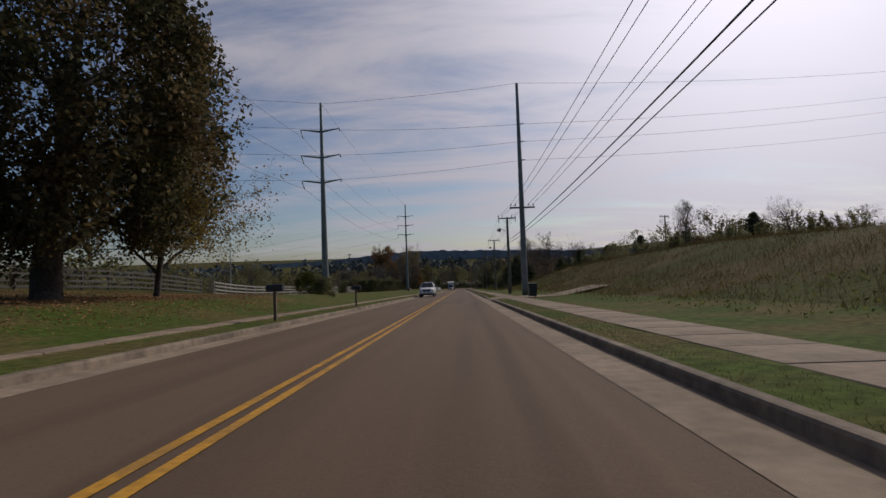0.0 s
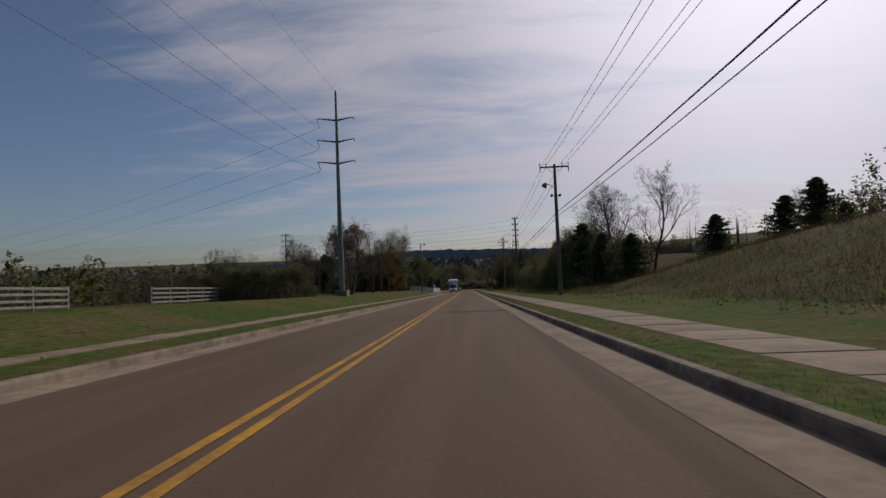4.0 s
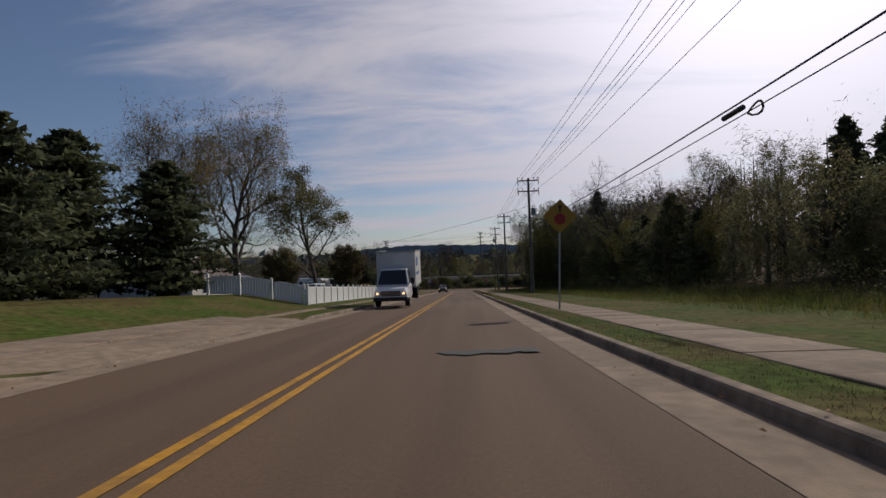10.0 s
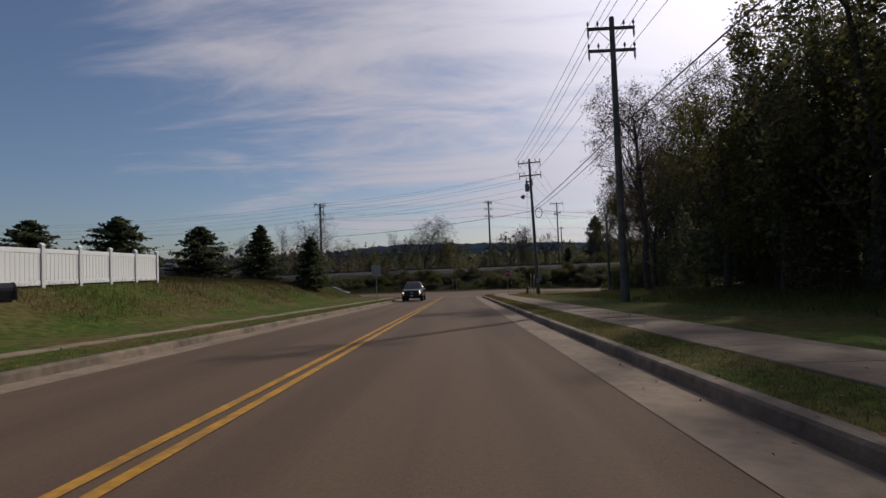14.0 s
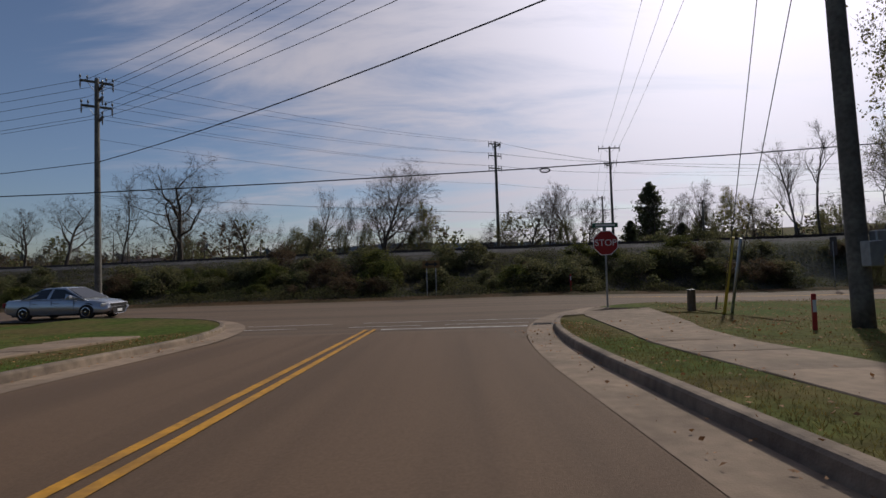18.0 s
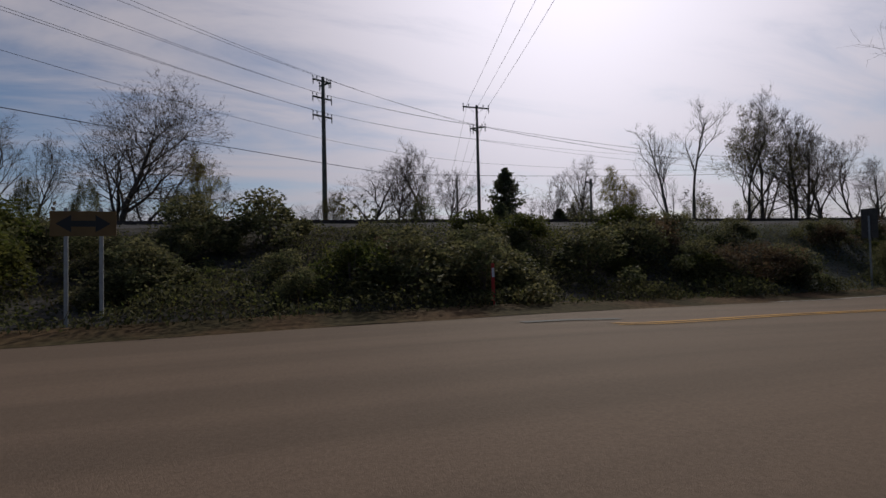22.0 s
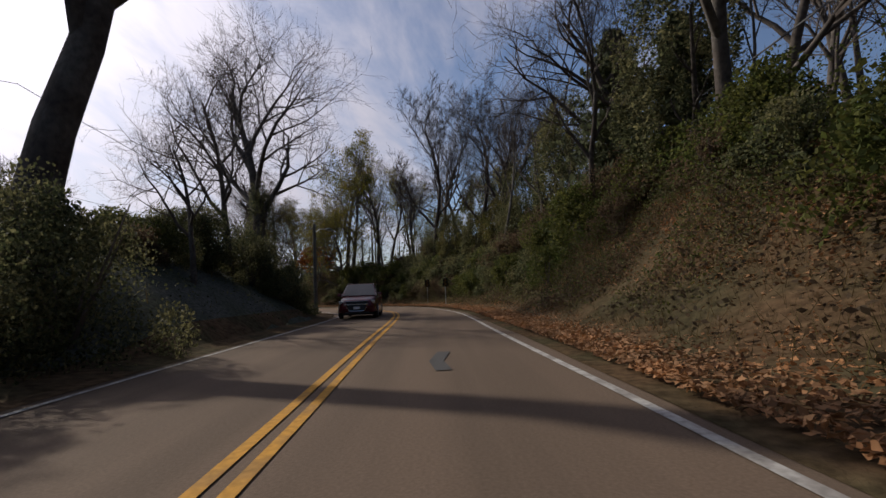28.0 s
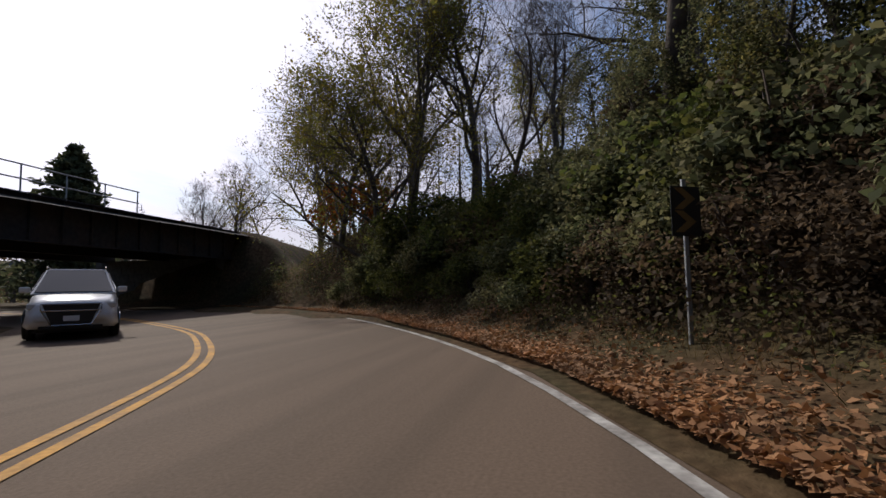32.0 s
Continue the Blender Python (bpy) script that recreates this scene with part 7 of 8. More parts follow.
ahead, z0 = sign_post("yellow diamond stop-ahead warning sign, slightly tilted", 3.75, -105.7, 0, 3.8, 2.5)
cz = 3.5
plate = part("diamond", polygon(4, 0.64, -0.012, 0.0, 0, 0, cz), "sign_yellow", ahead)
part("octagon", polygon(8, 0.22, -0.016, -0.0125, math.pi / 8, 0, cz - 0.1), "stop_red", plate)
part("arrow", join(box(-0.03, -0.016, cz + 0.15, 0.03, -0.0125, cz + 0.34), prism([(-0.09, cz + 0.32), (0.09, cz + 0.32), (0, cz + 0.46)], -0.016, -0.0125)), "sign_black", plate)
back_sign, z0 = sign_post("bare metal back of a rectangular road sign on a post", -6.55, -22, 180, 2.9)
part("plate", box(-0.38, -0.012, 2.15, 0.38, 0.0, 3.05, 0.004), "sign_back", back_sign)
part("brace", box(-0.3, 0.036, 2.5, 0.3, 0.046, 2.56), "galv", back_sign)

arrows, z0 = sign_post("yellow board with a black double-headed arrow facing the road", -0.83, 11.6, 0, 2.2)
part("post", box(0.52, 0.0, -0.35, 0.584, 0.035, 2.2, 0.006), "galv", arrows)
cz = 2.45 - z0
plate = part("board", box(-0.24, -0.014, cz - 0.23, 0.8, 0.0, cz + 0.23, 0.004), "sign_dim", arrows)
arrow = [(-0.5, 0), (-0.22, 0.2), (-0.22, 0.07), (0.22, 0.07), (0.22, 0.2), (0.5, 0), (0.22, -0.2), (0.22, -0.07), (-0.22, -0.07), (-0.22, -0.2)]
part("arrow", prism([(0.28 + x * 0.86, cz + z * 0.8) for x, z in arrow], -0.018, -0.0145), "sign_black", plate)

low, z0 = sign_post("yellow diamond low-clearance sign with an orange speed plate", 24.5, 2.8, -90, 3.6)
cz = 3.2 - z0
plate = part("diamond", polygon(4, 0.64, -0.012, 0.0, 0, 0, cz), "sign_yellow", low)
part("letters", text_data("10'-", 0.3, Matrix.Translation((-0.04, -0.014, cz))), "sign_black", plate)
for s in (-1, 1):
    part("arrow", prism([(-0.09, cz + s * 0.38), (0.09, cz + s * 0.38), (0, cz + s * 0.24)], -0.016, -0.0125), "sign_black", plate)
plate = part("speed_plate", box(-0.3, -0.012, cz - 1.15, 0.3, 0.0, cz - 0.62, 0.004), "sign_orange", low)
part("letters", text_data("25", 0.32, Matrix.Translation((0, -0.014, cz - 0.86))), "sign_black", plate)
back_sign, z0 = sign_post("white rectangular back of a small road sign", 38.2, 14.6, 90, 2.9, 2)
part("plate", box(-0.47, 0.036, 2.1, 0.47, 0.05, 2.8, 0.006), "sign_white", back_sign)
tall, z0 = sign_post("tall dark rectangular sign back on two rails", 25.6, 14.1, 90, 3.0)
part("plate", box(-0.3, -0.02, 2.1 - z0 + 0.1, 0.3, 0.0, 3.4 - z0, 0.005), "grey_board", tall)
for x, y in ((76.9, 7.2), (81.5, 8.7), (89.0, 11.3)):
    chev, z0 = sign_post("dark-backed chevron board on a post at the bend", x, y, -60, 2.2)
    part("plate", box(-0.23, -0.012, 1.45, 0.23, 0.0, 2.1, 0.004), "sign_black", chev)
    for k in (0.0, 0.3):
        part("chevron", prism([(-0.18, 1.5 + k), (-0.05, 1.5 + k), (0.15, 1.64 + k), (-0.05, 1.78 + k), (-0.18, 1.78 + k), (0.0, 1.64 + k)], -0.016, -0.0125), "sign_dim", chev)
for x, y, h in ((8.0, 12.3, 1.15), (7.4, -8.7, 0.85)):
    m = thing("marker_post", "red plastic cable marker post", "marker post", Matrix.Translation((x, y, max(terrain(x, y), road_z(x, y)))), group="marker posts")
    part("stake", box(-0.045, -0.015, -0.2, 0.045, 0.015, h, 0.008), "red_plastic", m)
    part("label_plate", box(-0.035, -0.02, h - 0.35, 0.035, -0.0155, h - 0.12), "sign_white", m)


# ---- small roadside things ----
def mailbox(x, y, yaw, mat, label, h=1.05):
    z = max(terrain(x, y), road_z(x, y)) + 0.12
    ob = thing("mailbox", label, "mailbox", Matrix.Translation((x, y, z)) @ rot_z(yaw), group="mailboxes")
    part("post", box(-0.05, -0.05, -0.3, 0.05, 0.05, h, 0.008), "wood_post", ob)
    part("plank", box(-0.09, -0.28, h, 0.09, 0.26, h + 0.03, 0.004), "wood_post", ob)
    shell = [(-0.11, 0), (-0.11, 0.13)] + [(-0.11 * math.cos(a * math.pi / 8), 0.13 + 0.11 * math.sin(a * math.pi / 8)) for a in range(1, 8)] + [(0.11, 0.13), (0.11, 0)]
    body = part("box", prism([(a, h + 0.035 + b) for a, b in shell], -0.3, 0.28), mat, ob, smooth=False)
    part("door", prism([(a * 1.05, h + 0.033 + b * 1.03) for a, b in shell], -0.32, -0.301), mat, body)
    part("flag", join(box(0.115, -0.05, h + 0.06, 0.125, -0.02, h + 0.3), box(0.115, -0.05, h + 0.22, 0.125, 0.1, h + 0.3)), "red_plastic", body)
    return ob


mailbox(-6.4, -278.8, 90, "black", "dark mailbox on a timber post at the kerb")
mailbox(-6.4, -265.2, 90, "black", "dark mailbox on a timber post at the kerb")
mailbox(-6.1, -55.8, 150, "black", "dark metal mailbox on a stout timber post", 0.95)
bin_ob = thing("wheelie_bin", "dark green wheeled bin standing by the pavement", "bin", Matrix.Translation((5.6, -259, road_z(5.6, -259) + 0.2)))
part("body", prism([(-0.24, 0.08), (0.24, 0.08), (0.3, 0.95), (-0.3, 0.95)], -0.3, 0.3), "green_bin", bin_ob)
part("lid", box(-0.33, -0.34, 0.95, 0.33, 0.33, 1.03, 0.03), "green_bin", bin_ob)
for s in (-0.24, 0.24):
    part("wheel", moved(lathe([(0.1, -0.03), (0.1, 0.03)], 12), Matrix.Translation((s, 0.3, 0.1)) @ Matrix.Rotation(math.pi / 2, 4, "Y")), "tyre", bin_ob)
ut = thing("utility_box", "beige metal utility cabinet on the lawn", "utility box", Matrix.Translation((-11, -93, terrain(-11, -93) + 0.1)))
part("cabinet", box(-0.35, -0.25, 0, 0.35, 0.25, 0.8, 0.03), "utility", ut)
part("lid", box(-0.38, -0.28, 0.8, 0.38, 0.28, 0.86, 0.02), "utility", ut)
drain = thing("storm_drain", "dark iron drain grate set in the gutter at the corner", "drain", Matrix.Translation((3.02, -4.45, road_z(3.0, -4.45) + 0.012)) @ rot_z(-14))
part("pit", box(-0.24, -0.42, -0.3, 0.24, 0.42, 0.004), "black", drain)
part("frame", join(box(-0.28, -0.46, 0, -0.24, 0.46, 0.016), box(0.24, -0.46, 0, 0.28, 0.46, 0.016), box(-0.24, -0.46, 0, 0.24, -0.42, 0.016), box(-0.24, 0.42, 0, 0.24, 0.46, 0.016)), "rust", drain)
for k in range(6):
    part("bar", box(-0.24, -0.36 + k * 0.14, 0.005, 0.24, -0.32 + k * 0.14, 0.014), "rust", drain)

# ---- fences ----
board_mesh = mesh_data("board", box(-0.083, -0.012, 0.08, 0.083, 0.012, 1.12, 0.004), "vinyl")
vrail_mesh = mesh_data("rail", box(-0.85, -0.025, 0.0, 0.85, 0.025, 0.14, 0.006), "vinyl")
vpost_mesh = mesh_data("post", join(box(-0.063, -0.063, -0.3, 0.063, 0.063, 1.24, 0.006), prism([(-0.075, 1.24), (0.075, 1.24), (0.075, 1.26), (0.0, 1.33), (-0.075, 1.26)], -0.075, 0.075)), "vinyl")


def vinyl_fence(a, b, label):
    a, b = Vector(a), Vector(b)
    n = max(1, round((b - a).length / 1.83))
    ob = thing("fence", label, "fence")
    yaw = math.atan2(b.y - a.y, b.x - a.x)
    for k in range(n + 1):
        p = a.lerp(b, k / n)
        part("post", vpost_mesh, "", ob, at=Matrix.Translation((p.x, p.y, terrain(p.x, p.y) + 0.12)))
    for k in range(n):
        p, q = a.lerp(b, k / n), a.lerp(b, (k + 1) / n)
        zp, zq = terrain(p.x, p.y), terrain(q.x, q.y)
        c = (p + q) / 2
        m = Matrix.Translation((c.x, c.y, (zp + zq) / 2 + 0.12)) @ Matrix.Rotation(yaw, 4, "Z")
        tilt = Matrix.Rotation(-math.atan2(zq - zp, (q - p).length), 4, "Y")
        for rz in (0.06, 1.02):
            part("rail", vrail_mesh, "", ob, at=m @ tilt @ Matrix.Translation((0, 0, rz)))
        for i in range(10):
            x = -0.79 + i * 0.1755
            part("board", board_mesh, "", ob, at=m @ Matrix.Translation((x, 0, x * (zq - zp) / (q - p).length)))


vinyl_fence((-9.2, -94.5, 0), (-9.2, -64.0, 0), "white vinyl privacy fence with capped posts along the pavement")
vinyl_fence((-15.5, -94.2, 0), (-9.4, -94.5, 0), "white vinyl fence return in shade")
vinyl_fence((-10.9, -58.3, 0), (-13.0, -41.0, 0), "white vinyl fence running away beyond a gateway")

rail_mesh = mesh_data("rail", box(-1.24, -0.02, -0.075, 1.24, 0.02, 0.075, 0.006), "old_board")
fpost_mesh = mesh_data("post", box(-0.06, -0.06, -0.3, 0.06, 0.06, 1.5, 0.01), "old_board")
drail_mesh = mesh_data("rail", box(-1.24, -0.02, -0.075, 1.24, 0.02, 0.075, 0.006), "grey_board")
dpost_mesh = mesh_data("post", box(-0.06, -0.06, -0.3, 0.06, 0.06, 1.5, 0.01), "grey_board")
for y0, y1, pm, rm, text in ((-304, -250, dpost_mesh, drail_mesh, "dark four-rail paddock fence"), (-247.5, -198, fpost_mesh, rail_mesh, "pale four-rail timber paddock fence"), (-190, -170, fpost_mesh, rail_mesh, "weathered four-rail timber paddock fence")):
    ob = thing("fence", text, "fence")
    n = round((y1 - y0) / 2.44)
    for k in range(n + 1):
        y = y0 + (y1 - y0) * k / n
        part("post", pm, "", ob, at=Matrix.Translation((-24.5, y, terrain(-24.5, y))))
    for k in range(n):
        ya, yb = y0 + (y1 - y0) * k / n, y0 + (y1 - y0) * (k + 1) / n
        za, zb = terrain(-24.5, ya), terrain(-24.5, yb)
        for rz in (0.3, 0.66, 1.02, 1.38):
            part("rail", rm, "", ob, at=Matrix.Translation((-24.42, (ya + yb) / 2, (za + zb) / 2 + rz + random.uniform(-0.015, 0.015))) @ rot_z(90) @ Matrix.Rotation(-math.atan2(zb - za, yb - ya), 4, "Y"))
for x, y in ((-15.4, -121), (-20.5, -127), (-17.5, -109)):
    st = thing("stake", "short pale yellow marker stake on the lawn", "stake", Matrix.Translation((x, y, terrain(x, y))))
    part("shaft", tube([(0, 0, -0.1), (0, 0, 0.85)], 0.035, 6), "stake_yellow", st)

# riprap on the bank
rocks = thing("riprap", "loose pale limestone riprap heaped on the bank", "rocks", kind="structure")
shapes = []
for s in range(6):
    rr = random.Random(70 + s)
    bm = bmesh.new()
    bmesh.ops.create_icosphere(bm, subdivisions=1, radius=0.5)
    for w in bm.verts:
        w.co *= rr.uniform(0.7, 1.25)
        w.co.z *= 0.7
    bm.verts.index_update()
    shapes.append(mesh_data("rock", ([tuple(w.co) for w in bm.verts], [tuple(w.index for w in fc.verts) for fc in bm.faces]), "rock"))
    bm.free()
rr = random.Random(3)


def rock_place(lo, hi):
    x = 21.5 + 14.5 * rr.random() ** 1.1
    y = along(NEAR_EDGE, x) - 0.35 - rr.random() * 2.6
    s = rr.uniform(lo, hi)
    z = max(terrain(x, y), road_z(x, y)) + 0.08 + s * 0.12 + rr.uniform(0, 0.12)
    return Matrix.Translation((x, y, z)) @ Matrix.Rotation(rr.uniform(0, 6.28), 4, (rr.gauss(0, 1), rr.gauss(0, 1), 1.5)) @ Matrix.Diagonal((s * rr.uniform(0.9, 1.6), s, s * rr.uniform(0.6, 0.9), 1))


for k in range(300):
    part("rock", shapes[k % 6], "", rocks, at=rock_place(0.16, 0.32))
small = []
for k in range(900):
    me = shapes[k % 6]
    small.append(moved(([tuple(w.co) for w in me.vertices], [tuple(p.vertices) for p in me.polygons]), rock_place(0.08, 0.2)))
tagged(part("rubble", join(*small), "rock", rocks), kind="stuff")


# ---- vehicles ----
def hull(sections, n_corner=2):
    """A shell lofted along y; each section is (y, z low, z high, half width low, half width high, corner radius)."""
    v, f, m = [], [], 0
    a, b = sections[0], sections[-1]
    sections = [a, (a[0] + 0.012, *a[1:])] + list(sections[1:-1]) + [(b[0] - 0.012, *b[1:]), b]
    for y, zl, zh, wl, wh, c in sections:
        zm = zl + (zh - zl) * 0.55
        wm = max(wl, wh) if abs(wl - wh) < 0.12 else wl + (wh - wl) * 0.5
        half = [(wl - c * 0.6, zl), (wl, zl + c * 0.6), (wm, zm), (wh, zh - c), (wh - c * 0.35, zh - c * 0.3), (wh - c, zh), (wh * 0.4, zh + c * 0.12)]
        ring = half + [(-a, b) for a, b in reversed(half)]
        m = len(ring)
        v += [(a, y, b) for a, b in ring]
    k = len(sections)
    for i in range(k - 1):
        f += [(i * m + j, i * m + (j + 1) % m, (i + 1) * m + (j + 1) % m, (i + 1) * m + j) for j in range(m)]
    f.append(tuple(range(m - 1, -1, -1)))
    f.append(tuple((k - 1) * m + j for j in range(m)))
    return v, f


def pane(a, b, c, d, inset=0.06, proud=0.012, thick=0.02):
    """A glass pane inside the quad a, b, c, d, standing a little proud of it."""
    q = [Vector(p) for p in (a, b, c, d)]
    mid = sum(q, Vector()) / 4
    nrm = (q[1] - q[0]).cross(q[3] - q[0]).normalized()
    ins = [p + (mid - p).normalized() * inset for p in q]
    v = [tuple(p + nrm * proud) for p in ins] + [tuple(p - nrm * thick) for p in ins]
    return v, [(0, 1, 2, 3), (7, 6, 5, 4)] + [(i, i + 4, (i + 1) % 4 + 4, (i + 1) % 4) for i in range(4)]


def wheel(ob, x, y, r, w=0.24, rim_mat="chrome"):
    m = Matrix.Translation((x, y, r)) @ Matrix.Rotation(math.pi / 2, 4, "Y")
    s = 1 if x > 0 else -1
    arch = part("wheel_arch", moved(lathe([(r * 1.16, -0.02), (r * 1.16, 0.02)], 20), Matrix.Translation((x + s * (w / 2 - 0.1), y, r * 1.05)) @ Matrix.Rotation(math.pi / 2, 4, "Y")), "black", ob)
    wh = part("wheel", moved(lathe([(r * 0.62, -w / 2), (r * 0.94, -w / 2), (r, -w * 0.36), (r, w * 0.36), (r * 0.94, w / 2), (r * 0.62, w / 2)], 24), m), "tyre", ob, smooth=False)
    face = s * (w / 2 + 0.004)
    part("rim", moved(lathe([(r * 0.63, -0.02), (r * 0.63, 0.012), (r * 0.56, 0.016), (r * 0.5, -0.01), (r * 0.16, -0.004), (r * 0.14, 0.02), (0.01, 0.024)], 20), Matrix.Translation((x + face, y, r)) @ Matrix.Rotation(s * math.pi / 2, 4, "Y")), rim_mat, wh, smooth=False)
    for k in range(5):
        a = k * 1.2566
        part("spoke_gap", moved(box(r * 0.22, -0.045, 0.0, r * 0.5, 0.045, 0.012), Matrix.Translation((x + face, y, r)) @ Matrix.Rotation(s * math.pi / 2, 4, "Y") @ Matrix.Rotation(a, 4, "Z")), "black", wh)
    return arch


def cabin(ob, mat, y0, y1, z0, z1, w0, w1, front, rear, split=()):
    """A greenhouse: y0 is its front foot and y1 its rear foot; front and rear are how far the pillars lean in."""
    part("cab", hull([(y1, z0, z0 + 0.03, w0, w0, 0.02), (y1 + (rear * 0.5), z0, (z0 + z1) / 2, w0, (w0 + w1) / 2, 0.05), (y1 + rear, z0, z1, w0, w1, 0.07), ((y0 + y1) / 2, z0, z1 + 0.025, w0, w1, 0.07),
                      (y0 - front, z0, z1, w0, w1, 0.07), (y0 - front * 0.5, z0, (z0 + z1) / 2, w0, (w0 + w1) / 2, 0.05), (y0, z0, z0 + 0.03, w0, w0, 0.02)]), mat, ob, smooth=False)
    part("windscreen", pane((-w0, y0, z0 + 0.03), (w0, y0, z0 + 0.03), (w1, y0 - front, z1), (-w1, y0 - front, z1), 0.09, 0.022), "glass_dark", ob)
    part("rear_window", pane((w0, y1, z0 + 0.03), (-w0, y1, z0 + 0.03), (-w1, y1 + rear, z1), (w1, y1 + rear, z1), 0.1, 0.022), "glass_dark", ob)
    stops = [0.0] + list(split) + [1.0]
    for s in (-1, 1):
        for a, b in zip(stops, stops[1:]):
            lo = lambda u: (s * w0, y0 + (y1 - y0) * u, z0 + 0.03)
            hi = lambda u: (s * w1, (y0 - front) + (y1 + rear - y0 + front) * u, z1)
            q = (lo(a), lo(b), hi(b), hi(a)) if s < 0 else (lo(b), lo(a), hi(a), hi(b))
            part("side_window", pane(*[tuple(p) for p in q], 0.085, 0.014), "glass_dark", ob)


def door_lines(ob, w, ys, z0, z1, mat):
    for s in (-1, 1):
        for y in ys:
            part("door_seam", box(s * w - 0.006, y - 0.008, z0, s * w + 0.006, y + 0.008, z1), "black", ob)
        for a, b in zip(ys, ys[1:]):
            part("door_handle", box(s * (w + 0.012) - 0.012, b + 0.1, z1 - 0.14, s * (w + 0.012) + 0.012, b + 0.3, z1 - 0.1, 0.006), mat, ob)


def lights(ob, y, w, z, hw, hz, lit=False):
    for s in (-1, 1):
        h = part("headlight", box(s * w - hw, y - 0.08, z - hz, s * w + hw, y + 0.015, z + hz, 0.02), "lamp_glass", ob)
        if lit:
            part("bulb", moved(lathe([(0.075, 0.0), (0.06, 0.012), (0.02, 0.018)], 12), Matrix.Translation((s * w, y + 0.016, z)) @ Matrix.Rotation(-math.pi / 2, 4, "X")), "lamp_lit", h, "warm lit headlamp bulb")
        part("indicator", box(s * (w + hw * 0.7) - 0.03, y - 0.06, z - hz * 0.9, s * (w + hw * 0.7) + 0.03, y + 0.022, z + hz * 0.9, 0.008), "amber", h)


def pickup(label, x, y, yaw, mat, length=5.6, width=1.98, height=1.88, chrome=True, bed_low=False):
    """A pickup with its front bumper at x, y."""
    z = road_z(x, y) + 0.02
    pitch = math.atan2(road_z(x, y + 2) - road_z(x, y - 2), 4.0) * (1 if abs(yaw) < 90 else -1)
    ob = thing("pickup_truck", label, "pickup truck", Matrix.Translation((x, y, z)) @ rot_z(yaw) @ Matrix.Rotation(pitch, 4, "X") @ Matrix.Translation((0, -0.1, 0)))
    w = width / 2
    hood, belt = 0.60 * height, 0.65 * height
    part("body", hull([(-length + 0.08, 0.52, belt, w - 0.05, w - 0.04, 0.05), (-length + 0.2, 0.44, belt, w, w - 0.02, 0.06), (-4.1, 0.42, belt, w, w - 0.02, 0.06), (-3.2, 0.40, belt, w, w - 0.02, 0.06), (-1.75, 0.40, belt + 0.01, w, w - 0.04, 0.08),
                       (-1.45, 0.40, belt + 0.01, w, w - 0.06, 0.1), (-0.9, 0.42, hood + 0.05, w + 0.01, w - 0.08, 0.13), (-0.45, 0.44, hood, w, w - 0.1, 0.15), (-0.16, 0.46, hood - 0.06, w - 0.03, w - 0.13, 0.15), (-0.05, 0.5, hood - 0.13, w - 0.06, w - 0.16, 0.14), (0.0, 0.56, hood - 0.24, w - 0.1, w - 0.18, 0.1)]), mat, ob, smooth=True)
    cabin(ob, mat, -1.5, -3.5, belt - 0.03, height, w - 0.07, w - 0.27, 0.78, 0.2, (0.62,))
    part("bed_floor", box(-w + 0.12, -length + 0.2, belt + 0.004, w - 0.12, -3.55, belt + 0.012), "black", ob)
    for s in (-1, 1):
        part("bed_rail", box(s * (w - 0.09) - 0.05, -length + 0.15, belt, s * (w - 0.09) + 0.05, -3.5, belt + 0.05, 0.015), mat, ob)
        part("wing_mirror", box(s * (w + 0.13) - 0.12, -1.72, belt + 0.06, s * (w + 0.13) + 0.12, -1.62, belt + 0.28, 0.03), "black", ob)
        part("side_marker", box(s * (w - 0.05) - 0.03, -0.2, 0.42 * height, s * (w - 0.05) + 0.03, -0.06, 0.46 * height), "amber", ob)
    grille = part("grille", prism([(-0.46, hood - 0.46), (0.46, hood - 0.46), (0.55, hood - 0.12), (-0.55, hood - 0.12)], -0.06, 0.02), "chrome" if chrome else "black", ob)
    part("mesh", prism([(-0.42, hood - 0.43), (0.42, hood - 0.43), (0.5, hood - 0.155), (-0.5, hood - 0.155)], -0.02, 0.028), "black", grille)
    part("badge", moved(lathe([(0.09, 0.0), (0.08, 0.012)], 14), Matrix.Translation((0, 0.03, hood - 0.275)) @ Matrix.Rotation(-math.pi / 2, 4, "X") @ Matrix.Diagonal((1.3, 0.6, 1, 1))), "chrome", grille)
    lights(ob, -0.02, 0.73, hood - 0.28, 0.14, 0.13, lit=not chrome)
    bumper = part("bumper", box(-w + 0.03, -0.3, 0.42, w - 0.03, 0.12, 0.68, 0.06), mat if chrome else "black", ob)
    part("air_intake", box(-0.42, 0.05, 0.47, 0.42, 0.126, 0.57, 0.01), "black", bumper)
    for s in (-0.68, 0.68):
        fog = part("fog_lamp", moved(lathe([(0.085, 0.0), (0.085, 0.012), (0.06, 0.016)], 14), Matrix.Translation((s, 0.116, 0.54)) @ Matrix.Rotation(-math.pi / 2, 4, "X")), "black", bumper)
        part("lens", moved(lathe([(0.055, 0.016), (0.05, 0.022)], 12), Matrix.Translation((s, 0.116, 0.54)) @ Matrix.Rotation(-math.pi / 2, 4, "X")), "lamp_glass", fog)
    part("valance", box(-w + 0.12, -0.1, 0.3, w - 0.12, 0.04, 0.42, 0.03), "black", ob)
    part("plate", box(-0.15, 0.121, 0.44, 0.15, 0.128, 0.53), "sign_white", bumper)
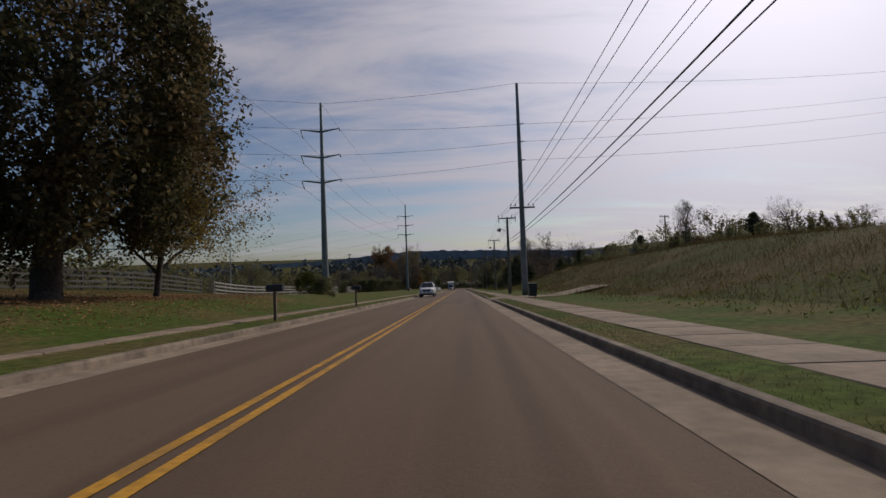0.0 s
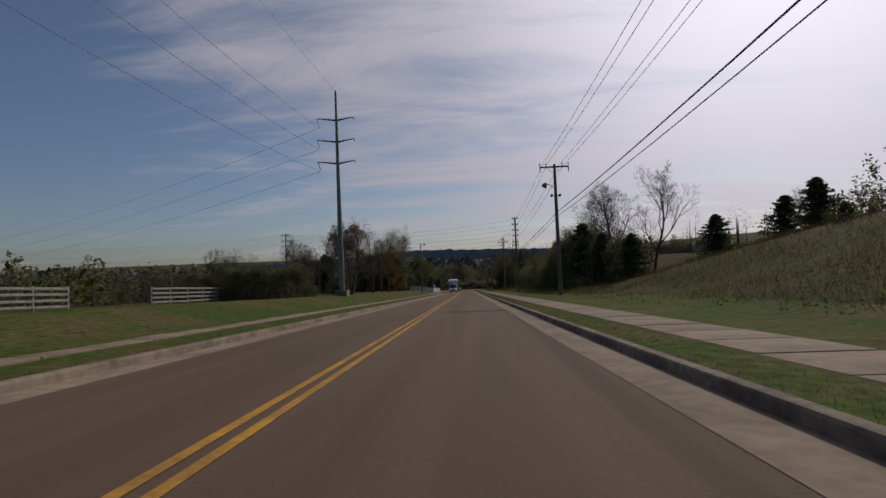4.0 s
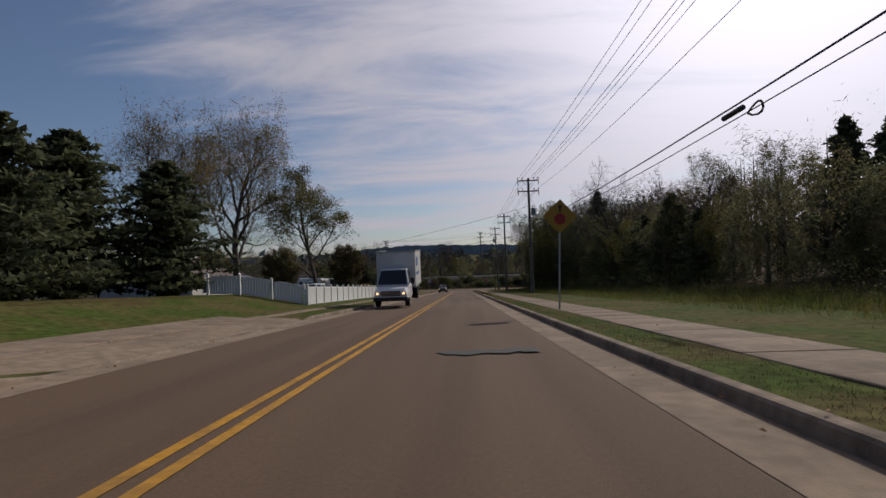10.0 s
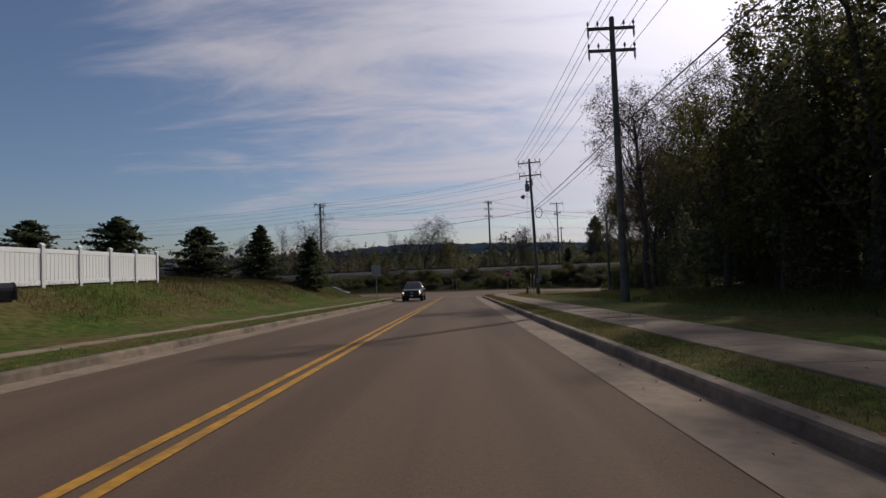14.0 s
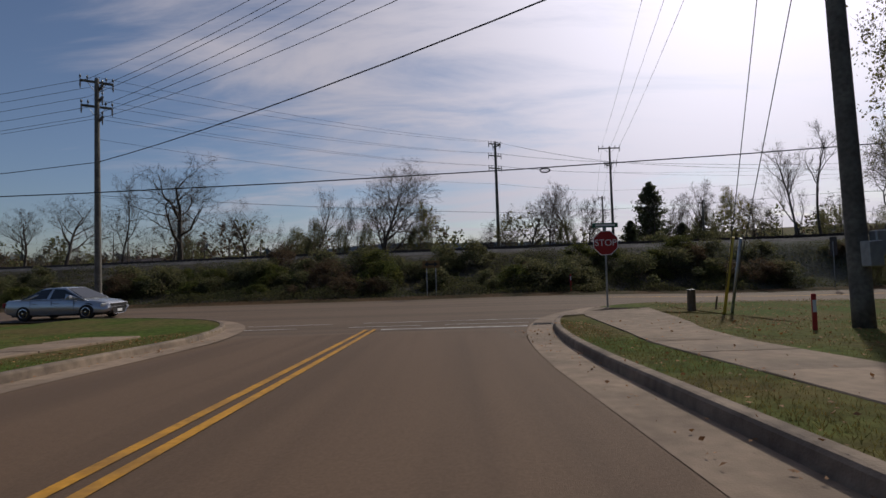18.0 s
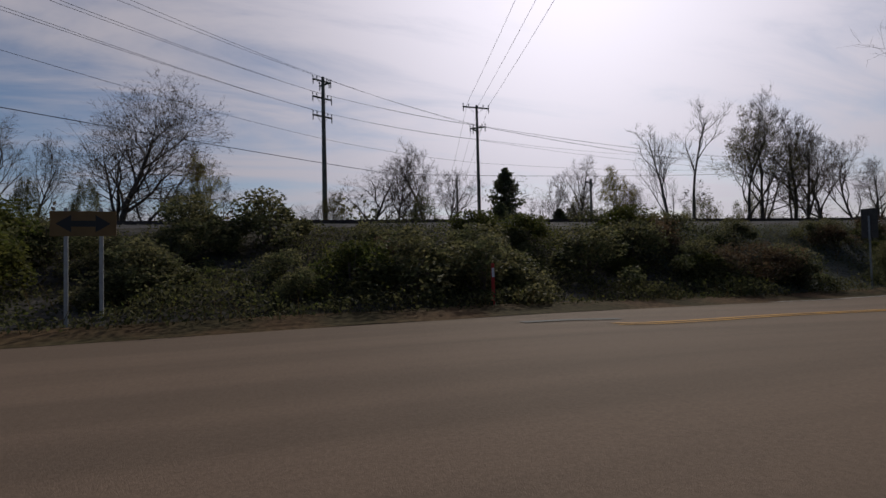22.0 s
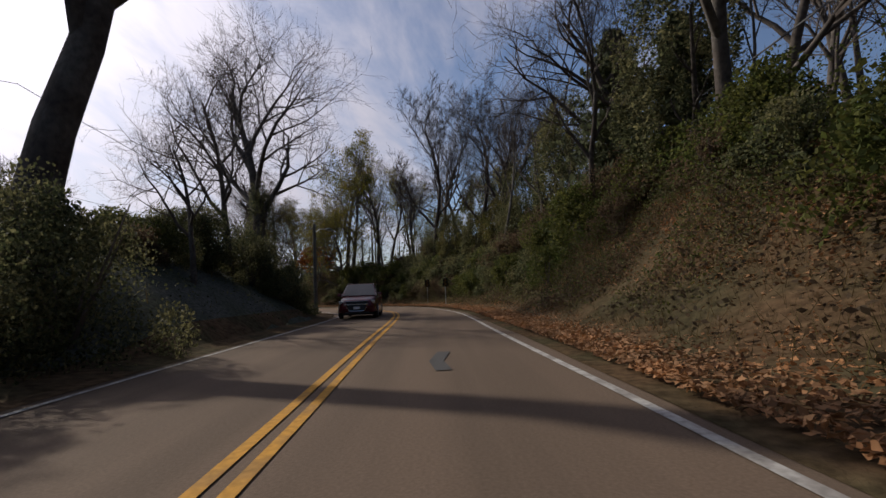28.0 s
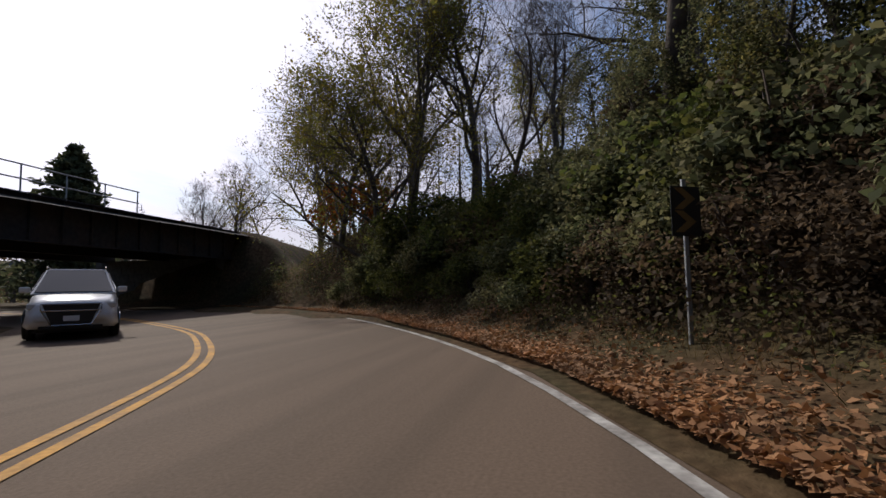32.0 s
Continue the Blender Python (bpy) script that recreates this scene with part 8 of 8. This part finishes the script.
    for s in (-1, 1):
        wheel(ob, s * (w - 0.11), -0.98, 0.40, 0.26, "galv")
        wheel(ob, s * (w - 0.11), -length + 1.15, 0.40, 0.26, "galv")
        part("tail_lamp", box(s * (w - 0.09) - 0.07, -length + 0.04, belt - 0.42, s * (w - 0.09) + 0.07, -length + 0.1, belt - 0.04, 0.01), "stop_red", ob)
    part("rear_bumper", box(-w + 0.06, -length - 0.08, 0.44, w - 0.06, -length + 0.12, 0.62, 0.04), "chrome", ob)
    part("tailgate", box(-w + 0.16, -length + 0.05, 0.64, w - 0.16, -length + 0.075, belt - 0.02, 0.01), mat, ob)
    door_lines(ob, w - 0.004, (-1.5, -2.65, -3.42), 0.5, belt - 0.03, mat)
    part("underbody", box(-w + 0.2, -length + 0.3, 0.24, w - 0.2, -0.4, 0.44), "black", ob)
    return ob


def wagon(name, label, category, x, y, yaw, mat, length, width, height, sedan=False, chrome=True, z=None):
    """A sedan or an SUV with its front at x, y."""
    z = road_z(x, y) + 0.02 if z is None else z
    ob = thing(name, label, category, Matrix.Translation((x, y, z)) @ rot_z(yaw))
    w = width / 2
    k = height
    hood, belt = (0.60 * k, 0.64 * k) if sedan else (0.60 * k, 0.63 * k)
    tail = belt + 0.02
    part("body", hull([(-length, 0.5, tail - 0.2, w - 0.2, w - 0.2, 0.08), (-length + 0.06, 0.36, tail - 0.08, w - 0.1, w - 0.13, 0.1), (-length + 0.2, 0.3, tail - 0.01, w - 0.04, w - 0.08, 0.1), (-length + 0.6, 0.24, tail, w, w - 0.05, 0.08), (-length * 0.55, 0.22, belt, w + 0.01, w - 0.03, 0.07), (-1.7, 0.22, belt - 0.01, w, w - 0.04, 0.08),
                       (-1.3, 0.23, belt - 0.02, w, w - 0.06, 0.1), (-0.9, 0.24, hood, w, w - 0.09, 0.12), (-0.5, 0.25, hood - 0.05, w - 0.01, w - 0.13, 0.14), (-0.25, 0.27, hood - 0.1, w - 0.05, w - 0.18, 0.15), (-0.1, 0.3, hood - 0.16, w - 0.11, w - 0.23, 0.14), (-0.02, 0.36, hood - 0.24, w - 0.18, w - 0.29, 0.12), (0.0, 0.42, hood - 0.3, w - 0.24, w - 0.34, 0.1)]), mat, ob, smooth=True)
    if sedan:
        cabin(ob, mat, -1.05, -length + 0.75, belt - 0.03, k, w - 0.07, w - 0.3, 0.95, 0.95, (0.55,))
    else:
        cabin(ob, mat, -1.2, -length + 0.12, belt - 0.03, k, w - 0.06, w - 0.26, 0.95, 0.4, (0.4, 0.72))
        for s in (-1, 1):
            part("roof_rail", tube([(s * (w - 0.3), -2.0, k + 0.02), (s * (w - 0.29), -2.4, k + 0.075), (s * (w - 0.29), -length + 0.9, k + 0.07), (s * (w - 0.3), -length + 0.6, k + 0.02)], 0.02, 6), "black" if not chrome else "chrome", ob)
    low = part("grille", prism([(-0.36, hood - 0.66), (0.36, hood - 0.66), (0.54, hood - 0.2), (-0.54, hood - 0.2)], -0.16, 0.012), "black", ob)
    outline = [(-0.37, hood - 0.67), (0.37, hood - 0.67), (0.56, hood - 0.33), (0.57, hood - 0.19), (-0.57, hood - 0.19), (-0.56, hood - 0.33), (-0.37, hood - 0.67)]
    part("trim_bar", tube([(a, 0.012, b) for a, b in outline], 0.016, 6), "chrome", low)
    part("trim_bar", box(-0.56, -0.02, hood - 0.36, 0.56, 0.026, hood - 0.33, 0.006), "chrome", low)
    part("air_intake", box(-0.6, -0.25, 0.24, 0.6, -0.04, 0.34, 0.02), "black", ob)
    part("plate", box(-0.15, 0.0, hood - 0.58, 0.15, 0.03, hood - 0.46), "sign_white", ob)
    for s in (-1, 1):
        h = part("headlight", moved(box(-0.19, -0.09, -0.075, 0.19, 0.02, 0.075, 0.03), Matrix.Translation((s * (w - 0.24), -0.17, hood - 0.24)) @ rot_z(-s * 32)), "lamp_glass", ob)
        part("tail_lamp", box(s * (w - 0.16) - 0.11, -length - 0.0, tail - 0.3, s * (w - 0.16) + 0.11, -length + 0.12, tail - 0.12, 0.02), "stop_red", ob)
        part("wing_mirror", box(s * (w + 0.08) - 0.11, -1.62, belt + 0.02, s * (w + 0.08) + 0.11, -1.5, belt + 0.17, 0.03), mat, ob)
        r = 0.33 if sedan else 0.36
        wheel(ob, s * (w - 0.1), -0.9, r, 0.22)
        wheel(ob, s * (w - 0.1), -length + 1.0, r, 0.22)
    part("underbody", box(-w + 0.2, -length + 0.3, 0.17, w - 0.2, -0.4, 0.3), "black", ob)
    door_lines(ob, w - 0.006, (-1.45, -2.45, -3.4), 0.4, belt - 0.05, mat)
    part("sill", box(-w + 0.02, -length + 1.5, 0.2, w - 0.02, -1.4, 0.28, 0.02), "black", ob)
    return ob


pickup("white pickup truck with dark grille standing in the oncoming lane", -4.2, -233.0, 180, "paint_white")
pickup("dark blue older pickup truck in the oncoming lane", -3.95, -19.6, 180, "paint_blue", 5.0, 1.8, 1.68, chrome=False)
pickup("white pickup truck parked beyond the lawn", -14.8, -83.5, 90, "paint_white", 5.4, 1.95, 1.85)
wagon("sedan", "silver four-door sedan on the side road", "car", -14.8, 4.55, -90, "paint_silver", 4.7, 1.8, 1.42, sedan=True)
wagon("suv", "dark red sport utility vehicle with chrome grille bars", "car", 61.3, 12.05, 92, "paint_red", 5.0, 1.95, 1.75)
wagon("suv", "white sport utility vehicle coming round the bend under the bridge", "car", 83.5, 21.3, 139, "paint_white", 4.6, 1.85, 1.7)

# box truck
tx, ty = -3.85, -96.5
box_truck = thing("box_truck", "white box truck with a van cab in the oncoming lane", "truck", Matrix.Translation((tx, ty, road_z(tx, ty) + 0.02)) @ rot_z(180) @ Matrix.Rotation(-0.0435, 4, "X"))
part("cab_body", hull([(-2.6, 0.5, 1.25, 0.98, 0.96, 0.05), (-1.5, 0.45, 1.25, 1.0, 0.97, 0.06), (-0.95, 0.45, 1.18, 1.0, 0.92, 0.1), (-0.2, 0.48, 1.08, 0.96, 0.88, 0.1), (-0.02, 0.55, 0.95, 0.92, 0.84, 0.08)]), "paint_white", box_truck)
cabin(box_truck, "paint_white", -0.9, -2.62, 1.2, 2.1, 0.94, 0.8, 0.62, 0.05)
grille = part("grille", box(-0.55, -0.05, 0.7, 0.55, 0.01, 0.98, 0.02), "black", box_truck)
for z in (0.76, 0.83, 0.9):
    part("slat", box(-0.52, 0.0, z, 0.52, 0.016, z + 0.02), "chrome", grille)
lights(box_truck, 0.0, 0.74, 0.84, 0.14, 0.1, lit=True)
part("bumper", box(-0.98, -0.1, 0.42, 0.98, 0.12, 0.62, 0.03), "black", box_truck)
cargo = part("cargo_box", box(-1.2, -6.6, 0.95, 1.2, -2.7, 3.15, 0.02), "box_white", box_truck, "white ribbed cargo box")
for z0, z1 in ((3.1, 3.19), (0.93, 1.03)):
    part("edge_rail", join(box(-1.22, -6.62, z0, -1.17, -2.68, z1), box(1.17, -6.62, z0, 1.22, -2.68, z1), box(-1.22, -2.71, z0, 1.22, -2.665, z1)), "galv", cargo)
for s in (-1, 1):
    for k in range(9):
        y = -6.4 + k * 0.44
        part("panel_seam", box(s * 1.2 - 0.006, y - 0.01, 1.03, s * 1.2 + 0.006, y + 0.01, 3.1), "galv", cargo)
    part("logo_shape", box(s * 1.21 - 0.006, -4.3, 2.2, s * 1.21 + 0.006, -3.3, 2.75), "blue_mark", cargo, "plain blue marking panel")
    part("logo_shape", box(s * 1.21 - 0.006, -4.9, 1.65, s * 1.21 + 0.006, -3.2, 1.85), "blue_mark", cargo, "plain blue marking bar")
    part("wing_mirror", box(s * 1.15 - 0.1, -1.25, 1.25, s * 1.15 + 0.1, -1.15, 1.62, 0.02), "black", box_truck)
    part("marker_light", box(s * 0.9 - 0.05, -2.66, 3.02, s * 0.9 + 0.05, -2.64, 3.07), "amber", cargo)
    wheel(box_truck, s * 0.86, -0.95, 0.38)
    wheel(box_truck, s * 0.9, -5.1, 0.38, 0.4)
part("chassis", box(-0.5, -6.5, 0.5, 0.5, -0.5, 0.95), "black", box_truck)
part("step_bumper", box(-1.1, -6.75, 0.55, 1.1, -6.6, 0.7, 0.01), "galv", box_truck)


# ---- houses and parked trailers behind the fence ----
def house(x, y, yaw, w, d, eave, ridge, wall_mat, label, base=None):
    z = terrain(x, y) if base is None else base
    ob = thing("house", label, "house", Matrix.Translation((x, y, z)) @ rot_z(yaw))
    part("wall", prism([(-w / 2, -0.6), (w / 2, -0.6), (w / 2, eave), (0, ridge - 0.1), (-w / 2, eave)], -d / 2, d / 2), wall_mat, ob)
    for s in (-1, 1):
        o = [(0, ridge), (s * (w / 2 + 0.5), eave - 0.2), (s * (w / 2 + 0.5), eave - 0.34), (0, ridge - 0.14)]
        part("roof", prism(o if s < 0 else o[::-1], -d / 2 - 0.5, d / 2 + 0.5), "shingle", ob)
        for k in range(3):
            yy = -d / 2 + d * (k + 0.5) / 3
            win = part("window", box(s * w / 2 - 0.05, yy - 0.55, 0.9, s * w / 2 + 0.05, yy + 0.55, 2.0), "sign_white", ob)
            part("glass", box(s * w / 2 - 0.06, yy - 0.47, 0.98, s * w / 2 + 0.06, yy + 0.47, 1.92), "glass_dark", win)
    part("chimney", box(-0.35, 1.0, ridge - 0.6, 0.35, 1.7, ridge + 0.7, 0.02), "brick_wall", ob)
    return ob


house(-33, -66, 0, 10, 15, 2.4, 4.2, "siding", "low pale-sided house with a brown shingle roof", terrain(-32, -66) - 0.4)
house(-42, -45, 70, 9, 13, 2.4, 4.6, "brick_wall", "low brick house with a brown shingle roof")
for x, y, yaw in ((-95, 70, 20), (-70, 95, 70), (-110, 40, 10), (-50, 120, 40), (-130, -30, 80), (-20, 150, 0), (60, 160, 30), (-85, 130, 55), (110, 130, 10), (-105, -150, 60), (-120, -190, 80), (-95, -210, 20)):
    house(x, y, yaw, 9, 13, 2.8, 5.4, "siding" if x % 2 else "brick_wall", "distant house with a shingle roof among trees")


def trailer(x, y, yaw, length, label):
    z = terrain(x, y) + 0.1
    ob = thing("travel_trailer", label, "trailer", Matrix.Translation((x, y, z)) @ rot_z(yaw))
    part("shell", hull([(-length / 2, 0.7, 2.1, 1.1, 1.05, 0.12), (-length / 2 + 0.35, 0.5, 2.5, 1.15, 1.1, 0.15), (length / 2 - 0.5, 0.5, 2.55, 1.15, 1.1, 0.15), (length / 2, 0.9, 2.0, 1.1, 1.0, 0.15)]), "box_white", ob)
    for s in (-1, 1):
        for k in (-0.25, 0.1, 0.32):
            part("window", box(s * 1.15 - 0.02, k * length - 0.4, 1.35, s * 1.15 + 0.02, k * length + 0.4, 1.95, 0.01), "glass_dark", ob)
        part("stripe", box(s * 1.155 - 0.01, -length * 0.45, 1.05, s * 1.155 + 0.01, length * 0.45, 1.15), "blue_mark", ob)
        wheel(ob, s * 1.05, -0.4, 0.33, 0.22, "galv")
    part("hitch", tube([(0, length / 2, 0.5), (0, length / 2 + 1.0, 0.45)], 0.05, 6), "black", ob)
    part("jack", tube([(0, length / 2 + 0.9, 0.0), (0, length / 2 + 0.9, 0.7)], 0.03, 6), "galv", ob)


trailer(-27.5, -33.0, 60, 6.5, "white travel trailer parked behind the fence")
trailer(-23.5, -27.0, 85, 6.0, "white travel trailer parked beyond the gateway")
wagon("suv", "grey estate car parked behind the white fence", "car", -27.5, -45.0, 95, "paint_silver", 4.6, 1.85, 1.6, z=terrain(-27.5, -45.0) + 0.1)

lay(RIGHT_PATH, right_walk, 0.160)
lay(LEFT_PATH, left_walk, 0.195)
